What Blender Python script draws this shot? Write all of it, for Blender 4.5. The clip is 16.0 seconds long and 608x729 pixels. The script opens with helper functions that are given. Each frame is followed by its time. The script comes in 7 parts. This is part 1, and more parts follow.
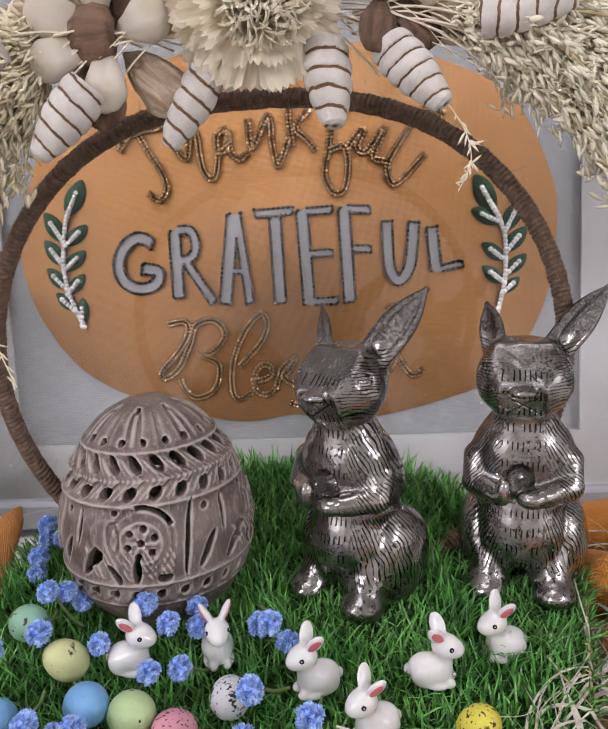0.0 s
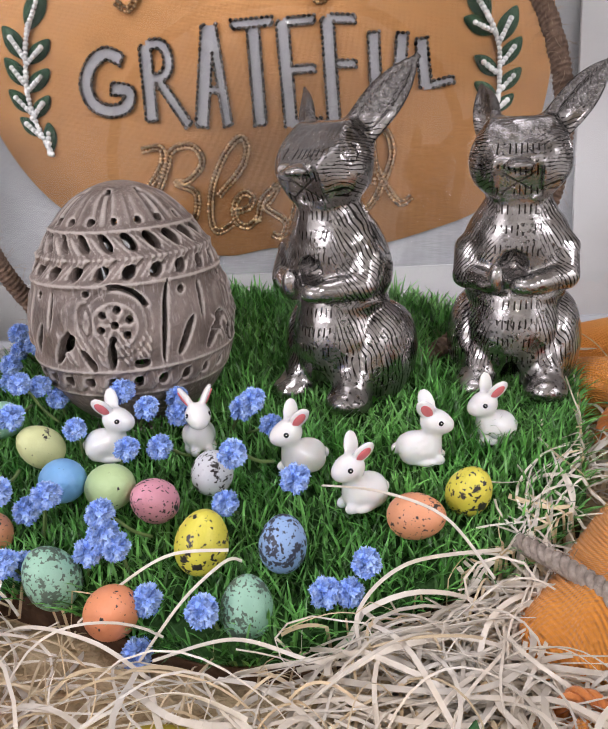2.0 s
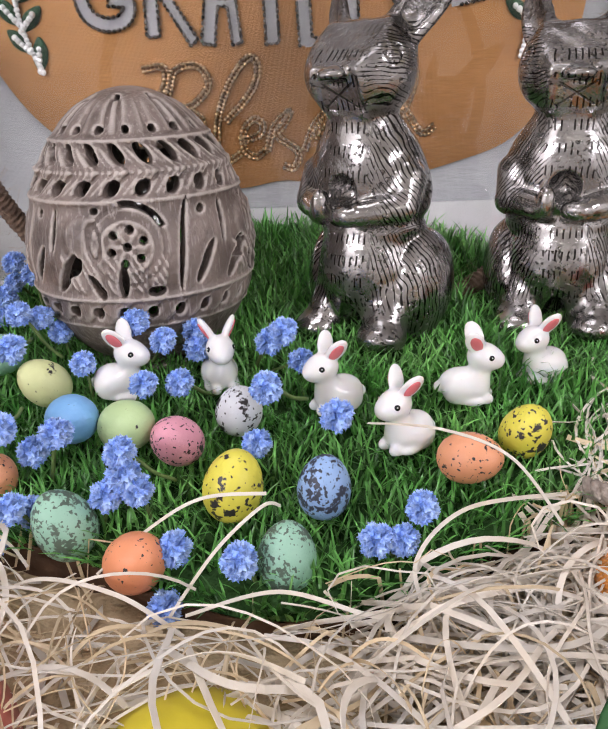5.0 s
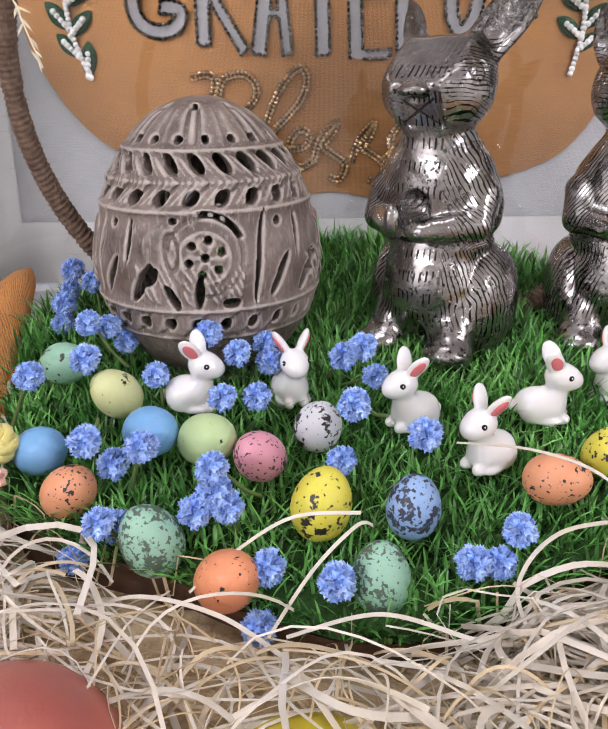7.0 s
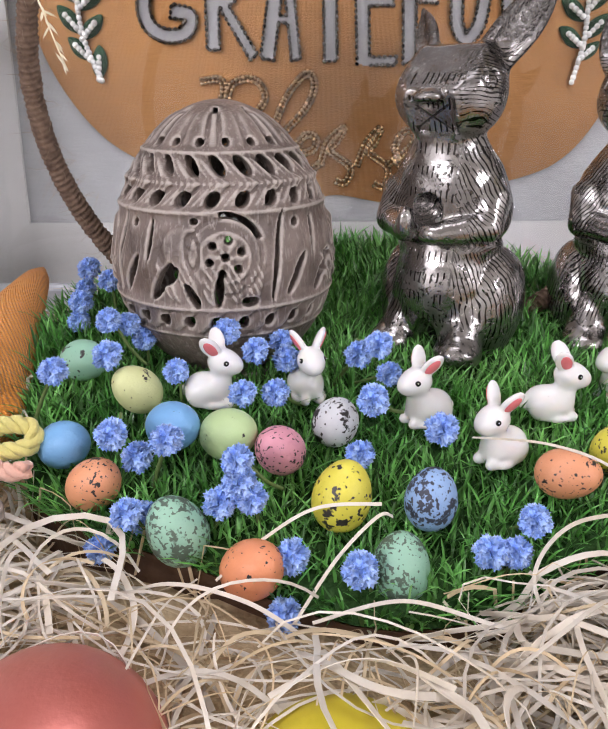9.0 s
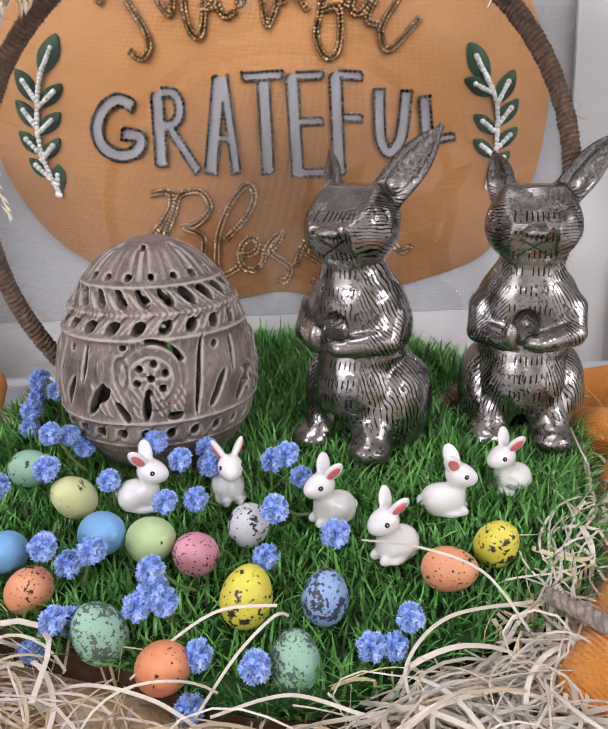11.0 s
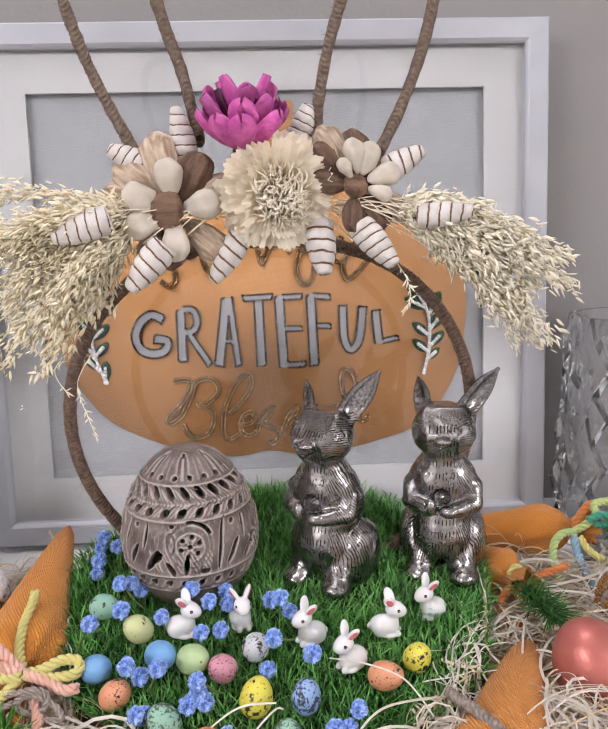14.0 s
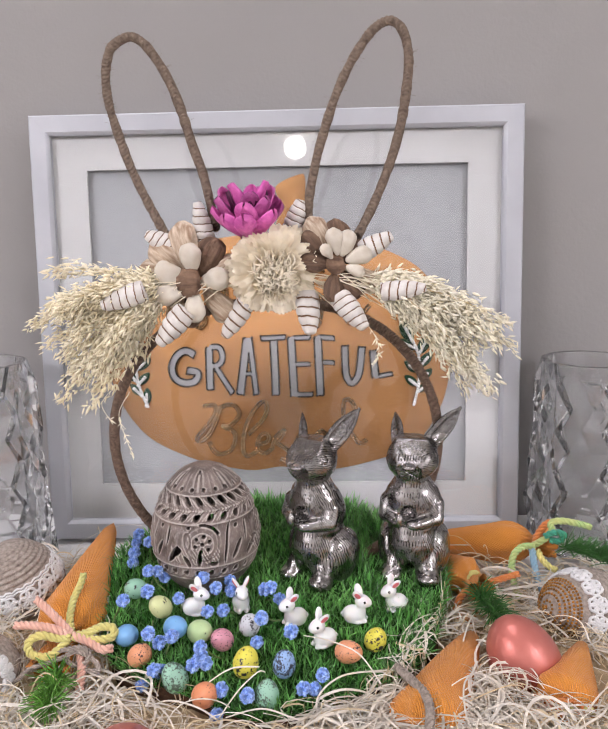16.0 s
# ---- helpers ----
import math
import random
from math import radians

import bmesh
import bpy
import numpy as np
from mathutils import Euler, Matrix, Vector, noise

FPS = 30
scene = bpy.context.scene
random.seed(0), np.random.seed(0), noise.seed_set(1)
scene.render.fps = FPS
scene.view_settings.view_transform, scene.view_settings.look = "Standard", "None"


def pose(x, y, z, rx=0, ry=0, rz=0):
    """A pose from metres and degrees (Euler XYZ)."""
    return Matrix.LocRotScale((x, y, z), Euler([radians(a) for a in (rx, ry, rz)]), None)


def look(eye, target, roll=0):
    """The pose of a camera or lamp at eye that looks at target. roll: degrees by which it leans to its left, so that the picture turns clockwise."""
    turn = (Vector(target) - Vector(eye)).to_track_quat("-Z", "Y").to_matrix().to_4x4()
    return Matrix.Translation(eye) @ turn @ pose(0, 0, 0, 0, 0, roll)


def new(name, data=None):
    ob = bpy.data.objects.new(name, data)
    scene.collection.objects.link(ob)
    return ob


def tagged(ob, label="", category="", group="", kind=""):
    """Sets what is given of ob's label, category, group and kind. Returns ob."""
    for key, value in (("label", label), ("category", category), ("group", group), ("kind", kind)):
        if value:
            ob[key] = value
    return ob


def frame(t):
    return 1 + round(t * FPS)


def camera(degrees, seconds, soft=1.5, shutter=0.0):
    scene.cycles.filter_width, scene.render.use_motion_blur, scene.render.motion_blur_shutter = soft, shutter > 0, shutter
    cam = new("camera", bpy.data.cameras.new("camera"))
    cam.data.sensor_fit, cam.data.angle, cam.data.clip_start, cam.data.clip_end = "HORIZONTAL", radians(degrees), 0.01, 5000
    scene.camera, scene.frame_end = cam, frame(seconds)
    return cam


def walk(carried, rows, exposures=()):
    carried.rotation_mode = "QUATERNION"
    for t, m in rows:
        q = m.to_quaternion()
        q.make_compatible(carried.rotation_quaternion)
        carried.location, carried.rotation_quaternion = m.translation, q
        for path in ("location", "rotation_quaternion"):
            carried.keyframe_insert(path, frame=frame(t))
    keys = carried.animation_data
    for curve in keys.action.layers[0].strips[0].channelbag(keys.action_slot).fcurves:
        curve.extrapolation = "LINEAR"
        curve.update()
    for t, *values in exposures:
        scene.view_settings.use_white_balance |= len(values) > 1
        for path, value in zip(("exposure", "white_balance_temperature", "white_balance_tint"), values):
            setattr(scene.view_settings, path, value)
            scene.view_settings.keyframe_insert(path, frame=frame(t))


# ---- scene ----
cam = camera(46.0, 16.0)
PATH = [
    (0, (0.01878, -0.02224, 0.18180), (-0.0987, 1.9216, -0.2738), -2.94),
    (0.5, (0.02253, -0.03824, 0.17806), (-0.1088, 1.8940, -0.3211), -3.30),
    (1, (0.02641, -0.04345, 0.17594), (-0.0982, 1.8774, -0.3669), -3.46),
    (1.5, (0.02217, -0.03588, 0.15121), (-0.0779, 1.8692, -0.4493), -3.25),
    (2, (0.01664, -0.02233, 0.13031), (-0.0663, 1.8643, -0.5283), -3.25),
    (2.5, (0.01452, -0.01519, 0.12128), (-0.0523, 1.8567, -0.5799), -3.23),
    (3, (0.01648, -0.01063, 0.11579), (-0.0388, 1.8511, -0.6128), -3.34),
    (3.5, (0.02019, -0.00788, 0.11499), (-0.0317, 1.8459, -0.6338), -3.49),
    (4, (0.01768, -0.00764, 0.11514), (-0.0310, 1.8416, -0.6450), -3.29),
    (4.5, (0.00718, -0.00548, 0.11451), (-0.0349, 1.8433, -0.6471), -2.85),
    (5, (-0.00035, -0.00445, 0.11463), (-0.0345, 1.8442, -0.6479), -2.37),
    (5.2, (-0.00368, -0.00473, 0.11485), (-0.0385, 1.8454, -0.6441), -2.21),
    (7.5, (-0.02817, -0.00134, 0.11688), (-0.0288, 1.8549, -0.6276), -0.57),
    (8, (-0.03195, -0.00134, 0.11689), (-0.0257, 1.8558, -0.6254), -0.42),
    (8.2, (-0.03393, -0.00142, 0.11630), (-0.0236, 1.8565, -0.6241), -0.28),
    (10.3, (-0.02226, -0.01909, 0.12765), (0.0201, 1.8612, -0.5527), -0.52),
    (10.5, (-0.01250, -0.01578, 0.13137), (0.0246, 1.8721, -0.5278), -0.88),
    (11, (-0.00797, -0.02721, 0.14485), (0.0356, 1.8775, -0.4637), -1.32),
    (11.5, (-0.00808, -0.04730, 0.15629), (0.0429, 1.8702, -0.4100), -1.34),
    (12, (-0.00871, -0.06996, 0.16929), (0.0393, 1.8595, -0.3551), -1.47),
    (12.5, (-0.00754, -0.09350, 0.19241), (0.0489, 1.8468, -0.2893), -1.56),
    (13, (-0.00845, -0.11373, 0.21527), (0.0719, 1.8344, -0.2301), -1.41),
    (13.5, (-0.01079, -0.12247, 0.22892), (0.0879, 1.8300, -0.1933), -1.39),
    (14, (-0.01144, -0.13697, 0.23245), (0.0897, 1.8168, -0.1830), -1.45),
    (14.5, (-0.01474, -0.15210, 0.24779), (0.0717, 1.8057, -0.1517), -1.62),
    (15, (0.00442, -0.17924, 0.27020), (0.0460, 1.7808, -0.1255), -1.66),
    (15.5, (0.01801, -0.20944, 0.27560), (0.0027, 1.7519, -0.1154), -1.54),
    (16, (0.02733, -0.22485, 0.27356), (-0.0345, 1.7330, -0.1301), -1.17),
]
walk(cam, [(t, look(eye, target, roll)) for t, eye, target, roll in PATH], [(0, -0.30), (1, -0.14), (2, 0.0), (4, 0.04), (10.5, 0.02), (12, -0.10), (13, -0.08), (14.5, 0.0), (16, 0.05)])

# ---- light ----
world = bpy.data.worlds.new("room_air")
scene.world = world
world.use_nodes = True
world.node_tree.nodes["Background"].inputs[0].default_value = (0.9, 0.95, 1.0, 1)
world.node_tree.nodes["Background"].inputs[1].default_value = 0.03
scene.view_settings.exposure = 0.0

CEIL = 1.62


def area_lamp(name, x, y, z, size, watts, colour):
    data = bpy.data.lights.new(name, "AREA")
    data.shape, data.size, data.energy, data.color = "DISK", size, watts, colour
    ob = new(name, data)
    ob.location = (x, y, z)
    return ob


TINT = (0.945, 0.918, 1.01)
# West and east are added, unseen wide discs that give soft frontal light.
area_lamp("added_light_west", -2.25, -2.3, CEIL - 0.03, 1.30, 108, TINT)
area_lamp("added_light_east", 2.25, -2.3, CEIL - 0.03, 1.30, 86, TINT)
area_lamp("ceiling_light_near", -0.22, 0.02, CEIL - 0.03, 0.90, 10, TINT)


# ---- geometry helpers ----
class Geo:
    """Vertices, faces and face materials that grow piece by piece."""

    def __init__(self):
        self.v, self.f, self.m, self.n = [], [], [], 0

    def add(self, vf, m=0):
        v, f = vf
        v = np.asarray(v, float).reshape(-1, 3)
        self.v.append(v)
        self.f += [tuple(i + self.n for i in q) for q in f]
        self.m += [m] * len(f)
        self.n += len(v)
        return self


def moved(vf, m):
    v = np.asarray(vf[0], float)
    r = np.array(m.to_3x3())
    return v @ r.T + np.array(m.translation), vf[1]


def data_of(name, geo, mats, smooth=True):
    if isinstance(geo, tuple):
        geo = Geo().add(geo)
    me = bpy.data.meshes.new(name)
    me.from_pydata(np.concatenate(geo.v).tolist(), [], geo.f)
    for m in mats if isinstance(mats, (list, tuple)) else [mats]:
        me.materials.append(m)
    me.polygons.foreach_set("material_index", geo.m)
    me.polygons.foreach_set("use_smooth", [smooth] * len(geo.f))
    me.update()
    return me


def part(name, geo, mats, parent=None, label="", smooth=True):
    """One mesh object under a thing or a part; its points are given from the thing's base."""
    me = geo if isinstance(geo, bpy.types.Mesh) else data_of(name, geo, mats, smooth)
    ob = new(name, me)
    if parent is not None:
        ob.parent = parent
    if label:
        ob["label"] = label
    return ob


def thing(name, place, label, category, group="", kind=""):
    ob = new(name)
    ob.empty_display_size = 0.01
    ob.matrix_basis = place if isinstance(place, Matrix) else Matrix.Translation(place)
    return tagged(ob, label, category, group, kind)


def solo(name, geo, mats, place, label, category, group="", kind="", smooth=True):
    ob = part(name, geo, mats, None, "", smooth)
    ob.matrix_basis = place if isinstance(place, Matrix) else Matrix.Translation(place)
    return tagged(ob, label, category, group, kind)


def spline(pts, n=12, closed=False):
    """A smooth line through points."""
    p = np.asarray(pts, float)
    k = len(p)
    out = []
    for i in range(k if closed else k - 1):
        if closed:
            a, b, c, d = p[(i - 1) % k], p[i], p[(i + 1) % k], p[(i + 2) % k]
        else:
            a, b, c, d = p[max(i - 1, 0)], p[i], p[i + 1], p[min(i + 2, k - 1)]
        for j in range(n):
            t = j / n
            out.append(0.5 * (2 * b + (c - a) * t + (2 * a - 5 * b + 4 * c - d) * t * t + (3 * b - a - 3 * c + d) * t ** 3))
    if not closed:
        out.append(p[-1])
    return np.array(out)


def frames_along(p, closed=False):
    t = np.gradient(p, axis=0)
    if closed:
        t = np.roll(p, -1, 0) - np.roll(p, 1, 0)
    t /= np.maximum(np.linalg.norm(t, axis=1, keepdims=True), 1e-12)
    a = np.zeros_like(p)
    ref = np.array((0, 0, 1.0)) if abs(t[0][2]) < 0.9 else np.array((1.0, 0, 0))
    u = np.cross(t[0], ref)
    u /= np.linalg.norm(u)
    for i in range(len(p)):
        u = u - t[i] * np.dot(u, t[i])
        u /= max(np.linalg.norm(u), 1e-12)
        a[i] = u
    return t, a, np.cross(t, a)


def tube(p, r, n=8, closed=False, flat=1.0, twist=0.0, caps=True):
    """A tube along a line; flat squeezes its section, twist turns it on the way."""
    p = np.asarray(p, float)
    r = np.broadcast_to(np.asarray(r, float), (len(p),))
    t, a, b = frames_along(p, closed)
    ang = np.arange(n) * 2 * math.pi / n + math.pi / n
    tw = np.linspace(0, twist, len(p))
    v = np.zeros((len(p), n, 3))
    c, s = np.cos(ang), np.sin(ang) * flat
    for j in range(n):
        x = c[j] * np.cos(tw) - s[j] * np.sin(tw)
        y = c[j] * np.sin(tw) + s[j] * np.cos(tw)
        v[:, j] = p + (a * x[:, None] + b * y[:, None]) * r[:, None]
    f = []
    k = len(p)
    for i in range(k if closed else k - 1):
        i2 = (i + 1) % k
        for j in range(n):
            j2 = (j + 1) % n
            f.append((i * n + j, i * n + j2, i2 * n + j2, i2 * n + j))
    if caps and not closed:
        f.append(tuple(range(n))[::-1])
        f.append(tuple((k - 1) * n + j for j in range(n)))
    return v.reshape(-1, 3), f


def rope(p, r, plies=3, pitch=0.008, n=6, closed=False):
    """Twisted plies round a line."""
    p = np.asarray(p, float)
    t, a, b = frames_along(p, closed)
    d = np.concatenate(([0], np.cumsum(np.linalg.norm(np.diff(p, axis=0), axis=1))))
    g = Geo()
    for k in range(plies):
        w = d / pitch * 2 * math.pi + k * 2 * math.pi / plies
        q = p + (a * np.cos(w)[:, None] + b * np.sin(w)[:, None]) * (r * 0.5)
        g.add(tube(q, r * 0.50, n, closed))
    return g


def resample(p, step):
    p = np.asarray(p, float)
    d = np.concatenate(([0], np.cumsum(np.linalg.norm(np.diff(p, axis=0), axis=1))))
    s = np.linspace(0, d[-1], max(int(d[-1] / step), 2) + 1)
    return np.stack([np.interp(s, d, p[:, i]) for i in range(3)], 1)


def lathe(profile, n=32):
    prof = np.asarray(profile, float)
    ang = np.arange(n) * 2 * math.pi / n
    v = np.zeros((len(prof), n, 3))
    v[:, :, 0] = prof[:, :1] * np.cos(ang)
    v[:, :, 1] = prof[:, :1] * np.sin(ang)
    v[:, :, 2] = prof[:, 1:2]
    f = [(i * n + j, i * n + (j + 1) % n, (i + 1) * n + (j + 1) % n, (i + 1) * n + j) for i in range(len(prof) - 1) for j in range(n)]
    return v.reshape(-1, 3), f


def ball(rx, ry, rz, n=12, m=8, egg=0.0):
    """An ellipsoid, or with egg > 0 an egg with its thin end up."""
    prof = []
    for i in range(m + 1):
        a = -math.pi / 2 + math.pi * i / m
        z = math.sin(a)
        prof.append((max(math.cos(a), 1e-4) * (1 - egg * z), z))
    v, f = lathe(prof, n)
    return v * np.array((rx, ry, rz)), f


def slab(x0, y0, z0, x1, y1, z1, bevel=0.0, seg=2):
    bm = bmesh.new()
    bmesh.ops.create_cube(bm, size=1)
    for v in bm.verts:
        v.co = Vector(((x0 + x1) / 2 + v.co.x * (x1 - x0), (y0 + y1) / 2 + v.co.y * (y1 - y0), (z0 + z1) / 2 + v.co.z * (z1 - z0)))
    if bevel:
        bmesh.ops.bevel(bm, geom=bm.edges[:], offset=bevel, segments=seg, affect="EDGES", profile=0.5)
    bm.verts.index_update()
    out = (np.array([v.co[:] for v in bm.verts]), [tuple(v.index for v in f.verts) for f in bm.faces])
    bm.free()
    return out


def skin(fun, low, high, h):
    """The surface fun = 0 (inside negative) as quads, on a grid of step h."""
    ax = [np.arange(a, b + h, h) for a, b in zip(low, high)]
    X, Y, Z = np.meshgrid(*ax, indexing="ij")
    d = fun(X, Y, Z)
    inside = d < 0
    shape = tuple(k - 1 for k in d.shape)
    total = np.zeros(shape + (3,))
    count = np.zeros(shape)
    base = np.stack((X, Y, Z), -1)

    def cut(sl):
        return tuple(slice(o, o + k) for o, k in zip(sl, shape))

    corners = [(i, j, k) for i in (0, 1) for j in (0, 1) for k in (0, 1)]
    for c in corners:
        for axis in range(3):
            if c[axis]:
                continue
            e = list(c)
            e[axis] = 1
            a, b = d[cut(c)], d[cut(e)]
            cross = (a < 0) != (b < 0)
            w = np.where(cross, a / np.where(cross, a - b, 1), 0)
            total += np.where(cross[..., None], base[cut(c)] * (1 - w)[..., None] + base[cut(e)] * w[..., None], 0)
            count += cross
    has = count > 0
    index = np.full(shape, -1)
    index[has] = np.arange(has.sum())
    verts = total[has] / count[has][:, None]
    faces = []
    for axis in range(3):
        o = [0, 0, 0]
        o[axis] = 1
        n = d.shape
        a = inside[tuple(slice(0, n[i] - o[i]) for i in range(3))]
        b = inside[tuple(slice(o[i], n[i]) for i in range(3))]
        I = np.argwhere(a != b)
        u, w = [i for i in range(3) if i != axis]
        I = I[(I[:, u] > 0) & (I[:, w] > 0) & (I[:, u] < shape[u]) & (I[:, w] < shape[w]) & (I[:, axis] < shape[axis])]
        du, dw = np.eye(3, dtype=int)[u], np.eye(3, dtype=int)[w]
        q = np.stack([index[tuple((I - x).T)] for x in (0 * du, du, du + dw, dw)], 1)
        flip = a[tuple(I.T)] if axis != 1 else ~a[tuple(I.T)]
        q = np.where(flip[:, None], q, q[:, ::-1])
        faces += [tuple(x) for x in q.tolist()]
    return verts, faces


def ell(X, Y, Z, c, r, turn=None):
    """Distance (roughly) to an ellipsoid; turn: a rotation of it."""
    p = np.stack((X - c[0], Y - c[1], Z - c[2]), -1)
    if turn is not None:
        p = p @ np.array(turn.to_3x3())
    q = p / np.array(r)
    k = np.sqrt((q * q).sum(-1))
    g = np.sqrt(((q / np.array(r)) ** 2).sum(-1))
    return k * (k - 1) / np.maximum(g, 1e-9)


def rod(X, Y, Z, a, b, ra, rb):
    a, b = np.array(a, float), np.array(b, float)
    p = np.stack((X, Y, Z), -1) - a
    t = np.clip((p @ (b - a)) / ((b - a) @ (b - a)), 0, 1)
    return np.linalg.norm(p - t[..., None] * (b - a), axis=-1) - (ra + (rb - ra) * t)


def melt(a, b, k):
    h = np.clip(0.5 + 0.5 * (b - a) / k, 0, 1)
    return b * (1 - h) + a * h - k * h * (1 - h)


# ---- materials ----
def material(name, c1, c2=None, scale=60.0, rough=0.6, metal=0.0, bump=0.0, bscale=400.0, var=0.0, by="object",
             coat=0.0, sheen=0.0, under=0.0, detail=5.0, contrast=1.0, spec=0.5):
    """Two colours mixed by noise, a random value per object or island, and a fine relief of bump metres."""
    m = bpy.data.materials.new(name)
    m.use_nodes = True
    nt = m.node_tree
    N, L = nt.nodes, nt.links
    b = N["Principled BSDF"]
    b.inputs["Roughness"].default_value = rough
    b.inputs["Metallic"].default_value = metal
    b.inputs["Coat Weight"].default_value = coat
    b.inputs["Sheen Weight"].default_value = sheen
    b.inputs["Subsurface Weight"].default_value = under
    b.inputs["Specular IOR Level"].default_value = spec
    if under:
        b.inputs["Subsurface Radius"].default_value = (0.004, 0.003, 0.002)
    tc = N.new("ShaderNodeTexCoord")
    no = N.new("ShaderNodeTexNoise")
    no.inputs["Scale"].default_value = scale
    no.inputs["Detail"].default_value = detail
    L.new(tc.outputs["Object"], no.inputs["Vector"])
    ramp = N.new("ShaderNodeMapRange")
    ramp.inputs["From Min"].default_value = 0.5 - 0.22 / contrast
    ramp.inputs["From Max"].default_value = 0.5 + 0.22 / contrast
    L.new(no.outputs["Fac"], ramp.inputs["Value"])
    mix = N.new("ShaderNodeMix")
    mix.data_type = "RGBA"
    mix.inputs["A"].default_value = (*c1, 1)
    mix.inputs["B"].default_value = (*(c2 or c1), 1)
    L.new(ramp.outputs["Result"], mix.inputs["Factor"])
    out = mix.outputs["Result"]
    if var:
        src = N.new("ShaderNodeObjectInfo") if by == "object" else N.new("ShaderNodeNewGeometry")
        val = N.new("ShaderNodeMapRange")
        val.inputs["To Min"].default_value, val.inputs["To Max"].default_value = 1 - var, 1 + var
        L.new(src.outputs["Random" if by == "object" else "Random Per Island"], val.inputs["Value"])
        hsv = N.new("ShaderNodeHueSaturation")
        L.new(val.outputs["Result"], hsv.inputs["Value"])
        L.new(out, hsv.inputs["Color"])
        out = hsv.outputs["Color"]
    L.new(out, b.inputs["Base Color"])
    if bump:
        fine = N.new("ShaderNodeTexNoise")
        fine.inputs["Scale"].default_value = bscale
        fine.inputs["Detail"].default_value = 4
        L.new(tc.outputs["Object"], fine.inputs["Vector"])
        bp = N.new("ShaderNodeBump")
        bp.inputs["Strength"].default_value = 1.0
        bp.inputs["Distance"].default_value = bump
        L.new(fine.outputs["Fac"], bp.inputs["Height"])
        L.new(bp.outputs["Normal"], b.inputs["Normal"])
    return m


def thin(m, k):
    """Lets light through a thin leaf or shaving."""
    N, L = m.node_tree.nodes, m.node_tree.links
    b = N["Principled BSDF"]
    tr, mx = N.new("ShaderNodeBsdfTranslucent"), N.new("ShaderNodeMixShader")
    L.new(b.inputs["Base Color"].links[0].from_socket, tr.inputs["Color"])
    mx.inputs["Fac"].default_value = k
    L.new(b.outputs[0], mx.inputs[1])
    L.new(tr.outputs[0], mx.inputs[2])
    L.new(mx.outputs[0], N["Material Output"].inputs["Surface"])
    return m


def weave(m, scale, depth, angle=45.0, second=True):
    """Adds woven or wrapped thread relief to a material."""
    nt = m.node_tree
    N, L = nt.nodes, nt.links
    b = N["Principled BSDF"]
    tc = N.new("ShaderNodeTexCoord")
    mp = N.new("ShaderNodeMapping")
    mp.inputs["Rotation"].default_value = (0, radians(angle), radians(angle * 0.4))
    L.new(tc.outputs["Object"], mp.inputs["Vector"])
    w1 = N.new("ShaderNodeTexWave")
    w1.inputs["Scale"].default_value = scale
    w1.inputs["Distortion"].default_value = 0.6
    L.new(mp.outputs["Vector"], w1.inputs["Vector"])
    h = w1.outputs["Fac"]
    if second:
        w2 = N.new("ShaderNodeTexWave")
        w2.bands_direction = "Z"
        w2.inputs["Scale"].default_value = scale
        w2.inputs["Distortion"].default_value = 0.6
        L.new(mp.outputs["Vector"], w2.inputs["Vector"])
        ad = N.new("ShaderNodeMath")
        ad.operation = "ADD"
        L.new(h, ad.inputs[0])
        L.new(w2.outputs["Fac"], ad.inputs[1])
        h = ad.outputs[0]
    bp = N.new("ShaderNodeBump")
    bp.inputs["Distance"].default_value = depth
    L.new(h, bp.inputs["Height"])
    old = b.inputs["Normal"].links
    if old:
        L.new(old[0].from_socket, bp.inputs["Normal"])
    L.new(bp.outputs["Normal"], b.inputs["Normal"])
    return m


WALL = material("wall_paint", (0.285, 0.27, 0.26), (0.31, 0.295, 0.283), 3, 0.85, bump=0.0003, bscale=300)
TABLE = material("table_lacquer", (0.78, 0.77, 0.74), (0.70, 0.69, 0.66), 12, 0.45)
ROOM = material("room_paint", (0.80, 0.785, 0.76), (0.76, 0.745, 0.72), 2, 0.9)
FLOOR = material("floor_tile", (0.45, 0.42, 0.38), (0.36, 0.33, 0.30), 4, 0.4)
CLOTH = material("white_linen", (0.86, 0.85, 0.83), (0.78, 0.77, 0.74), 50, 0.95, bump=0.001, bscale=500, sheen=0.2)
FRAME = material("frame_foil", (0.52, 0.53, 0.56), (0.45, 0.46, 0.49), 25, 0.42, metal=0.15, bump=0.00005, bscale=900)
MAT = material("mat_board", (0.435, 0.43, 0.415), (0.41, 0.405, 0.39), 30, 0.9, bump=0.00006, bscale=1500)
LINEN = weave(material("grey_linen", (0.315, 0.32, 0.32), (0.282, 0.287, 0.289), 60, 0.95, bump=0.00006, bscale=1500), 520, 0.00004, 0.0)
PUMPKIN = weave(material("orange_linen", (0.45, 0.222, 0.080), (0.40, 0.19, 0.065), 80, 0.95, bump=0.00006, bscale=1500), 520, 0.00004, 0.0)
SILVERFELT = material("silver_satin", (0.34, 0.34, 0.345), (0.29, 0.29, 0.295), 120, 0.6, bump=0.0001)
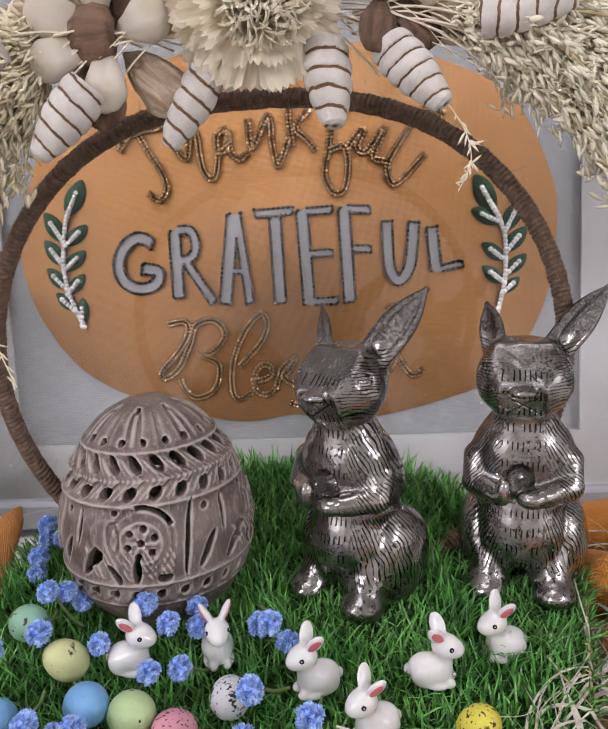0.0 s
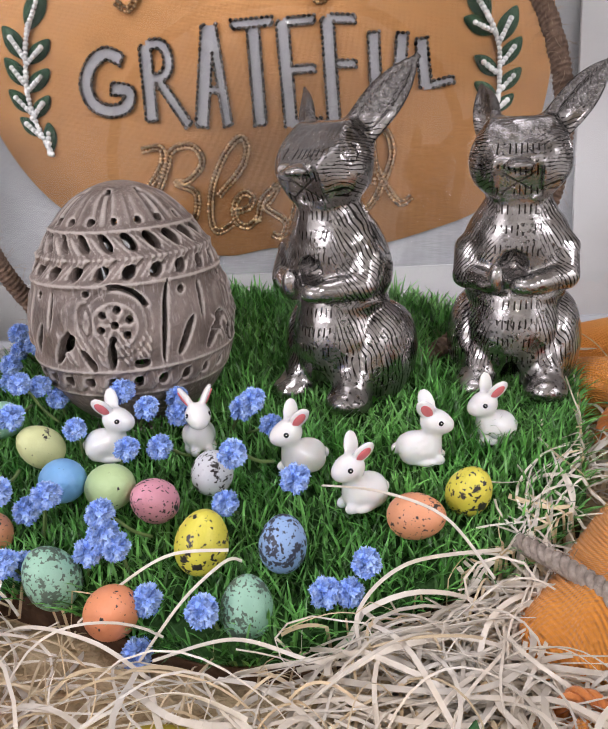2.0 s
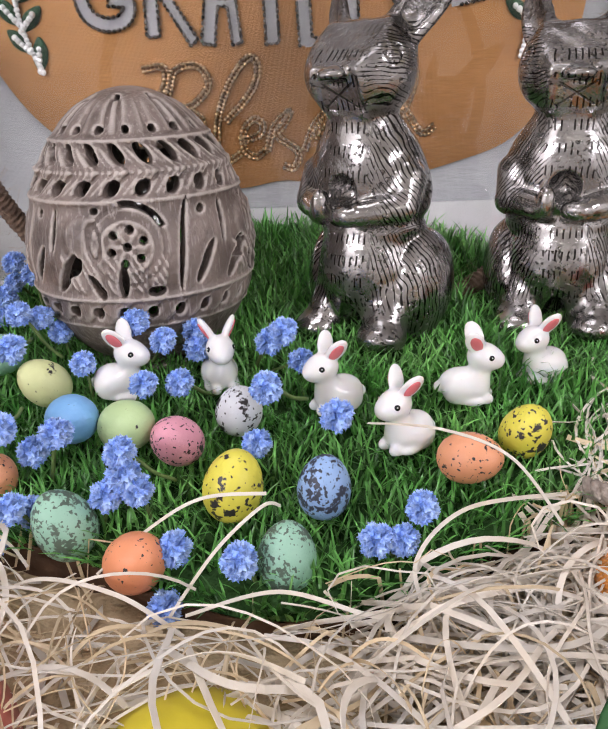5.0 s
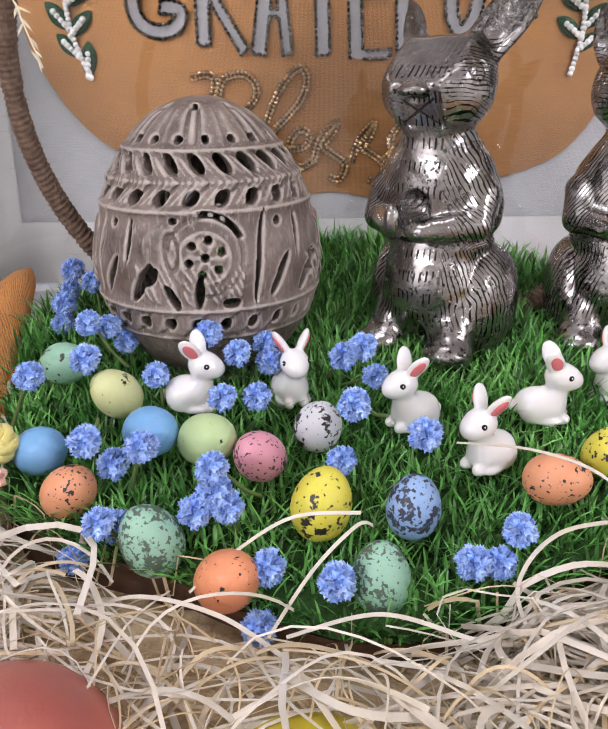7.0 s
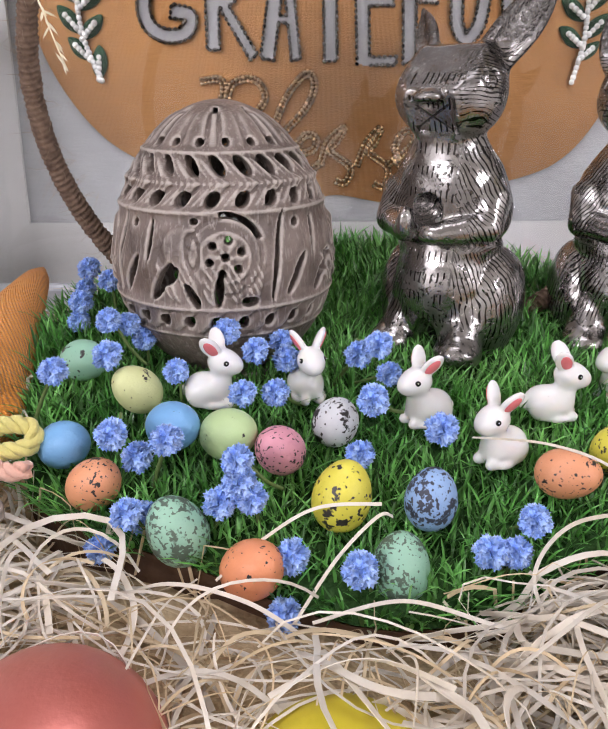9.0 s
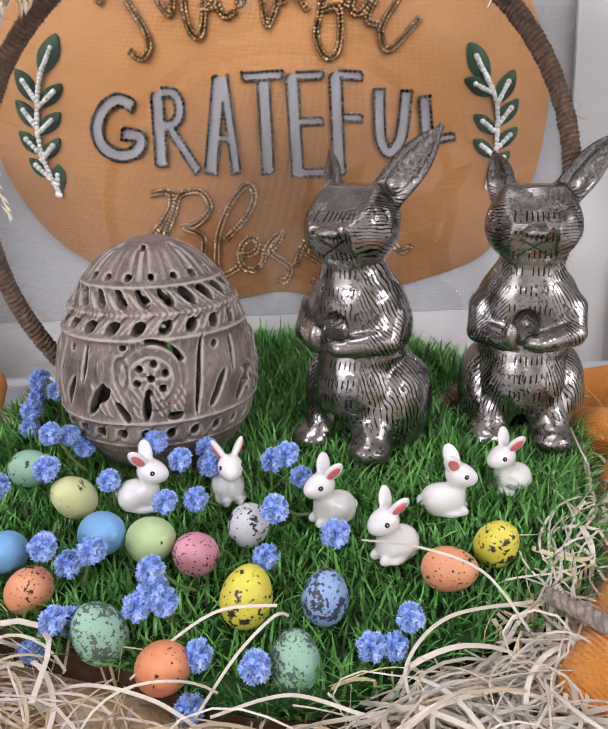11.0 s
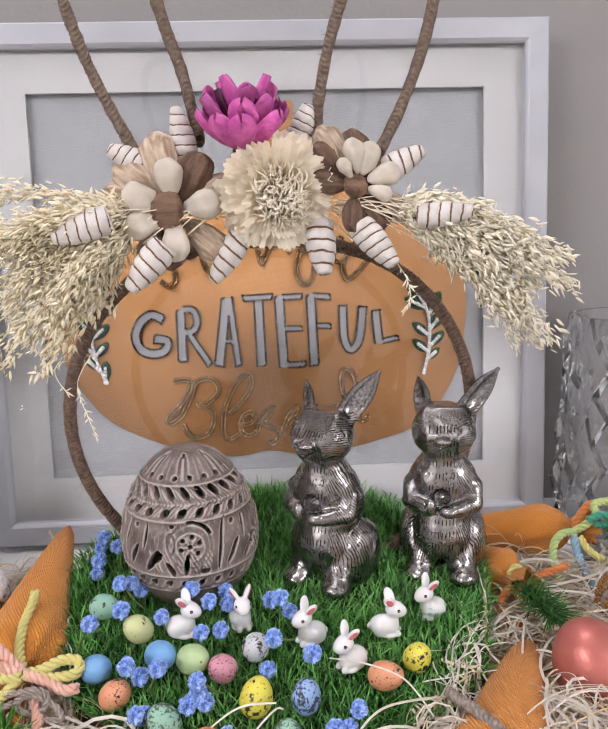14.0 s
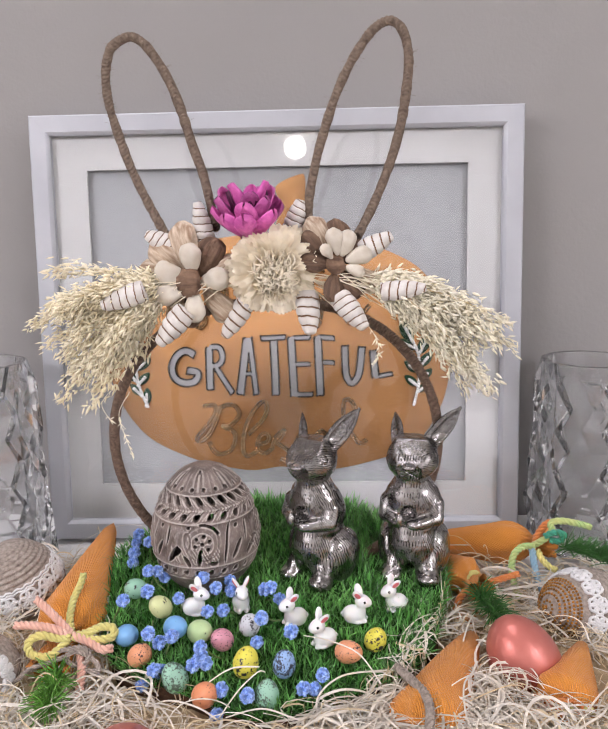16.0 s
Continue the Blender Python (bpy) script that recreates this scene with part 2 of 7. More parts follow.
GUNMETAL = material("gunmetal_bead", (0.27, 0.25, 0.24), (0.045, 0.041, 0.039), 300, 0.16, metal=1.0, var=0.6, by="island")
BRONZE = material("bronze_bead", (0.60, 0.42, 0.23), (0.24, 0.155, 0.08), 300, 0.26, metal=1.0, var=0.3, by="island")
WHITEBEAD = material("white_bead", (0.75, 0.75, 0.72), (0.62, 0.62, 0.60), 200, 0.3, var=0.15, by="island")
LEAFFELT = material("green_felt", (0.010, 0.045, 0.018), (0.016, 0.062, 0.025), 150, 0.9, bump=0.0003, bscale=900)
JUTE = material("jute", (0.19, 0.125, 0.088), (0.085, 0.054, 0.038), 420, 0.95, bump=0.0008, bscale=900, var=0.25, by="island")
JUTELIGHT = material("pale_jute", (0.36, 0.28, 0.20), (0.24, 0.175, 0.12), 220, 0.9, bump=0.0004, bscale=1200, var=0.25, by="island")
EARJUTE = material("ear_jute", (0.24, 0.178, 0.132), (0.115, 0.082, 0.060), 420, 0.95, bump=0.0005, bscale=1500, var=0.1, by="island")
TWINE = material("grey_twine", (0.48, 0.41, 0.35), (0.24, 0.193, 0.16), 420, 0.95, bump=0.0006, bscale=1200, var=0.12, by="island")
STONE = material("soapstone", (0.262, 0.207, 0.180), (0.118, 0.089, 0.076), 70, 0.40, bump=0.0008, bscale=420, detail=9, contrast=1.3)


def slubbed(m):
    """Uneven weft threads running across a linen."""
    N, L = m.node_tree.nodes, m.node_tree.links
    b = N["Principled BSDF"]
    tc = N.new("ShaderNodeTexCoord")
    mp = N.new("ShaderNodeMapping")
    mp.inputs["Scale"].default_value = (130, 130, 1500)
    L.new(tc.outputs["Object"], mp.inputs["Vector"])
    n = N.new("ShaderNodeTexNoise")
    n.inputs["Scale"].default_value, n.inputs["Detail"].default_value = 1.0, 4.0
    L.new(mp.outputs["Vector"], n.inputs["Vector"])
    r = N.new("ShaderNodeMapRange")
    for k, q in (("From Min", 0.30), ("From Max", 0.70), ("To Min", 0.87), ("To Max", 1.11)):
        r.inputs[k].default_value = q
    L.new(n.outputs["Fac"], r.inputs["Value"])
    hsv = N.new("ShaderNodeHueSaturation")
    L.new(r.outputs["Result"], hsv.inputs["Value"])
    L.new(b.inputs["Base Color"].links[0].from_socket, hsv.inputs["Color"])
    L.new(hsv.outputs["Color"], b.inputs["Base Color"])
    return m


slubbed(LINEN)
slubbed(PUMPKIN)


def scratched(m):
    """Pale chisel scratches over a stone."""
    N, L = m.node_tree.nodes, m.node_tree.links
    b = N["Principled BSDF"]
    tc = N.new("ShaderNodeTexCoord")
    last, relief = b.inputs["Base Color"].links[0].from_socket, b.inputs["Normal"].links[0].from_socket
    for turn, seed in (((0.5, 0.3, 0.2), 0.0), ((-0.6, 0.9, 1.3), 3.0)):
        mp = N.new("ShaderNodeMapping")
        mp.inputs["Rotation"].default_value = turn
        mp.inputs["Location"].default_value = (seed, seed, 0)
        mp.inputs["Scale"].default_value = (900, 900, 90)
        L.new(tc.outputs["Object"], mp.inputs["Vector"])
        n = N.new("ShaderNodeTexNoise")
        n.inputs["Scale"].default_value, n.inputs["Detail"].default_value = 1.0, 2.0
        L.new(mp.outputs["Vector"], n.inputs["Vector"])
        r = N.new("ShaderNodeMapRange")
        r.inputs["From Min"].default_value, r.inputs["From Max"].default_value = 0.58, 0.72
        r.inputs["To Max"].default_value = 0.35
        L.new(n.outputs["Fac"], r.inputs["Value"])
        mix = N.new("ShaderNodeMix")
        mix.data_type = "RGBA"
        L.new(r.outputs["Result"], mix.inputs["Factor"])
        L.new(last, mix.inputs["A"])
        mix.inputs["B"].default_value = (0.50, 0.44, 0.41, 1)
        last = mix.outputs["Result"]
        bp = N.new("ShaderNodeBump")
        bp.invert = True
        bp.inputs["Distance"].default_value = 0.00025
        L.new(r.outputs["Result"], bp.inputs["Height"])
        L.new(relief, bp.inputs["Normal"])
        relief = bp.outputs["Normal"]
    L.new(last, b.inputs["Base Color"])
    L.new(relief, b.inputs["Normal"])
    return m


def pale_edged(m, colour):
    """Paler colour on convex edges."""
    N, L = m.node_tree.nodes, m.node_tree.links
    b = N["Principled BSDF"]
    g = N.new("ShaderNodeNewGeometry")
    r = N.new("ShaderNodeMapRange")
    for k, q in (("From Min", 0.503), ("From Max", 0.535), ("To Min", 0.0), ("To Max", 0.75)):
        r.inputs[k].default_value = q
    L.new(g.outputs["Pointiness"], r.inputs["Value"])
    mix = N.new("ShaderNodeMix")
    mix.data_type = "RGBA"
    L.new(r.outputs["Result"], mix.inputs["Factor"])
    L.new(b.inputs["Base Color"].links[0].from_socket, mix.inputs["A"])
    mix.inputs["B"].default_value = (*colour, 1)
    L.new(mix.outputs["Result"], b.inputs["Base Color"])


scratched(STONE)
pale_edged(STONE, (0.58, 0.52, 0.47))
GRASS = material("grass_blade", (0.060, 0.235, 0.038), (0.19, 0.46, 0.11), 40, 0.34, var=0.65, by="island")
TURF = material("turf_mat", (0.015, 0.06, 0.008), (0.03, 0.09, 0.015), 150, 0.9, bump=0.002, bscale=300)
BARK = material("brown_bark", (0.14, 0.075, 0.04), (0.07, 0.035, 0.02), 90, 0.9, bump=0.002, bscale=150)
# Fine tan strands; their deeper tone also stands for warm shade between pale ones.
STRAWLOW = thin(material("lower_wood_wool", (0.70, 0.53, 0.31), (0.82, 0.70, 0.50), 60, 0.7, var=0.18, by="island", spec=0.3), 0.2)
STRAW = thin(material("wood_wool", (0.82, 0.73, 0.595), (0.89, 0.85, 0.785), 60, 0.5, var=0.14, by="island", spec=0.35), 0.25)
# Bed under the strands, its darker tan holding the shade of the gaps.
STRAWSHADE = material("shade_toned_wool_bed", (0.42, 0.30, 0.17), (0.62, 0.48, 0.30), 160, 0.9, bump=0.003, bscale=200)
WHITECERAMIC = material("white_ceramic", (0.88, 0.87, 0.855), (0.84, 0.83, 0.82), 40, 0.16, coat=0.2, under=0.25)
PINKEAR = material("pink_enamel", (0.80, 0.22, 0.24), (0.75, 0.18, 0.20), 200, 0.25)
BLACKEYE = material("black_enamel", (0.008, 0.008, 0.009), None, 50, 0.1)


def carved_metal():
    """Cast metal, hand-chased with broken fur strokes, worn smooth on brow, paws and feet."""
    m = material("cast_metal", (0.53, 0.51, 0.50), (0.23, 0.217, 0.21), 60, 0.2, metal=1.0, bump=0.00045, bscale=210)
    N, L = m.node_tree.nodes, m.node_tree.links
    b = N["Principled BSDF"]

    def math_node(op, a, c=0.0):
        n = N.new("ShaderNodeMath")
        n.operation = op
        for i, v in enumerate((a, c)):
            if isinstance(v, (int, float)):
                n.inputs[i].default_value = v
            else:
                L.new(v, n.inputs[i])
        return n.outputs[0]

    def ranged(v, lo, hi, a=0.0, c=1.0):
        n = N.new("ShaderNodeMapRange")
        for k, q in (("From Min", lo), ("From Max", hi), ("To Min", a), ("To Max", c)):
            n.inputs[k].default_value = q
        L.new(v, n.inputs["Value"])
        return n.outputs["Result"]

    def noise_node(scale, detail=2.0):
        n = N.new("ShaderNodeTexNoise")
        n.inputs["Scale"].default_value, n.inputs["Detail"].default_value = scale, detail
        L.new(tc.outputs["Object"], n.inputs["Vector"])
        return n.outputs["Fac"]

    def times(*v):
        out = v[0]
        for k in v[1:]:
            out = math_node("MULTIPLY", out, k)
        return out

    def plus(*v):
        out = v[0]
        for k in v[1:]:
            out = math_node("ADD", out, k)
        return out

    def between(v, lo, hi, soft):
        return times(ranged(v, lo - soft, lo + soft), ranged(v, hi - soft, hi + soft, 1.0, 0.0))
    tc = N.new("ShaderNodeTexCoord")
    sx = N.new("ShaderNodeSeparateXYZ")
    L.new(tc.outputs["Object"], sx.inputs[0])
    X, Y, Z = sx.outputs["X"], sx.outputs["Y"], sx.outputs["Z"]
    ax = math_node("ABSOLUTE", X)
    wander = times(plus(noise_node(60, 2.0), -0.5), 0.0075)
    angle = math_node("ARCTAN2", ax, plus(times(Y, -1.0), 0.004))
    # strokes run down the haunches, sweep outwards over shoulders and arms, and lie along the cheeks
    haunch = plus(times(angle, 0.017), times(Z, 0.22))
    shoulder = plus(times(ax, 0.72), times(Z, 0.55), times(Y, 0.45))
    cheek = plus(times(Z, 0.92), times(Y, 0.30), times(ax, -0.25))
    torso_part, head_part = ranged(Z, 0.0375, 0.0395), ranged(Z, 0.0735, 0.0755)
    run = plus(times(haunch, math_node("SUBTRACT", 1.0, torso_part)), times(shoulder, torso_part, math_node("SUBTRACT", 1.0, head_part)), times(cheek, head_part), wander)
    wave = math_node("SINE", times(run, 5000.0))
    width = ranged(noise_node(210, 2.0), 0.35, 0.65, 0.95, 0.30)
    line = times(math_node("GREATER_THAN", wave, width), ranged(noise_node(330, 1.0), 0.36, 0.44))
    # the worn, smooth parts
    front = ranged(Y, -0.0155, -0.0110, 1.0, 0.0)
    panel = times(ranged(ax, 0.0075, 0.0095, 1.0, 0.0), front)
    paws = times(between(Z, 0.037, 0.0515, 0.001), ranged(ax, 0.0125, 0.0150, 1.0, 0.0), front)
    feet = times(ranged(Z, 0.0120, 0.0145, 1.0, 0.0), ranged(Y, -0.0105, -0.0085, 1.0, 0.0))
    brow = plus(times(Z, 0.751), times(Y, -0.66))
    forehead = times(ranged(brow, 0.0786, 0.0792), ranged(ax, 0.0105, 0.0120, 1.0, 0.0))
    crown = ranged(Z, 0.0992, 0.1000)
    smooth = math_node("MAXIMUM", math_node("MAXIMUM", panel, paws), math_node("MAXIMUM", feet, math_node("MAXIMUM", forehead, crown)))
    line = times(line, math_node("SUBTRACT", 1.0, times(smooth, 0.93)))
    # rows of short upright strokes down the middle of chest, belly and brow
    nick = times(math_node("GREATER_THAN", math_node("SINE", times(plus(X, times(wander, 0.4)), 3300.0)), 0.62),
                 math_node("GREATER_THAN", math_node("SINE", times(plus(Z, times(wander, 0.5)), 920.0)), 0.05), ranged(noise_node(170, 1.0), 0.42, 0.46))
    nick = times(nick, math_node("MAXIMUM", panel, times(forehead, 0.3)), math_node("SUBTRACT", 1.0, math_node("MAXIMUM", paws, feet)))
    pits = times(ranged(noise_node(760, 2.0), 0.58, 0.66), ranged(noise_node(75, 2.0), 0.47, 0.58))
    shell = times(ranged(Z, 0.1005, 0.1025), ranged(noise_node(900, 3.0), 0.35, 0.65, 0.35, 0.8))
    whisker = times(between(Z, 0.0760, 0.0832, 0.0002), ranged(ax, 0.0052, 0.0060, 1.0, 0.0), ranged(Y, -0.0165, -0.0155, 1.0, 0.0),
                    ranged(math_node("ABSOLUTE", plus(ax, times(math_node("ABSOLUTE", plus(Z, -0.0796)), -1.6))), 0.0003, 0.0007, 0.7, 0.0))
    dark = math_node("MAXIMUM", math_node("MAXIMUM", line, nick), math_node("MAXIMUM", times(pits, 0.8), math_node("MAXIMUM", shell, whisker)))
    bp = N.new("ShaderNodeBump")
    bp.invert = True
    bp.inputs["Distance"].default_value = 0.0005
    L.new(dark, bp.inputs["Height"])
    L.new(b.inputs["Normal"].links[0].from_socket, bp.inputs["Normal"])
    L.new(bp.outputs["Normal"], b.inputs["Normal"])
    mix = N.new("ShaderNodeMix")
    mix.data_type = "RGBA"
    L.new(b.inputs["Base Color"].links[0].from_socket, mix.inputs["A"])
    mix.inputs["B"].default_value = (0.04, 0.036, 0.034, 1)
    L.new(dark, mix.inputs["Factor"])
    L.new(mix.outputs["Result"], b.inputs["Base Color"])
    L.new(ranged(noise_node(75, 3.0), 0.35, 0.7, 0.13, 0.34), b.inputs["Roughness"])
    return m


METAL = carved_metal()


def glass(name, rough=0.0, tint=(1, 1, 1)):
    m = bpy.data.materials.new(name)
    m.use_nodes = True
    b = m.node_tree.nodes["Principled BSDF"]
    b.inputs["Base Color"].default_value = (*tint, 1)
    b.inputs["Roughness"].default_value = rough
    b.inputs["Transmission Weight"].default_value = 1.0
    b.inputs["IOR"].default_value = 1.45
    return m


PANE = glass("picture_glass", 0.02)
PANE.node_tree.nodes["Principled BSDF"].inputs["IOR"].default_value = 1.42
CRYSTAL = glass("crystal", 0.0, (0.96, 0.97, 0.98))
CRYSTAL.node_tree.nodes["Principled BSDF"].inputs["Transmission Weight"].default_value = 0.97
CRYSTAL.node_tree.nodes["Principled BSDF"].inputs["IOR"].default_value = 1.56

# ---- room ----
TZ = -0.012          # table top
BACK = 0.405         # wall face
tagged(part("wall_north", slab(-3, BACK, -0.95, 3, BACK + 0.12, CEIL), WALL, smooth=False), "plain greige painted wall behind the display", "wall", kind="structure")
tagged(part("wall_south", slab(-3, -5.6, -0.95, 3, -5.48, CEIL), ROOM, smooth=False), "pale painted wall of the room", "wall", kind="structure")
tagged(part("wall_west", slab(-3.12, -5.6, -0.95, -3, BACK + 0.12, CEIL), ROOM, smooth=False), "pale painted wall of the room", "wall", kind="structure")
tagged(part("wall_east", slab(3, -5.6, -0.95, 3.12, BACK + 0.12, CEIL), ROOM, smooth=False), "pale painted wall of the room", "wall", kind="structure")
tagged(part("floor", slab(-3.12, -5.6, -1.05, 3.12, BACK + 0.12, -0.95), FLOOR, smooth=False), "brownish tiled floor of the room", "floor", kind="structure")
tagged(part("ceiling", slab(-3.12, -5.6, CEIL, 3.12, BACK + 0.12, CEIL + 0.1), ROOM, smooth=False), "white painted ceiling", "ceiling", kind="structure")
console = thing("console_table", (0, 0, TZ), "white lacquered console table against the wall", "table")
part("tabletop", slab(-0.9, -0.12, -0.03, 0.9, BACK - 0.002, 0, 0.003), TABLE, console, smooth=False)
for lx in (-0.86, 0.86):
    for ly in (-0.08, 0.36):
        part("leg", slab(lx - 0.02, ly - 0.02, -0.938, lx + 0.02, ly + 0.02, -0.03, 0.002), TABLE, console, smooth=False)
GLOW = bpy.data.materials.new("lamp_glow")
GLOW.use_nodes = True
GLOW.node_tree.nodes["Principled BSDF"].inputs["Emission Color"].default_value = (1.0, 0.97, 0.92, 1)
GLOW.node_tree.nodes["Principled BSDF"].inputs["Emission Strength"].default_value = 45.0
lamp = thing("pendant_lamp", (-0.165, -4.0, 1.497), "small glowing white glass globe lamp under the ceiling", "lamp")
part("globe", ball(0.075, 0.075, 0.075, 24, 16), GLOW, lamp)
part("cap", moved(lathe([(0.001, 0.03), (0.03, 0.03), (0.03, 0.0), (0.001, 0.0)], 20), Matrix.Translation((0, 0, 0.072))), FRAME, lamp)
part("rod", tube([(0, 0, 0.10), (0, 0, CEIL - 1.497)], 0.006, 8), FRAME, lamp)
# Rims round the assumed lamps, all out of view.
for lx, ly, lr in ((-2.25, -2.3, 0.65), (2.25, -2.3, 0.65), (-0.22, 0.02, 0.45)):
    solo("assumed_light_rim", lathe([(lr, 0.0), (lr + 0.025, 0.0), (lr + 0.025, -0.035), (lr + 0.002, -0.035), (lr, 0.0)], 48), FRAME, (lx, ly, CEIL), "round white rim of an assumed, unseen ceiling light", "ceiling light", "ceiling lights")
solo("folded_cloth", slab(-0.45, 0.318, 0.0, 0.45, 0.402, 0.0125, 0.004, 3), CLOTH, (0, 0, TZ), "folded white linen runner lying along the wall", "cloth")

# ---- framed embroidery ----
TILTBACK = math.atan(0.085)
ART = Matrix.Translation((0, 0.348, 0.0)) @ Matrix.Rotation(-TILTBACK, 4, "X")     # x across, z up the picture, -y out of it
art = thing("picture_frame", ART, "silver picture frame holding beaded pumpkin embroidery, leaning on the wall", "picture frame")
FX0, FX1, FZ0, FZ1, FB = -0.2103, 0.1872, 0.005, 0.3588, 0.0160


def rail(x0, z0, x1, z1, name):
    """A mitred moulding from corner to corner, nearly flat with rounded edges."""
    prof = [(0, 0.022), (0, -0.0035), (0.0012, -0.0046), (0.0132, -0.0040), (0.0146, -0.0030), (FB, -0.0016), (FB, 0.004), (FB, 0.022)]
    d = np.array((x1 - x0, z1 - z0))
    ln = np.linalg.norm(d)
    d = d / ln
    inn = np.array((-d[1], d[0]))
    v, f = [], []
    for end in (0, 1):
        for w, y in prof:
            s = w if end == 0 else ln - w
            p = np.array((x0, z0)) + d * s + inn * w
            v.append((p[0], y, p[1]))
    k = len(prof)
    for i in range(k):
        f.append((i, (i + 1) % k, k + (i + 1) % k, k + i))
    f.append(tuple(range(k))[::-1])
    f.append(tuple(range(k, 2 * k)))
    part(name, (v, f), FRAME, art, smooth=False)


for c in ((FX0, FZ0, FX1, FZ0), (FX1, FZ0, FX1, FZ1), (FX1, FZ1, FX0, FZ1), (FX0, FZ1, FX0, FZ0)):
    rail(*c, "frame_rail")
MX0, MX1, MZ0, MZ1 = -0.1668, 0.1442, 0.0515, 0.3157


def mat_board():
    g = Geo()
    x0, z0, x1, z1 = FX0 + 0.0135, FZ0 + 0.0135, FX1 - 0.0135, FZ1 - 0.0135
    for a in ((x0, z0, x1, MZ0), (x0, MZ1, x1, z1), (x0, MZ0, MX0, MZ1), (MX1, MZ0, x1, MZ1)):
        g.add(slab(a[0], 0.0035, a[1], a[2], 0.0060, a[3]))
    return g


part("mat_board", mat_board(), MAT, art, "cream mat board with a bevelled window", smooth=False)
part("backing", slab(FX0 + 0.01, 0.0085, FZ0 + 0.01, FX1 - 0.01, 0.019, FZ1 - 0.01), LINEN, art, "grey woven linen ground", smooth=False)


def outline(points, n=10):
    return spline([(x, 0, z) for x, z in points], n, True)[:, [0, 2]]


def plate(line, y0, y1):
    """A flat shape of some thickness from a closed outline."""
    k = len(line)
    v = [(x, y0, z) for x, z in line] + [(x, y1, z) for x, z in line]
    f = [tuple(range(k)), tuple(range(k, 2 * k))[::-1]] + [(i, k + i, k + (i + 1) % k, (i + 1) % k) for i in range(k)]
    return v, f


PUMP = [(-0.158, 0.160), (-0.150, 0.125), (-0.126, 0.092), (-0.090, 0.073), (-0.060, 0.065), (-0.036, 0.0615), (-0.012, 0.0645), (0.012, 0.0610), (0.040, 0.063), (0.070, 0.070), (0.096, 0.079),
        (0.113, 0.096), (0.127, 0.125), (0.1325, 0.165), (0.128, 0.192), (0.110, 0.227), (0.080, 0.246), (0.040, 0.258), (-0.010, 0.262), (-0.060, 0.259), (-0.105, 0.245), (-0.139, 0.217), (-0.152, 0.186)]
part("pumpkin_applique", plate(outline(PUMP), 0.0070, 0.0085), PUMPKIN, art, "orange linen pumpkin shape")
part("pumpkin_stem", plate(outline([(-0.012, 0.262), (-0.008, 0.285), (-0.012, 0.300), (0.006, 0.309), (0.012, 0.307), (0.012, 0.285), (0.016, 0.262)]), 0.0072, 0.0085), PUMPKIN, art, "orange linen stem")
pane = part("glass_pane", slab(FX0 + 0.015, 0.0012, FZ0 + 0.015, FX1 - 0.015, 0.0030, FZ1 - 0.015), PANE, art, "clear picture glass", smooth=False)
pane.visible_shadow = False

# ---- beaded lettering ----
BEAD = ball(1, 1, 1, 8, 5)


def beads(line, step, r, long=1.0, y=0.0058, skip=None):
    """A string of beads along a flat line (x, z)."""
    p = resample([(x, y, z) for x, z in line], step)
    g = Geo()
    t, _, _ = frames_along(p)
    for q, d in zip(p, t):
        if skip is not None and skip(q[0], q[2]):
            continue
        k = r * random.uniform(0.88, 1.1)
        w = math.atan2(d[2], d[0])
        m = Matrix.Translation(q) @ Matrix.Rotation(-w + random.uniform(-0.15, 0.15), 4, "Y") @ Matrix.Diagonal((k * long, k, k, 1))
        g.add(moved(BEAD, m))
    return g


def offset(line, w):
    """The closed outline of a stroke of width w along a line (x, z)."""
    p = np.array(line, float)
    t = np.gradient(p, axis=0)
    t /= np.linalg.norm(t, axis=1, keepdims=True)
    n = np.stack((-t[:, 1], t[:, 0]), 1) * np.asarray(w).reshape(-1, 1) / 2
    return np.concatenate((p + n, (p - n)[::-1]))


def near(line, w):
    a = np.array(line, float)

    def test(x, z):
        b = np.array((x, z))
        s, e = a[:-1], a[1:]
        d = e - s
        k = np.clip(((b - s) * d).sum(1) / (d * d).sum(1), 0, 1)
        return np.min(np.linalg.norm(s + d * k[:, None] - b, axis=1)) < w / 2 - 0.0006
    return test


def mm(points):
    """Millimetres of the drawing to metres on the picture."""
    return [(0.98 * x / 1000 + 0.0114 * z / 1000 - 0.0033, 0.98 * z / 1000 - 0.0114 * x / 1000 + 0.0009) for x, z in points]


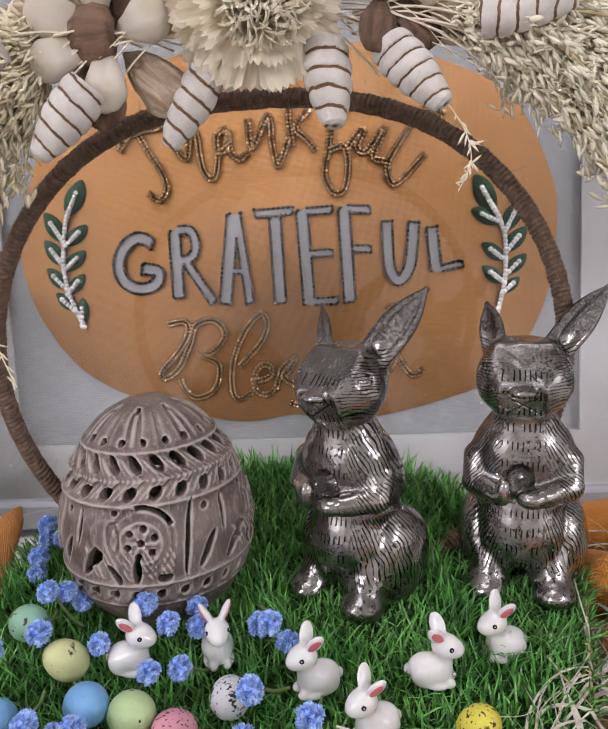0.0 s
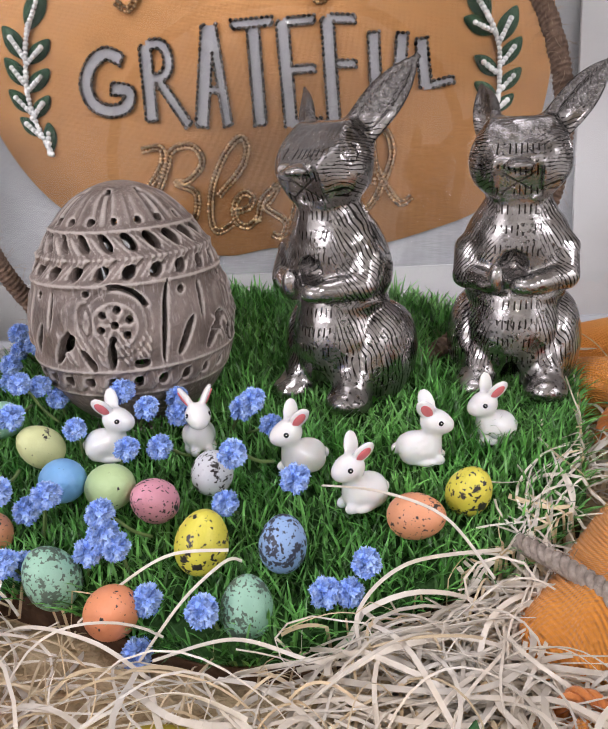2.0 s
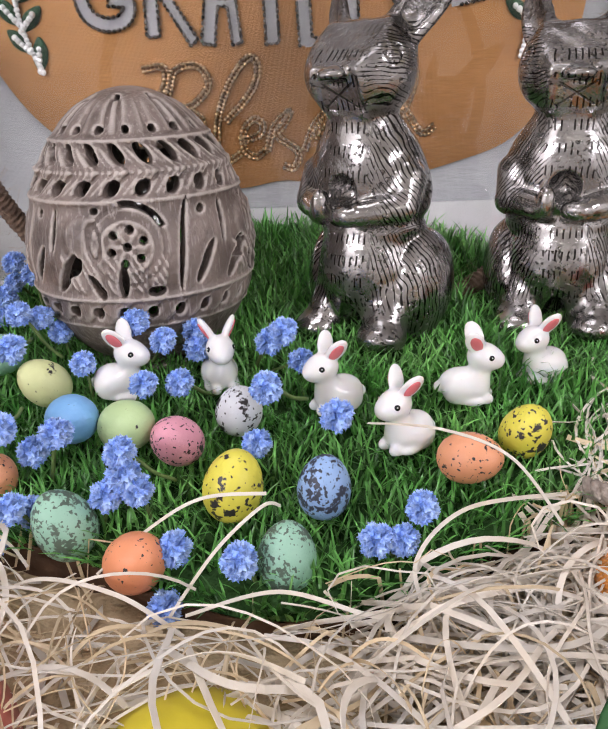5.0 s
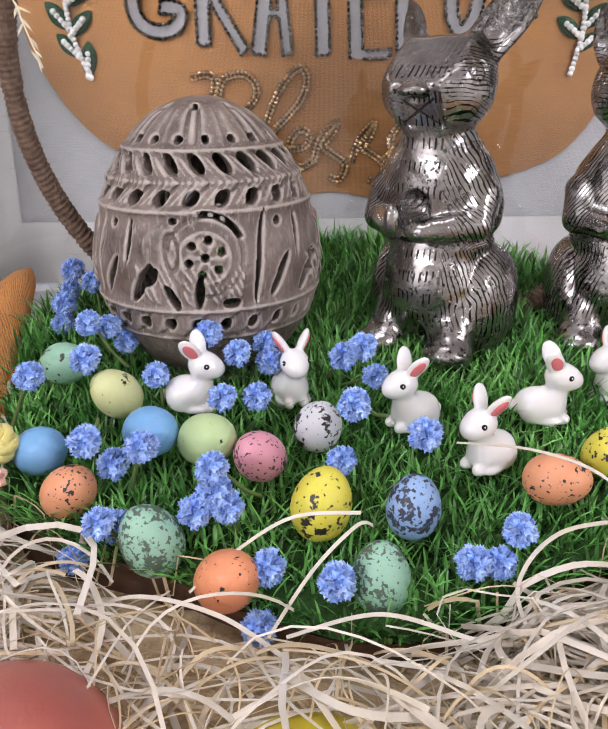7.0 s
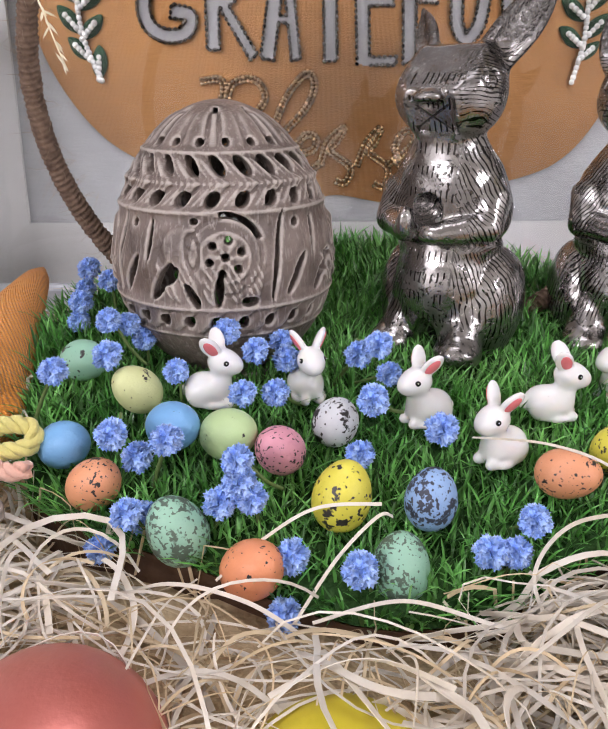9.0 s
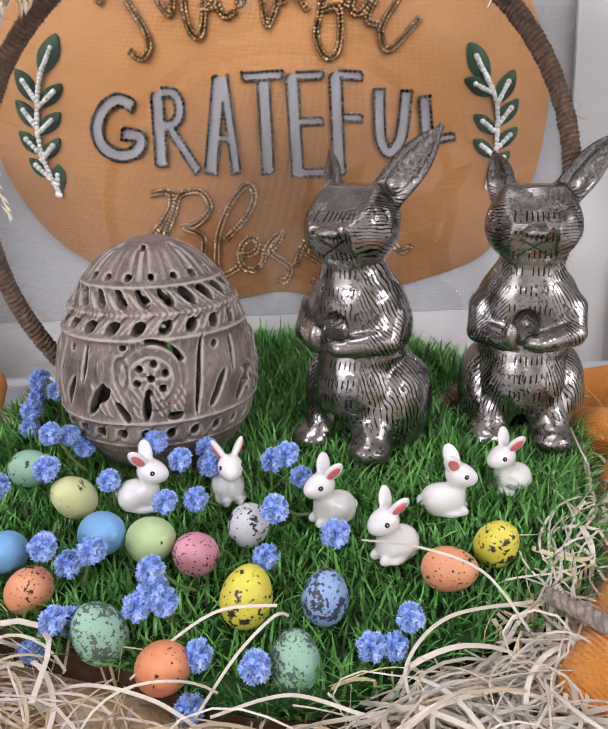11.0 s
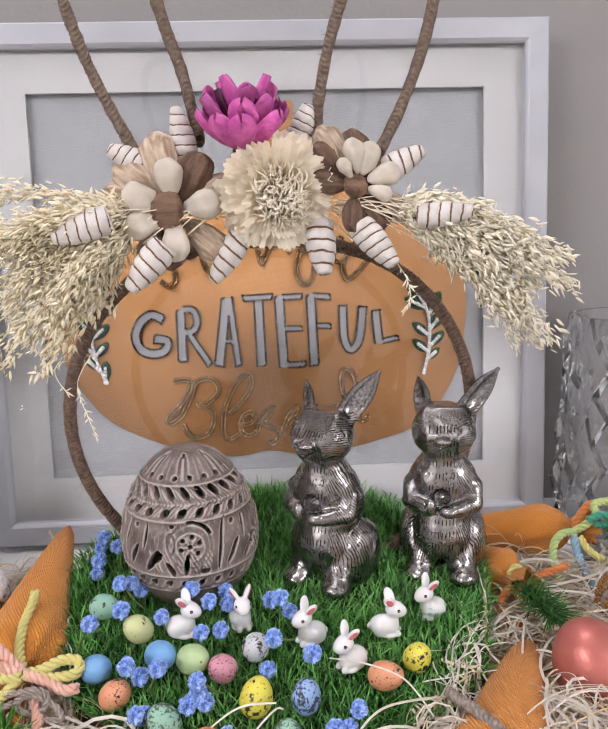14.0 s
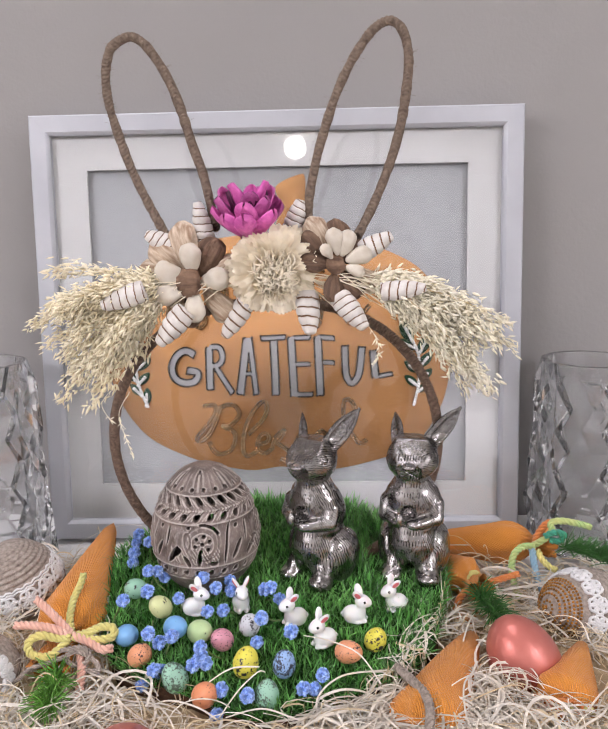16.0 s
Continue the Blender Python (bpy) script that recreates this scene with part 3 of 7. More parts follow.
def block_letter(name, strokes):
    """A satin capital of several straight or bent strokes, edged with bugle beads."""
    lines = []
    for pts, w, bent in strokes:
        q = mm(pts)
        q = spline([(x, 0, z) for x, z in q], 10)[:, [0, 2]] if bent else resample([(x, 0, z) for x, z in q], 0.002)[:, [0, 2]]
        lines.append((q, w / 1000))
    fill, edge = Geo(), Geo()
    for i, (q, w) in enumerate(lines):
        o = offset(q, w)
        k = len(q)
        y = 0.0063 - 0.00002 * i
        v = [(x, y, z) for x, z in o] + [(x, 0.0075, z) for x, z in o]
        f = [(j, j + 1, 2 * k - 2 - j, 2 * k - 1 - j) for j in range(k - 1)]
        f += [(j, 2 * k + j, 2 * k + (j + 1) % (2 * k), (j + 1) % (2 * k)) for j in range(2 * k)]
        fill.add((v, f))
        tests = [near(b, u) for j, (b, u) in enumerate(lines) if j != i]
        ring = np.concatenate((o, o[:1]))
        g = beads(ring, 0.0025, 0.00092, 1.35, 0.0058, (lambda x, z, tt=tests: any(s(x, z) for s in tt)))
        for v, in zip(g.v):
            edge.v.append(v)
        edge.f += [tuple(a + edge.n for a in f) for f in g.f]
        edge.m += g.m
        edge.n += g.n
    ob = part(name, fill, SILVERFELT, art, "silver grey satin capital letter", smooth=False)
    part("bead_edging", edge, GUNMETAL, ob, "gunmetal bugle bead edging")


block_letter("letter_g", [([(-84, 163.5), (-92, 167), (-100, 162), (-104, 152), (-101, 143), (-93, 139), (-84, 141), (-82, 148), (-91, 150)], 6.0, True)])
block_letter("letter_r", [([(-71.5, 170), (-71, 133)], 6.0, False), ([(-71, 170), (-63, 170), (-60, 163), (-62, 156), (-70, 153)], 4.6, True), ([(-66, 153), (-51.5, 130)], 4.4, False)])
block_letter("letter_a", [([(-38.5, 178), (-45, 129)], 6.4, False), ([(-36.5, 178), (-31, 129)], 4.4, False), ([(-41, 147), (-34, 147)], 3.2, False)])
block_letter("letter_t", [([(-26.5, 177.6), (-5.5, 178.6)], 4.0, False), ([(-15.5, 176), (-14, 128.5)], 6.2, False)])
block_letter("letter_e", [([(-0.6, 178.5), (2, 127.5)], 6.2, False), ([(0, 177.8), (16, 178.4)], 3.8, False), ([(1, 155), (15.5, 155.4)], 3.6, False), ([(1.5, 128.6), (18, 129)], 3.8, False)])
block_letter("letter_f", [([(22.3, 179), (24.5, 128)], 6.2, False), ([(22, 178.6), (36.5, 177.6)], 4.0, False), ([(24, 157), (36.5, 156.6)], 3.6, False)])
block_letter("letter_u", [([(45.5, 171), (46, 155), (47, 145), (51.5, 139), (57, 145), (59, 156), (60, 170)], 5.6, True)])
block_letter("letter_l", [([(69.5, 167), (72, 144)], 5.8, False), ([(71, 144), (86, 147)], 3.4, False)])


def script(name, strokes, gap=2.2):
    """Cursive letters in two rows of bronze beads."""
    g = Geo()
    for pts in strokes:
        c = spline([(x, 0, z) for x, z in mm(pts)], 8)[:, [0, 2]]
        o = offset(c, gap / 1000)
        k = len(c)
        for line in (o[:k], o[k:]):
            b = beads(line, 0.0019, 0.00112, 0.98, 0.0058)
            g.v += b.v
            g.f += [tuple(a + g.n for a in f) for f in b.f]
            g.m += b.m
            g.n += b.n
    part(name, g, BRONZE, art, "bronze bead cursive lettering")


script("letter_t", [[(-99, 214), (-94, 221), (-86, 224), (-77, 225.5), (-63, 233)], [(-88, 222), (-82, 211), (-76, 201), (-74, 192.5), (-78.5, 187), (-84, 190.5)]])
script("letter_h", [[(-73, 231.5), (-70.5, 220.5), (-66, 211), (-62, 208.5), (-60.5, 217.5), (-58.5, 223.5), (-56, 220), (-55, 210), (-53, 201), (-49, 197), (-46, 201), (-45, 212)]])
script("letter_a", [[(-40, 223), (-45, 220), (-45, 212), (-40.5, 212.7), (-38.6, 221.5), (-38, 212), (-34, 207), (-29, 209.5)]])
script("letter_n", [[(-28, 227), (-27, 213), (-23.5, 217), (-18, 228), (-15.7, 226), (-15.3, 215), (-13, 202.6), (-9.4, 208), (-6.7, 216.5)]])
script("letter_k", [[(-4.6, 240.7), (-6, 228), (-4.5, 213)], [(4.5, 230.6), (-2.3, 222), (3.4, 216), (8, 210)]])
script("letter_f", [[(27.6, 235.6), (20, 235), (16.8, 222.5), (14.7, 209.7), (12.5, 197), (17, 187.4), (23, 189), (25.2, 200.4), (23.5, 211), (15.7, 209.6)]])
script("letter_u", [[(25.4, 211), (31.4, 218.5), (34, 218.4), (30.2, 211), (35, 208), (42.8, 218), (44.7, 218), (39, 205.6), (43.8, 203)]])
script("letter_l", [[(75.7, 225), (66, 229), (54.6, 214.5), (46.7, 201.7), (47.5, 192.5), (52.3, 191.4), (66, 205)]])
script("letter_b", [[(-77.4, 118.6), (-68, 119.5), (-67, 112.4), (-73.6, 102), (-83, 91.5), (-81, 87.7), (-73, 93.5), (-66, 107), (-62, 117.6), (-51, 119.6), (-46, 111), (-54, 102), (-61, 101), (-50.4, 95), (-53, 81), (-63.5, 76), (-70, 80.6), (-72.4, 86.3)]])
script("letter_l", [[(-38, 94), (-25.7, 107), (-21.8, 117.7), (-25.7, 122.8), (-34.8, 113), (-41.8, 97), (-43.3, 80.4), (-39.6, 74.6), (-32.3, 78.3)]])
script("letter_e", [[(-32, 84.7), (-22.8, 86.7), (-20.5, 92.2), (-25, 94.5), (-30, 89), (-29.8, 80.2), (-24, 76.8), (-18.2, 81)]])
script("letter_s", [[(-18.2, 80), (-14.7, 91), (-6.8, 97.8), (-10.2, 91), (-13.6, 86.5), (-3.2, 78.6), (-5.5, 71), (-10, 72)]])
script("letter_s", [[(0.2, 79.7), (4.7, 90.7), (11.4, 97.5), (8.8, 90.6), (5.9, 86.2), (16, 78.3), (14.3, 69.4), (9.6, 70.6)]])
script("letter_e", [[(17, 81), (25, 87), (29, 93), (25, 97), (20, 91), (20.5, 82), (26, 79), (33, 86)]])
script("letter_d", [[(45, 98), (36, 97), (33, 86.5), (40.6, 84), (49, 96), (54.5, 112), (51, 123.5), (45, 123), (45, 108), (52, 94), (58.5, 86), (64, 89)]])


def sprig(stem, leaves, side):
    """A felt twig with a beaded midrib and bead veins."""
    line = spline([(x, 0, z) for x, z in mm(stem)], 8)[:, [0, 2]]
    b = beads(line, 0.0022, 0.0014, 1.0, 0.0056)
    for (x, z), (dx, dz), size in leaves:
        size *= 1.25
        ax = math.atan2(dz, dx)
        o = [(x + size * (u * math.cos(ax) - w * math.sin(ax)), z + size * (u * math.sin(ax) + w * math.cos(ax)))
             for u, w in ((0, 0), (3, 2.6), (7, 3.4), (11, 2.2), (14, 0), (11, -2.6), (7, -3.4), (3, -2.4))]
        part("felt_leaf", plate(outline(mm(o), 4), 0.0062, 0.0072), LEAFFELT, art, "dark green felt leaf")
        q = mm([(x, z), (x + size * 9.0 * math.cos(ax), z + size * 9.0 * math.sin(ax))])
        e = beads(q, 0.0020, 0.0014, 1.0, 0.0052)
        b.v += e.v
        b.f += [tuple(a + b.n for a in f) for f in e.f]
        b.m += e.m
        b.n += e.n
    part("bead_twig", b, WHITEBEAD, art, "white bead midrib of the twig")


sprig([(-126, 118.6), (-132.5, 135), (-135, 150), (-134, 165), (-131.6, 178), (-127, 188)],
      [((-131, 180), (0.5, 1), 1.25), ((-134, 166), (-0.6, 1), 1.1), ((-133, 164), (1, 0.9), 0.95), ((-135, 153), (-0.7, 1), 1.0), ((-135, 150), (1, 0.9), 0.95), ((-134.5, 140), (-0.8, 0.9), 0.9),
       ((-134, 137), (0.9, 1), 0.85), ((-131, 128), (-0.9, 0.9), 0.8), ((-127, 119), (0.05, 1), 0.9)], 1)
sprig([(105, 120), (108.5, 135.5), (109.2, 149), (108.4, 162.4), (103.5, 175), (98, 183)],
      [((103.5, 174), (-0.55, 1), 1.3), ((106.5, 168), (-1, 0.5), 1.0), ((108.5, 163), (0.5, 1), 1.1), ((109, 152), (0.8, 1), 1.0), ((109, 148), (-0.9, 0.7), 0.9), ((109, 140), (0.9, 0.9), 0.9), ((108.5, 136), (-0.9, 0.7), 0.85), ((107, 130), (0.9, 0.8), 0.75)], -1)


# ---- ground of turf and wood wool ----
GC, GR = (-0.010, 0.228), (0.117, 0.104)


def ground(x, y):
    """Height of the sloping turf."""
    return 0.004 + 0.20 * (y - 0.115) + 0.002 * math.sin(40 * x + 1) * math.sin(33 * y)


def inside_turf(x, y, k=1.0):
    wob = 1 + 0.03 * math.sin(7 * math.atan2(y - GC[1], x - GC[0]))
    return ((x - GC[0]) / GR[0]) ** 2 + ((y - GC[1]) / GR[1]) ** 2 < (k * wob) ** 2


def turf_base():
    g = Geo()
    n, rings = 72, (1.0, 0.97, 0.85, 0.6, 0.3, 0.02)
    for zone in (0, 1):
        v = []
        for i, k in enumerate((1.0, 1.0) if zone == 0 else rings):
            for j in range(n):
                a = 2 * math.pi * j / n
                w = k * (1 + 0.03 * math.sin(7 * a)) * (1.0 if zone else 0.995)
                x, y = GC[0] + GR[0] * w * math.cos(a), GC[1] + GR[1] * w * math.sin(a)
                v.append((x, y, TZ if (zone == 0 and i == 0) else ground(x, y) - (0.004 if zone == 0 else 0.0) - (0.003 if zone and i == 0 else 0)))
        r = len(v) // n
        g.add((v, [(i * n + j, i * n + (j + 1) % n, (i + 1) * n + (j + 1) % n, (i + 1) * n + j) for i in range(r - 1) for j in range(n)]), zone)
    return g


def blade(p, h, w, lean, turn, bend):
    """A grass blade: a folded tapering leaf of three joints."""
    v = []
    c, s = math.cos(turn), math.sin(turn)
    for t, k in ((0, 0.8), (0.4, 1.0), (0.75, 0.7)):
        out = lean * t * h + bend * t * t * h
        z = h * t * (1 - 0.25 * bend * t)
        for side in (-1, 0, 1):
            a = side * w * k / 2
            v.append((p[0] + c * out - s * a, p[1] + s * out + c * a, p[2] + z - (0.18 * w if side == 0 else 0)))
    out = lean * h + bend * h
    v.append((p[0] + c * out, p[1] + s * out, p[2] + h * (1 - 0.3 * bend)))
    f = [(0, 1, 4, 3), (1, 2, 5, 4), (3, 4, 7, 6), (4, 5, 8, 7), (6, 7, 9), (7, 8, 9)]
    return v, f


turf = thing("turf_mat", (0, 0, 0), "sloping oval mat of bright green artificial grass on a brown base", "grass")
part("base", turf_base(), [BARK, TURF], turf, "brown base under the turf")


FIGURES = ((0.0205, 0.2395), (0.0868, 0.2475))      # where the metal rabbits stand


def grass():
    g = Geo()
    rnd = random.Random(5)
    made = 0
    while made < 16500:
        x, y = GC[0] + rnd.uniform(-1.03, 1.03) * GR[0], GC[1] + rnd.uniform(-1.03, 1.03) * GR[1]
        if not inside_turf(x, y, 1.005):
            continue
        made += 1
        if not inside_turf(x, y, 0.96) and rnd.random() < 0.8:
            out = math.atan2(y - GC[1], x - GC[0]) + rnd.gauss(0, 0.6)
            g.add(blade((x, y, ground(x, y) - 0.003), rnd.uniform(0.005, 0.010), rnd.uniform(0.0007, 0.0013), rnd.uniform(0.1, 0.7), out, rnd.uniform(0.1, 0.8)))
            continue
        h = rnd.uniform(0.006, 0.0125) * (0.8 if y < 0.19 else 1.1)
        if min(math.hypot(x - a, y - b + 0.006) for a, b in FIGURES) < 0.031:
            h *= 0.6
        g.add(blade((x, y, ground(x, y) - 0.001), h, rnd.uniform(0.0006, 0.0011), rnd.uniform(0.0, 0.6), rnd.uniform(0, 6.283), rnd.uniform(0, 0.7)))
    return g


tagged(part("grass", grass(), GRASS, turf, "shiny green plastic grass blades", smooth=False), kind="stuff")


def straw_height(x, y):
    base = 0.004 + 0.05 * max(y - 0.12, 0) + 0.004 * math.sin(31 * x) * math.sin(27 * y + 1)
    near_turf = ((x - GC[0]) / GR[0]) ** 2 + ((y - GC[1]) / GR[1]) ** 2
    base += 0.004 * max(0.0, 1 - abs(x - 0.085) / 0.045) * max(0.0, 1 - abs(y - 0.13) / 0.09)
    return base - 0.006 * (abs(x) > 0.2) - 0.005 * max(0.0, min(1.0, (1.45 - near_turf) / 0.4)) * (y < 0.16) * (x < 0.02)


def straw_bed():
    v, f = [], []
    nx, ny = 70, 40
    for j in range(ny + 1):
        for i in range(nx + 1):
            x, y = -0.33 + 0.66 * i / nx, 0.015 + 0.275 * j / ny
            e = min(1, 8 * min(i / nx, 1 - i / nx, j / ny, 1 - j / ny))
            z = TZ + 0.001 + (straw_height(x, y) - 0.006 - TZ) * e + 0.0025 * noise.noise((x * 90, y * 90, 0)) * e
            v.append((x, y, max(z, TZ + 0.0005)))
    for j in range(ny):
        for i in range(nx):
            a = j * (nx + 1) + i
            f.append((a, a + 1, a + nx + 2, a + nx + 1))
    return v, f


CLEAR = [(0.150, 0.170, 0.036), (0.104, 0.168, 0.022), (0.088, 0.140, 0.018), (0.073, 0.112, 0.011), (0.0546, 0.1606, 0.013), (0.071, 0.198, 0.014), (0.0372, 0.1476, 0.013), (0.175, 0.157, 0.023), (0.162, 0.138, 0.021), (-0.143, 0.185, 0.024), (-0.141, 0.215, 0.020), (-0.139, 0.250, 0.016),
         (-0.196, 0.238, 0.026), (0.205, 0.230, 0.024), (-0.185, 0.156, 0.018), (-0.084, 0.089, 0.016), (-0.0275, 0.079, 0.011), (0.124, 0.250, 0.014), (0.130, 0.225, 0.012), (0.185, 0.285, 0.018), (-0.141, 0.150, 0.016),
         (-0.045, 0.121, 0.009), (-0.0085, 0.123, 0.008), (-0.064, 0.130, 0.007)]


def covers(p):
    return any((px - cx) ** 2 + (py - cy) ** 2 < cr * cr * 0.6 for px, py in p for cx, cy, cr in CLEAR)


def wood_wool(count, seed, short=0.025, long=0.11, area=(-0.31, 0.31, 0.02, 0.295), low=-0.006, high=0.007, slim=0.0004, wide=0.0011):
    g = Geo()
    rnd = random.Random(seed)
    made = 0
    while made < count:
        x, y = rnd.uniform(area[0], area[1]), area[2] + (area[3] - area[2]) * rnd.random() ** 1.15
        if inside_turf(x, y, 1.0):
            continue
        ln = rnd.uniform(short, long)
        k = 12
        a = rnd.uniform(0, 6.283)
        turn = rnd.gauss(0, 32)
        wave, ph = rnd.uniform(0, 1.0), rnd.uniform(0, 6)
        lift, layer = abs(rnd.gauss(0, 0.005)), rnd.uniform(low, high)
        tip0, tip1 = rnd.uniform(-0.004, 0.004), rnd.uniform(-0.004, 0.004)
        p = []
        for i in range(k):
            t = i / (k - 1)
            p.append((x, y))
            a += (turn + wave * 45 * math.cos(ph + 8 * t)) * ln / k
            x += math.cos(a) * ln / k
            y += math.sin(a) * ln / k
        if any(inside_turf(px, py, 0.80 if px > 0.045 and py < 0.20 else 0.97) for px, py in p):
            continue
        if covers(p) and rnd.random() < 0.96:
            continue
        if max(py for px, py in p) > 0.292 + 0.01 * rnd.random() and rnd.random() < 0.93:
            continue
        made += 1
        out = []
        for i, (px, py) in enumerate(p):
            t = i / (k - 1)
            z = straw_height(px, py) + layer + lift * 4 * t * (1 - t) + tip0 * (1 - t) ** 2 + tip1 * t * t
            if inside_turf(px, py, 1.0):
                z = max(z, ground(px, py) + 0.004)
            out.append((px, py, max(z, TZ + 0.001)))
        g.add(tube(out, slim + (wide - slim) * rnd.random() ** 1.6, 4, flat=0.14, twist=rnd.uniform(-2.0, 2.0)))
    return g


wool = thing("wood_wool", (0, 0, 0), "loose bed of curly pale shredded wood wool", "straw", kind="stuff")
part("bed", straw_bed(), STRAWSHADE, wool, "matted lower layer, toned as the shade between strands")
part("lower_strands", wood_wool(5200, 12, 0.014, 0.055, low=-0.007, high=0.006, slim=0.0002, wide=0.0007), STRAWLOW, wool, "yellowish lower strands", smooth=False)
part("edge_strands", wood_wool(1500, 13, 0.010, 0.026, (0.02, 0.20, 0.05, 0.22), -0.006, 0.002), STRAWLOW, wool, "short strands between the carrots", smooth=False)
part("side_strands", wood_wool(600, 17, 0.02, 0.07, (0.03, 0.21, 0.05, 0.24), -0.002, 0.006), STRAW, wool, "pale strands beside the turf", smooth=False)
part("corner_strands", wood_wool(420, 29, 0.02, 0.075, (-0.23, -0.09, 0.06, 0.21), 0.0, 0.007), STRAW, wool, "pale strands between carrot and twine egg", smooth=False)
part("turf_edge_strands", wood_wool(420, 23, 0.03, 0.085, (0.045, 0.115, 0.095, 0.20), 0.001, 0.008), STRAW, wool, "pale strands lying over the edge of the turf", smooth=False)
part("strands", wood_wool(3700, 11, slim=0.0003, wide=0.0012), STRAW, wool, "curly pale upper strands", smooth=False)


# ---- carved stone egg ----
def stone_egg():
    a, zc, top, low = 0.0370, 0.0440, 0.0505, 0.0405

    def around(th, z0, n, du, dz, TH, Z, R, shift=0.0, slant=0.0):
        """Distance to n ellipses spaced round the egg."""
        step = 2 * math.pi / n
        u = (np.mod(TH - th - shift * step + step / 2, step) - step / 2) * R
        u = u - slant * (Z - z0)
        q = np.sqrt((u / du) ** 2 + ((Z - z0) / dz) ** 2)
        return (q - 1) * min(du, dz)

    def field(X, Y, Z):
        TH = np.arctan2(X, -Y)
        rad = np.sqrt(X * X + Y * Y)
        b = np.where(Z > zc, top, low)
        h = np.clip((Z - zc) / b, -1.2, 1.2)
        wide = a * (1 - 0.07 * np.clip(h, 0, 1) ** 1.5)
        q = np.sqrt((rad / wide) ** 2 + h ** 2)
        d = (q - 1) * a * 1.02
        R = np.maximum(wide * np.sqrt(np.clip(1 - h ** 2, 0.02, 1)), 0.004)
        rel = np.zeros_like(d)

        def ridge(z0, w, k):
            return k * np.exp(-((Z - z0) / w) ** 2)

        def step(v, w):
            return 1 / (1 + np.exp(-v / w))
        rel += ridge(0.0802, 0.0007, 0.0007) + ridge(0.0640, 0.0008, 0.0008) + ridge(0.0355, 0.0008, 0.0008) + ridge(0.0262, 0.0007, 0.0006)
        cap = step(Z - 0.0815, 0.0005) * step(0.0905 - Z, 0.0004)
        p = np.mod(TH * 7 / math.pi, 2) - 1
        rel += cap * (0.0004 - 0.0012 * np.exp(-((np.abs(p) - 0.80) / 0.09) ** 2) - 0.0007 * np.exp(-(p / 0.10) ** 2))
        up = step(Z - 0.0655, 0.0004) * step(0.0790 - Z, 0.0004)
        saw = np.mod(22 * TH / (2 * math.pi) + np.abs(Z - 0.0718) * 160 + 0.3, 1.0)
        rel += up * (0.0017 * saw ** 0.8 * (1 - saw ** 9) - 0.0009 + 0.00022 * np.cos(88 * TH + np.abs(Z - 0.0718) * 2600))
        rel += 0.0008 * np.exp(-((Z - 0.0718) / 0.0008) ** 2)
        main = step(Z - 0.0375, 0.0005) * step(0.0622 - Z, 0.0005)
        t4 = np.mod(TH - 0.10 + math.pi / 4, math.pi / 2) - math.pi / 4
        uu, zz = t4 * R, Z - 0.0515
        rr = np.sqrt(uu ** 2 + zz ** 2)
        aa = np.arctan2(zz, uu)
        body = np.minimum(np.sqrt(((uu + 0.002) / 0.0125) ** 2 + ((zz + 0.001) / 0.0085) ** 2), np.sqrt(((uu + 0.0125) / 0.0068) ** 2 + ((zz - 0.002) / 0.0068) ** 2))
        legs = np.minimum.reduce([np.sqrt(((uu - c + k * (zz + 0.009)) / 0.0024) ** 2 + ((zz + 0.0085) / 0.0058) ** 2) for c, k in ((-0.0115, 0.3), (-0.0045, 0.0), (0.0022, 0.1), (0.0085, -0.2), (-0.0180, 0.6))])
        fig = np.minimum(body, legs)
        rel += main * (0.0009 * step(1.0 - fig, 0.07) - 0.0005)
        rel += main * (0.0005 * np.exp(-((rr - 0.0072) / 0.0006) ** 2) - 0.0006 * np.exp(-((rr - 0.0112) / 0.0005) ** 2) + 0.00025 * np.cos(6 * aa + 0.4) * step(0.0072 - rr, 0.0003))
        rel += main * 0.00035 * np.sin(uu * 3200 + 1500 * zz) * step(1.0 - legs, 0.08) + main * 0.0003 * np.sin(260 * uu + 3) * np.sin(310 * zz + 170 * uu)
        rel -= main * 0.0008 * np.exp(-((np.sqrt(((uu + 0.0098) / 0.0021) ** 2 + ((zz - 0.0015) / 0.0050) ** 2) - 1) / 0.20) ** 2)
        band = step(Z - 0.0272, 0.0003) * step(0.0345 - Z, 0.0003)
        saw = np.mod(26 * TH / (2 * math.pi) - (Z - 0.031) * 110, 1.0)
        rel += band * (0.0017 * saw ** 0.8 * (1 - saw ** 9) - 0.0008)
        shell = np.maximum(d - rel, -(d + 0.0046))
        hole = np.full_like(d, 1.0)
        for k in (around(0.17, 0.0828, 18, 0.0012, 0.0012, TH, Z, R), around(0.0, 0.0912, 7, 0.0009, 0.0009, TH, Z, R),
                  around(0.05, 0.0764, 22, 0.0021, 0.0031, TH, Z, R, 0, -0.55), around(0.0, 0.0674, 22, 0.0023, 0.0024, TH, Z, R, 0, 0.4),
                  around(0.0, 0.0310, 26, 0.0017, 0.0021, TH, Z, R, 0, 0.15)):
            hole = np.minimum(hole, k)

        def spot(u0, z0, du, dz, slant=0.0):
            u, z = uu - u0 - slant * (zz - z0), zz - z0
            return (np.sqrt((u / du) ** 2 + (z / dz) ** 2) - 1) * min(du, dz)
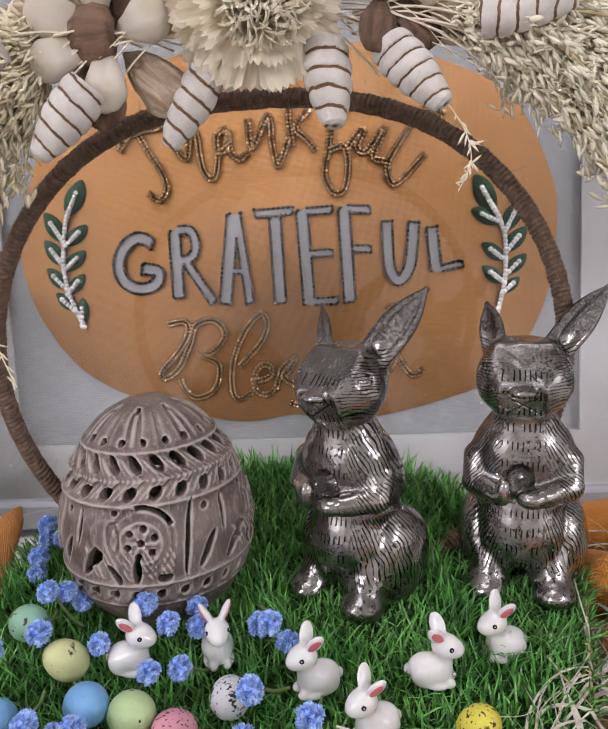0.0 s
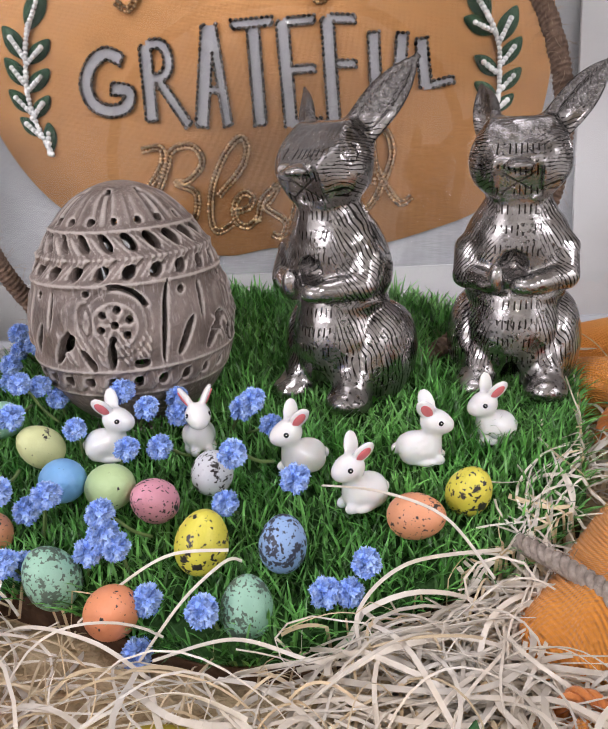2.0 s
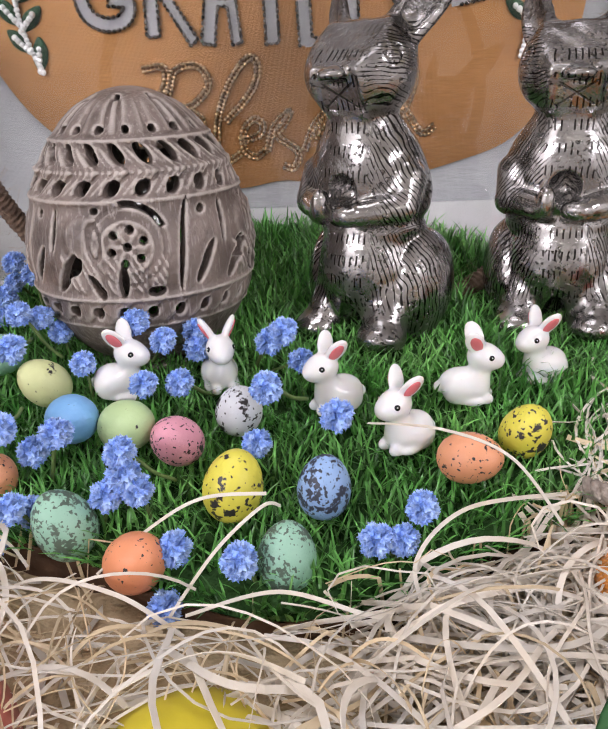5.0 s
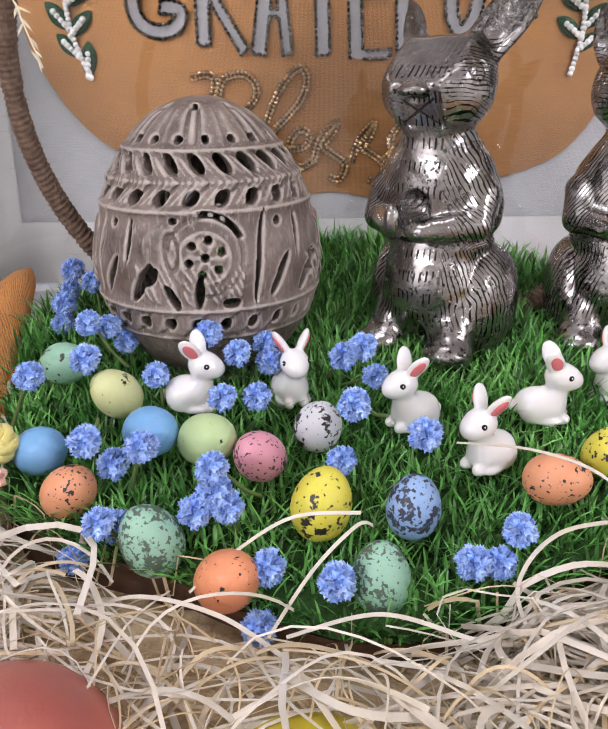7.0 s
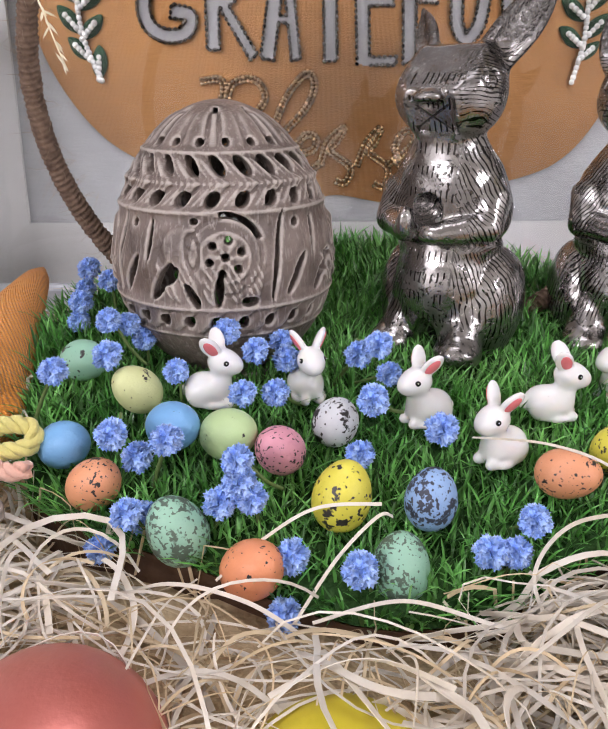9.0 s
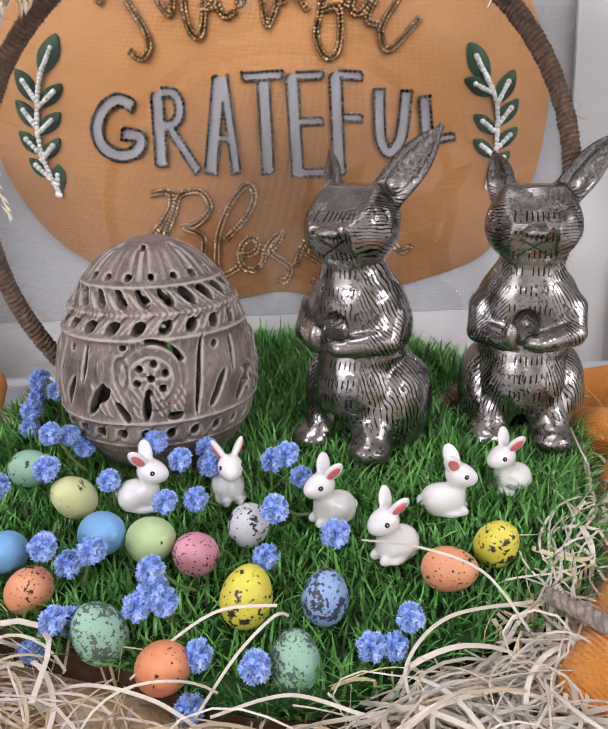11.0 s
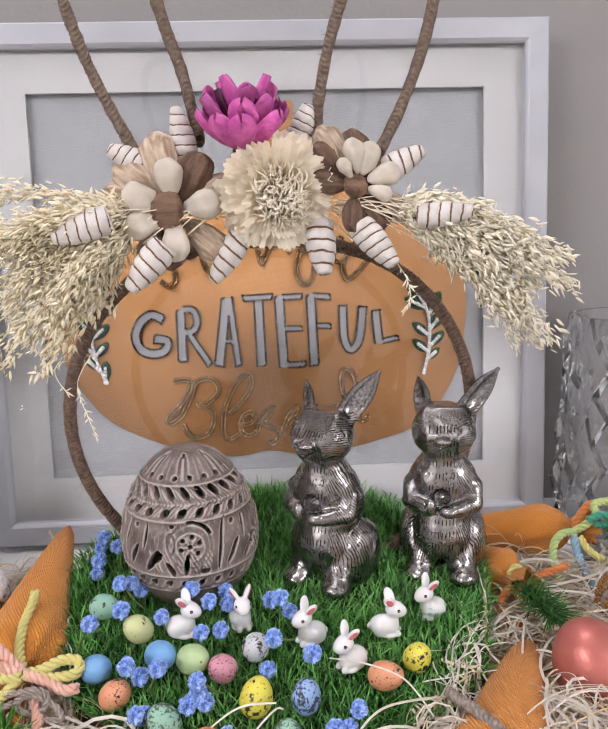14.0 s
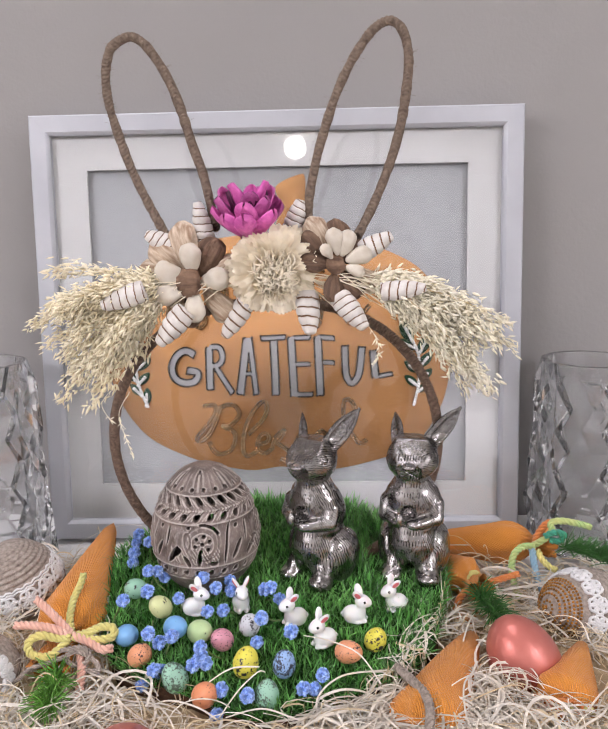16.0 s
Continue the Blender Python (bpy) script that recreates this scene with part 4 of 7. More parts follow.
        spots = [(0, 0, 0.0013, 0.0013)] + [(0.0050 * math.cos(k * math.pi / 3 + 0.3), 0.0050 * math.sin(k * math.pi / 3 + 0.3), 0.0013, 0.0013) for k in range(6)]
        spots += [(0.0165, -0.001, 0.0009, 0.0140, 0.13), (-0.0090, 0.0100, 0.0013, 0.0010), (0.0235, 0.0085, 0.0013, 0.0013),
                  (-0.0205, -0.0080, 0.0024, 0.0062, 0.62), (-0.0165, -0.0060, 0.0014, 0.0030, 0.5), (-0.0105, -0.0118, 0.0018, 0.0040, -0.45), (-0.0022, -0.0104, 0.0015, 0.0050, 0.10),
                  (0.0072, -0.0138, 0.0028, 0.0016, 0.2), (0.0240, -0.0070, 0.0017, 0.0062, 0.55), (-0.0245, 0.0040, 0.0008, 0.0065, 0.25)]
        for k in spots:
            hole = np.minimum(hole, spot(*k))
        arc = np.maximum(np.abs(rr - 0.0118) - 0.0010, np.maximum(0.42 - aa, aa - 1.70) * 0.011)
        hole = np.minimum(hole, arc)
        shell = np.maximum(shell, -np.where(d > -0.02, hole, 1.0))
        foot = np.maximum(np.abs(rad - 0.0205 + 0.15 * Z) - 0.0035, np.maximum(Z - 0.0085, 0.0006 - Z))
        cut = np.maximum(shell, 0.0045 - Z)
        return np.minimum(cut, foot)

    return skin(field, (-0.0400, -0.0400, -0.001), (0.0400, 0.0400, 0.0965), 0.00058)


solo("stone_egg", stone_egg(), STONE, pose(-0.0573, 0.2355, 0.0175), "grey-brown carved soapstone egg with openwork elephants, standing on the turf", "stone egg")


# ---- cast metal rabbits ----
def metal_rabbit(right_ear, left_ear):
    """A sitting rabbit; the two ears are given by their tips in millimetres."""
    def field(X, Y, Z):
        X, Y, Z = X * 1000, Y * 1000, Z * 1000
        Y = Y + 5.0 * np.clip((Z - 30) / 45, 0, 1)
        S = np.abs(X)
        f = ell(X, Y, Z, (0, 0.0, 23), (18.4, 19.0, 23.5))
        f = melt(f, ell(X, Y, Z, (0, 1.0, 38), (18.6, 15.0, 8)), 3.0)
        f = melt(f, ell(S, Y, Z, (16.2, 5.5, 17.5), (9.4, 16.5, 19.5)), 0.7)
        torso = melt(ell(X, Y, Z, (0, 1.0, 50), (21.2, 16.8, 17.0)), ell(X, Y, Z, (0, 0.5, 61), (17.0, 13.5, 13)), 7)
        torso = melt(torso, ell(X, Y, Z, (0, 0, 71), (11.2, 11.2, 9)), 5)
        f = melt(f, torso, 1.2)
        head = melt(ell(X, Y, Z, (0, 0.5, 87.5), (16.4, 16.0, 17.0)), ell(X, Y, Z, (0, -10.0, 84.5), (10.4, 11.5, 9.5)), 7)
        head = melt(head, ell(S, Y, Z, (10.2, -3.0, 85.5), (7.0, 10.0, 9.0)), 4)
        head = melt(head, ell(X, Y, Z, (0, -5.0, 77.5), (10.4, 10.0, 6.5)), 4)
        head = -melt(-head, -(-0.66 * (Y + 2.5) + 0.751 * (Z - 100.6)), 0.9)
        head = -melt(-head, -(Z - 100.6), 1.0)
        head = -melt(-head, -(-0.912 * (Y + 16.6) - 0.41 * (Z - 85) - 1.2 * np.maximum(S - 7.0, 0)), 1.2)
        head = melt(head, ell(X, Y, Z, (0, -17.8, 85.4), (4.8, 4.6, 2.2)), 0.5)
        f = melt(f, head, 2.0)
        f = np.maximum(f, -ell(X, Y, Z, (0, -19.6, 82.7), (4.9, 5.0, 1.25)))
        for side in (-1, 1):
            f = np.maximum(f, -rod(X, Y, Z, (-5.6 * side, -16.4, 82.6), (5.6 * side, -13.4, 76.6), 0.65, 0.65))
        f = np.maximum(f, -(np.abs(ell(S, Y, Z, (14.6, -7.5, 90.5), (2.8, 2.8, 2.8))) - 0.25))
        f = melt(f, rod(S, Y, Z, (17.2, -4.0, 55), (17.0, -9.0, 46.0), 5.0, 5.2), 2.6)
        f = melt(f, rod(S, Y, Z, (17.0, -9.0, 46.0), (7.6, -17.6, 44.6), 5.2, 4.4), 1.0)
        f = np.maximum(f, -ell(X, Y, Z, (-0.6, -18.0, 50.6), (5.4, 10.0, 6.0)))
        f = melt(f, ell(X, Y, Z, (3.6, -19.8, 44.2), (5.6, 4.2, 3.7)), 0.5)
        f = melt(f, ell(X, Y, Z, (-6.4, -19.4, 46.6), (3.1, 4.0, 5.6)), 0.5)
        f = np.maximum(f, -(np.sqrt((np.sqrt(X * X * 0.88 + (Y - 1.5) ** 2) - 19.4) ** 2 + (Z - 38.0) ** 2) - 1.0))
        f = melt(f, rod(S, Y, Z, (11.0, -7.5, 15.0), (12.0, -13.5, 5.0), 7.2, 7.0), 2.6)
        f = melt(f, ell(S, Y, Z, (12.6, -15.5, 3.6), (8.2, 9.0, 6.2)), 1.6)
        f = np.maximum(f, -ell(X, Y, Z, (0, -19, 3), (4.8, 14, 11.5)))
        f = f + 0.22 * np.sin(X / 2.3 + Z / 5.1) * np.sin(Z / 2.6 + 0.7) * np.sin(Y / 2.9 + X / 6.0)
        for base, tip, w, az in (((10.5, 3, 96), right_ear, 6.6, 25), ((-11.0, 4, 96), left_ear, 6.0, -35)):
            b, t = np.array(base, float), np.array(tip, float)
            mid, half = (b + t) / 2, np.linalg.norm(t - b) / 2
            z = (t - b) / (2 * half)
            y = np.array((math.sin(radians(az)), -1.0, 0))
            y = y - z * (y @ z)
            y /= np.linalg.norm(y)
            x = np.cross(y, z)
            P = np.stack((X - mid[0], Y - mid[1], Z - mid[2]), -1)
            u, v, k = P @ x, P @ y, P @ z / (half + 3)
            ww = w * np.clip(1.04 - 0.74 * np.clip(k + 0.15, 0, 1.3) ** 1.9 - 0.15 * np.clip(-k - 0.3, 0, 1), 0.22, 1.2)
            ear = np.maximum((np.sqrt((u / ww) ** 2 + (v / (0.42 * ww)) ** 2) - 1) * ww * 0.42, (np.abs(k) - 1.0) * half)
            scoop = (np.sqrt((u / (0.66 * ww)) ** 2 + ((v - 0.48 * ww) / (0.46 * ww)) ** 2 + (np.clip(k - 0.05, -2, 2) / 0.86) ** 6) - 1) * ww * 0.4
            f = melt(f, np.maximum(ear, -scoop), 1.4)
        return np.maximum(f, -Z) / 1000

    return skin(field, (-0.034, -0.034, -0.0015), (0.039, 0.034, 0.1275), 0.00072)


for (x, y), rz, ears in ((FIGURES[0], -36, ((22.0, 21.0, 118.0), (-18.5, 13.0, 110.0))), (FIGURES[1], -15, ((28.5, 18.0, 116.5), (-15.0, 18.0, 110.0)))):
    RABBIT = data_of("metal_rabbit", metal_rabbit(*ears), METAL)
    solo("metal_rabbit", RABBIT, METAL, pose(x, y, ground(x, y) - 0.0035, 0, 0, rz), "cast silvery metal rabbit figurine with engraved fur, standing on the turf" if rz < -20 else "cast silvery metal rabbit figurine facing forward on the turf",
         "rabbit figurine", "metal rabbits")


# ---- hoop ----
wreath = thing("wreath", (0, 0, 0), "jute-wrapped hoop with rabbit ears, dried flowers and pampas grass", "wreath")
HC, HR, HY = (-0.0092, 0.120), (0.114, 0.104), 0.257


def wrap_tube(line, r, pitch=0.0019, ridge=0.07, rough=0.10, slant=0.5):
    """A tube whose skin carries the ridges of wrapped yarn."""
    p = resample(line, pitch / 6)
    k = np.arange(len(p))
    rr = r * (1 + ridge * np.cos(k * math.pi / 3) + rough * np.array([noise.noise((i * 0.07, r * 900, 0)) + noise.noise(((i // 6) * 3.7, 5.0, 0)) for i in k]))
    t, a, b = frames_along(p)
    n = 10
    v = np.zeros((len(p), n, 3))
    for j in range(n):
        w = 2 * math.pi * j / n
        s = 0.9 * r * math.cos(w)
        v[:, j] = p + (a * math.cos(w) + b * math.sin(w)) * rr[:, None] + t * s * slant
    f = [(i * n + j, i * n + (j + 1) % n, (i + 1) * n + (j + 1) % n, (i + 1) * n + j) for i in range(len(p) - 1) for j in range(n)]
    return v.reshape(-1, 3), f


def fuzz(line, r, n, seed, k=1.0):
    """Loose fibres standing off a yarn."""
    rnd = random.Random(seed)
    p = resample(line, 0.002)
    g = Geo()
    for _ in range(n):
        q = p[rnd.randrange(len(p))]
        d = np.array([rnd.gauss(0, 1) for _ in range(3)])
        d /= np.linalg.norm(d)
        e = np.array([rnd.gauss(0, 1) for _ in range(3)])
        ln = rnd.uniform(0.002, 0.006) * k
        g.add(tube([q + d * r * 0.9, q + d * (r + ln * 0.5) + e * 0.0008 * k, q + d * (r + ln * 0.8) + e * 0.0022 * k], 0.00007, 3, caps=False))
    return g


ang = np.linspace(-1.30, 2 * math.pi - 1.84, 90)
RING = [(HC[0] + HR[0] * math.cos(w), HY, HC[1] + HR[1] * math.sin(w) - 0.0062 * math.exp(-((w - math.pi / 2) / 0.5) ** 2)) for w in ang]
hoop = part("hoop", wrap_tube(RING, 0.0035, 0.0019), JUTE, wreath, "ring wrapped in brown jute yarn")
tagged(part("fibre_fuzz", fuzz(RING, 0.0036, 1100, 2), JUTELIGHT, hoop), kind="stuff")
part("ear", wrap_tube(spline([(-0.071, 0.2334, 0.26), (-0.083, 0.2355, 0.283), (-0.0928, 0.2381, 0.3039), (-0.1003, 0.2405, 0.3247), (-0.1061, 0.243, 0.3453), (-0.1074, 0.2451, 0.3629), (-0.1039, 0.2469, 0.3776), (-0.0952, 0.2477, 0.3841), (-0.0875, 0.2476, 0.3839), (-0.0789, 0.2467, 0.3761), (-0.0684, 0.2447, 0.3592), (-0.0608, 0.2424, 0.34), (-0.0546, 0.2399, 0.3194), (-0.0483, 0.2377, 0.3014), (-0.0442, 0.2356, 0.2833), (-0.041, 0.2345, 0.268)], 16), 0.0028, 0.0024, 0.085, 0.15, 1.1), EARJUTE, wreath, "rabbit ear loop wound with grey-brown jute")
part("ear", wrap_tube(spline([(0.0165, 0.234, 0.262), (0.0174, 0.235, 0.2789), (0.0198, 0.2369, 0.294), (0.0239, 0.239, 0.3118), (0.0285, 0.2408, 0.3267), (0.0345, 0.2429, 0.3442), (0.0418, 0.2448, 0.3602), (0.0505, 0.2465, 0.3747), (0.0604, 0.248, 0.3864), (0.0701, 0.2484, 0.3901), (0.0775, 0.2476, 0.3833), (0.0806, 0.2458, 0.3685), (0.0792, 0.2435, 0.3497), (0.0755, 0.241, 0.3281), (0.0687, 0.2382, 0.3051), (0.0584, 0.2353, 0.2806), (0.0475, 0.2333, 0.26)], 16), 0.0028, 0.0024, 0.085, 0.15, 1.1), EARJUTE, wreath, "rabbit ear loop wound with grey-brown jute")

for ear in [o for o in wreath.children if o.name.startswith("ear")]:
    c = np.array([v.co[:] for v in ear.data.vertices]).reshape(-1, 10, 3).mean(axis=1)
    tagged(part("fibre_fuzz", fuzz(c, 0.0027, 700, 7, 0.5), EARJUTE, ear), kind="stuff")

# ---- speckled eggs ----
def speckled(name, base, spot, amount, scale=230):
    m = material(name, base, tuple(c * 0.9 for c in base), 90, 0.45, bump=0.00012, bscale=1400)
    N, L = m.node_tree.nodes, m.node_tree.links
    b = N["Principled BSDF"]
    tc = N.new("ShaderNodeTexCoord")
    inf = N.new("ShaderNodeObjectInfo")
    add = N.new("ShaderNodeVectorMath")
    mul = N.new("ShaderNodeMath")
    mul.operation = "MULTIPLY"
    mul.inputs[1].default_value = 7.0
    L.new(inf.outputs["Random"], mul.inputs[0])
    L.new(tc.outputs["Object"], add.inputs[0])
    L.new(mul.outputs[0], add.inputs[1])
    n1 = N.new("ShaderNodeTexNoise")
    n1.inputs["Scale"].default_value = scale
    n1.inputs["Detail"].default_value = 3
    n1.inputs["Roughness"].default_value = 0.65
    L.new(add.outputs[0], n1.inputs["Vector"])
    n2 = N.new("ShaderNodeTexNoise")
    n2.inputs["Scale"].default_value = scale * 3.2
    n2.inputs["Detail"].default_value = 1
    L.new(add.outputs[0], n2.inputs["Vector"])
    mx = N.new("ShaderNodeMath")
    mx.operation = "MAXIMUM"
    L.new(n1.outputs["Fac"], mx.inputs[0])
    L.new(n2.outputs["Fac"], mx.inputs[1])
    rg = N.new("ShaderNodeMapRange")
    lo = 0.78 - 0.2 * amount
    rg.inputs["From Min"].default_value, rg.inputs["From Max"].default_value = lo, lo + 0.035
    n3 = N.new("ShaderNodeTexNoise")
    n3.inputs["Scale"].default_value = 115
    n3.inputs["Detail"].default_value = 1
    L.new(add.outputs[0], n3.inputs["Vector"])
    gather = N.new("ShaderNodeMath")
    gather.operation = "MULTIPLY_ADD"
    gather.inputs[1].default_value = 0.42
    L.new(n3.outputs["Fac"], gather.inputs[0])
    L.new(mx.outputs[0], gather.inputs[2])
    rg.inputs["From Min"].default_value, rg.inputs["From Max"].default_value = lo + 0.205, lo + 0.25
    L.new(gather.outputs[0], rg.inputs["Value"])
    mix = N.new("ShaderNodeMix")
    mix.data_type = "RGBA"
    L.new(b.inputs["Base Color"].links[0].from_socket, mix.inputs["A"])
    mix.inputs["B"].default_value = (*spot, 1)
    L.new(rg.outputs["Result"], mix.inputs["Factor"])
    L.new(mix.outputs["Result"], b.inputs["Base Color"])
    return m


SPOT = (0.035, 0.03, 0.03)
EGGS = {"mint": speckled("mint_shell", (0.33, 0.58, 0.43), (0.10, 0.14, 0.105), 1.20, 300), "pale_mint": speckled("pale_mint_shell", (0.33, 0.60, 0.44), SPOT, 0.5),
        "lemon": speckled("pale_lemon_shell", (0.70, 0.73, 0.36), SPOT, 0.3), "blue": speckled("blue_shell", (0.20, 0.44, 0.76), SPOT, 0.15), "lime": speckled("pale_green_shell", (0.50, 0.66, 0.33), SPOT, 0.25),
        "pink": speckled("pink_shell", (0.76, 0.34, 0.42), SPOT, 0.92, 300), "white": speckled("white_shell", (0.74, 0.76, 0.80), SPOT, 0.8), "yellow": speckled("yellow_shell", (0.78, 0.70, 0.09), SPOT, 0.78),
        "sky": speckled("speckled_blue_shell", (0.30, 0.46, 0.74), (0.045, 0.05, 0.075), 1.12, 260), "orange": speckled("orange_shell", (0.82, 0.36, 0.19), SPOT, 0.82, 300), "plain_orange": speckled("plain_orange_shell", (0.86, 0.33, 0.16), SPOT, 0.45, 300)}
MINI = {k: data_of("mini_egg", ball(0.0067, 0.0067, 0.0086, 24, 16, 0.10), m) for k, m in EGGS.items()}
WORDS = {"mint": "speckled mint green", "pale_mint": "lightly flecked mint green", "lemon": "pale lemon yellow", "blue": "plain sky blue", "lime": "pale lime green", "pink": "black-speckled pink", "white": "black-speckled white",
         "yellow": "black-speckled bright yellow", "sky": "dark-blotched blue", "orange": "black-speckled orange", "plain_orange": "lightly speckled orange"}


def mini_egg(colour, x, y, z, rx, ry, k=1.0):
    m = pose(x, y, z, rx, ry, 0) @ Matrix.Scale(k, 4)
    solo("mini_egg", MINI[colour], EGGS[colour], m, WORDS[colour] + " miniature egg lying in the grass", "egg", "miniature eggs")


mini_egg("lemon", -0.0805, 0.1883, 0.0322, 25, -35)
mini_egg("blue", -0.0668, 0.1693, 0.0293, 40, 65, 1.02)
mini_egg("lime", -0.0514, 0.1662, 0.0284, 35, 60, 1.05)
mini_egg("pink", -0.0377, 0.1620, 0.0256, 40, -30, 0.98)
mini_egg("white", -0.0221, 0.1742, 0.0279, 30, 15, 0.98)
mini_egg("yellow", -0.0218, 0.1475, 0.0203, -5, 14, 1.12)
mini_egg("sky", 0.0006, 0.1471, 0.0194, 0, 6, 1.0)
mini_egg("mint", -0.0625, 0.1406, 0.0151, 5, -20, 1.12)
mini_egg("plain_orange", -0.0436, 0.1309, 0.0109, 30, 40, 1.06)
mini_egg("mint", -0.0087, 0.1327, 0.0095, -10, 4, 1.06)
mini_egg("orange", 0.0383, 0.1565, 0.0208, 20, 80)
mini_egg("yellow", 0.0549, 0.1654, 0.0233, 20, 20, 0.98)
mini_egg("blue", -0.0975, 0.1700, 0.0235, 30, 60, 1.0)
mini_egg("orange", -0.0865, 0.1571, 0.0185, 20, 40, 1.02)
mini_egg("pale_mint", -0.1007, 0.2070, 0.0343, 30, 75, 1.0)


# ---- small ceramic rabbits ----
def mini_rabbit():
    def field(X, Y, Z):
        X, Y, Z = X * 1000, Y * 1000, Z * 1000
        S = np.abs(Y)
        f = ell(X, Y, Z, (-2.0, 0, 5.0), (6.8, 5.2, 5.2))
        f = melt(f, rod(X, Y, Z, (2.0, 0, 4.6), (3.1, 0, 11.0), 4.1, 3.0), 2.2)
        f = melt(f, ell(X, S, Z, (-3.0, 3.2, 3.8), (4.4, 2.5, 4.0)), 0.9)
        head = melt(ell(X, Y, Z, (3.7, 0, 14.0), (4.7, 4.3, 4.1)), ell(X, Y, Z, (7.0, 0, 12.9), (2.8, 2.6, 2.4)), 2.4)
        f = melt(f, head, 1.2)
        f = melt(f, ell(X, S, Z, (4.6, 2.3, 1.6), (2.6, 1.7, 1.9)), 0.9)
        f = melt(f, ell(X, S, Z, (1.0, 4.0, 1.2), (3.4, 1.5, 1.3)), 0.8)
        f = melt(f, ell(X, Y, Z, (-8.4, 0, 4.0), (1.8, 1.8, 1.9)), 0.6)
        for side in (-1, 1):
            t = Euler((radians(side * -30), radians(-24), 0)).to_matrix()
            f = melt(f, ell(X, Y, Z, (1.0, side * 3.1, 19.1), (2.7, 1.25, 4.6), t), 0.7)
        return np.maximum(f, 0.2 - Z) / 1000

    g = Geo().add(skin(field, (-0.0115, -0.0075, -0.0006), (0.0120, 0.0075, 0.0250), 0.0005))
    for side in (-1, 1):
        t = Matrix.Translation((0.00145, side * 0.00412, 0.0190)) @ Euler((radians(side * -30), radians(-24), 0)).to_matrix().to_4x4()
        g.add(moved(ball(0.00165, 0.00045, 0.0031, 14, 8), t), 1)
        g.add(moved(ball(0.00092, 0.0005, 0.00092, 12, 8), Matrix.Translation((0.0058, side * 0.00352, 0.0147)) @ Matrix.Rotation(radians(-side * 22), 4, "Z")), 2)
        g.add(moved(ball(0.0002, 0.0002, 0.0002, 6, 4), Matrix.Translation((0.0060, side * 0.00402, 0.0150))), 0)
    return g


MINIRABBIT = data_of("ceramic_rabbit", mini_rabbit(), [WHITECERAMIC, PINKEAR, BLACKEYE])
for x, y, z, rz, note in ((-0.0584, 0.1911, 0.0259, -12, "beside the stone egg"), (-0.0296, 0.1969, 0.0251, -75, "sitting up in the grass"), (0.0047, 0.1835, 0.0229, 207, "behind a blue flower"), (0.0232, 0.1682, 0.0181, 212, "beside an orange egg"), (0.0442, 0.1880, 0.0222, -10, "beside a yellow egg"), (0.0695, 0.2016, 0.0222, 204, "before a metal rabbit")):
    solo("ceramic_rabbit", MINIRABBIT, WHITECERAMIC, pose(x, y, z, 0, 0, rz), "tiny white ceramic rabbit with pink ears " + note, "rabbit figurine", "tiny ceramic rabbits")


# ---- blue flowers ----
BLUE = material("blue_petal", (0.17, 0.32, 0.80), (0.50, 0.65, 0.95), 380, 0.6, var=0.30, by="island", under=0.1)
STEM = material("green_stem", (0.10, 0.17, 0.045), (0.16, 0.22, 0.07), 200, 0.6)


def floret(ln, w):
    """A small bell along x, flaring into four blunt lobes."""
    v = [(0, 0, 0)]
    for u, r in ((0.35, 0.34), (0.75, 0.44), (1.0, 0.62)):
        for j in range(8):
            q = w * r * (1.12 if j % 2 == 0 or u < 0.9 else 0.62)
            v.append((ln * (u - (0.10 if j % 2 and u > 0.9 else 0)), q * math.cos(j * math.pi / 4), q * math.sin(j * math.pi / 4)))
    v.append((ln * 0.78, 0, 0))
    f = [(0, 1 + (j + 1) % 8, 1 + j) for j in range(8)]
    for o in (1, 9):
        f += [(o + j, o + (j + 1) % 8, o + 8 + (j + 1) % 8, o + 8 + j) for j in range(8)]
    return v, f + [(17 + j, 17 + (j + 1) % 8, 25) for j in range(8)]


def bloom(seed):
    """A round head packed with small bells."""
    rnd = random.Random(seed)
    g = Geo()
    for i in range(62):
        z = 1 - 1.55 * (i + 0.5) / 62
        a = i * 2.39996 + rnd.uniform(-0.25, 0.25)
        r = (1 - z * z) ** 0.5
        d = Vector((r * math.cos(a), r * math.sin(a), z + rnd.uniform(-0.12, 0.12)))
        g.add(moved(floret(rnd.uniform(0.0036, 0.0046), rnd.uniform(0.0013, 0.0019)), d.to_track_quat("X", "Z").to_matrix().to_4x4() @ Matrix.Rotation(rnd.uniform(0, 1.5), 4, "X")))
    g.add(ball(0.0022, 0.0022, 0.0022, 8, 5))
    return g


BLOOMS = [data_of("bloom", bloom(i), BLUE, False) for i in range(4)]
FLOWERSTEM = data_of("stem", tube(spline([(0, 0, -0.0003), (0.0006, 0, -0.005), (0.0003, 0.0008, -0.012), (0.0015, 0.001, -0.019)], 5), 0.00055, 6), STEM)
rf = random.Random(21)


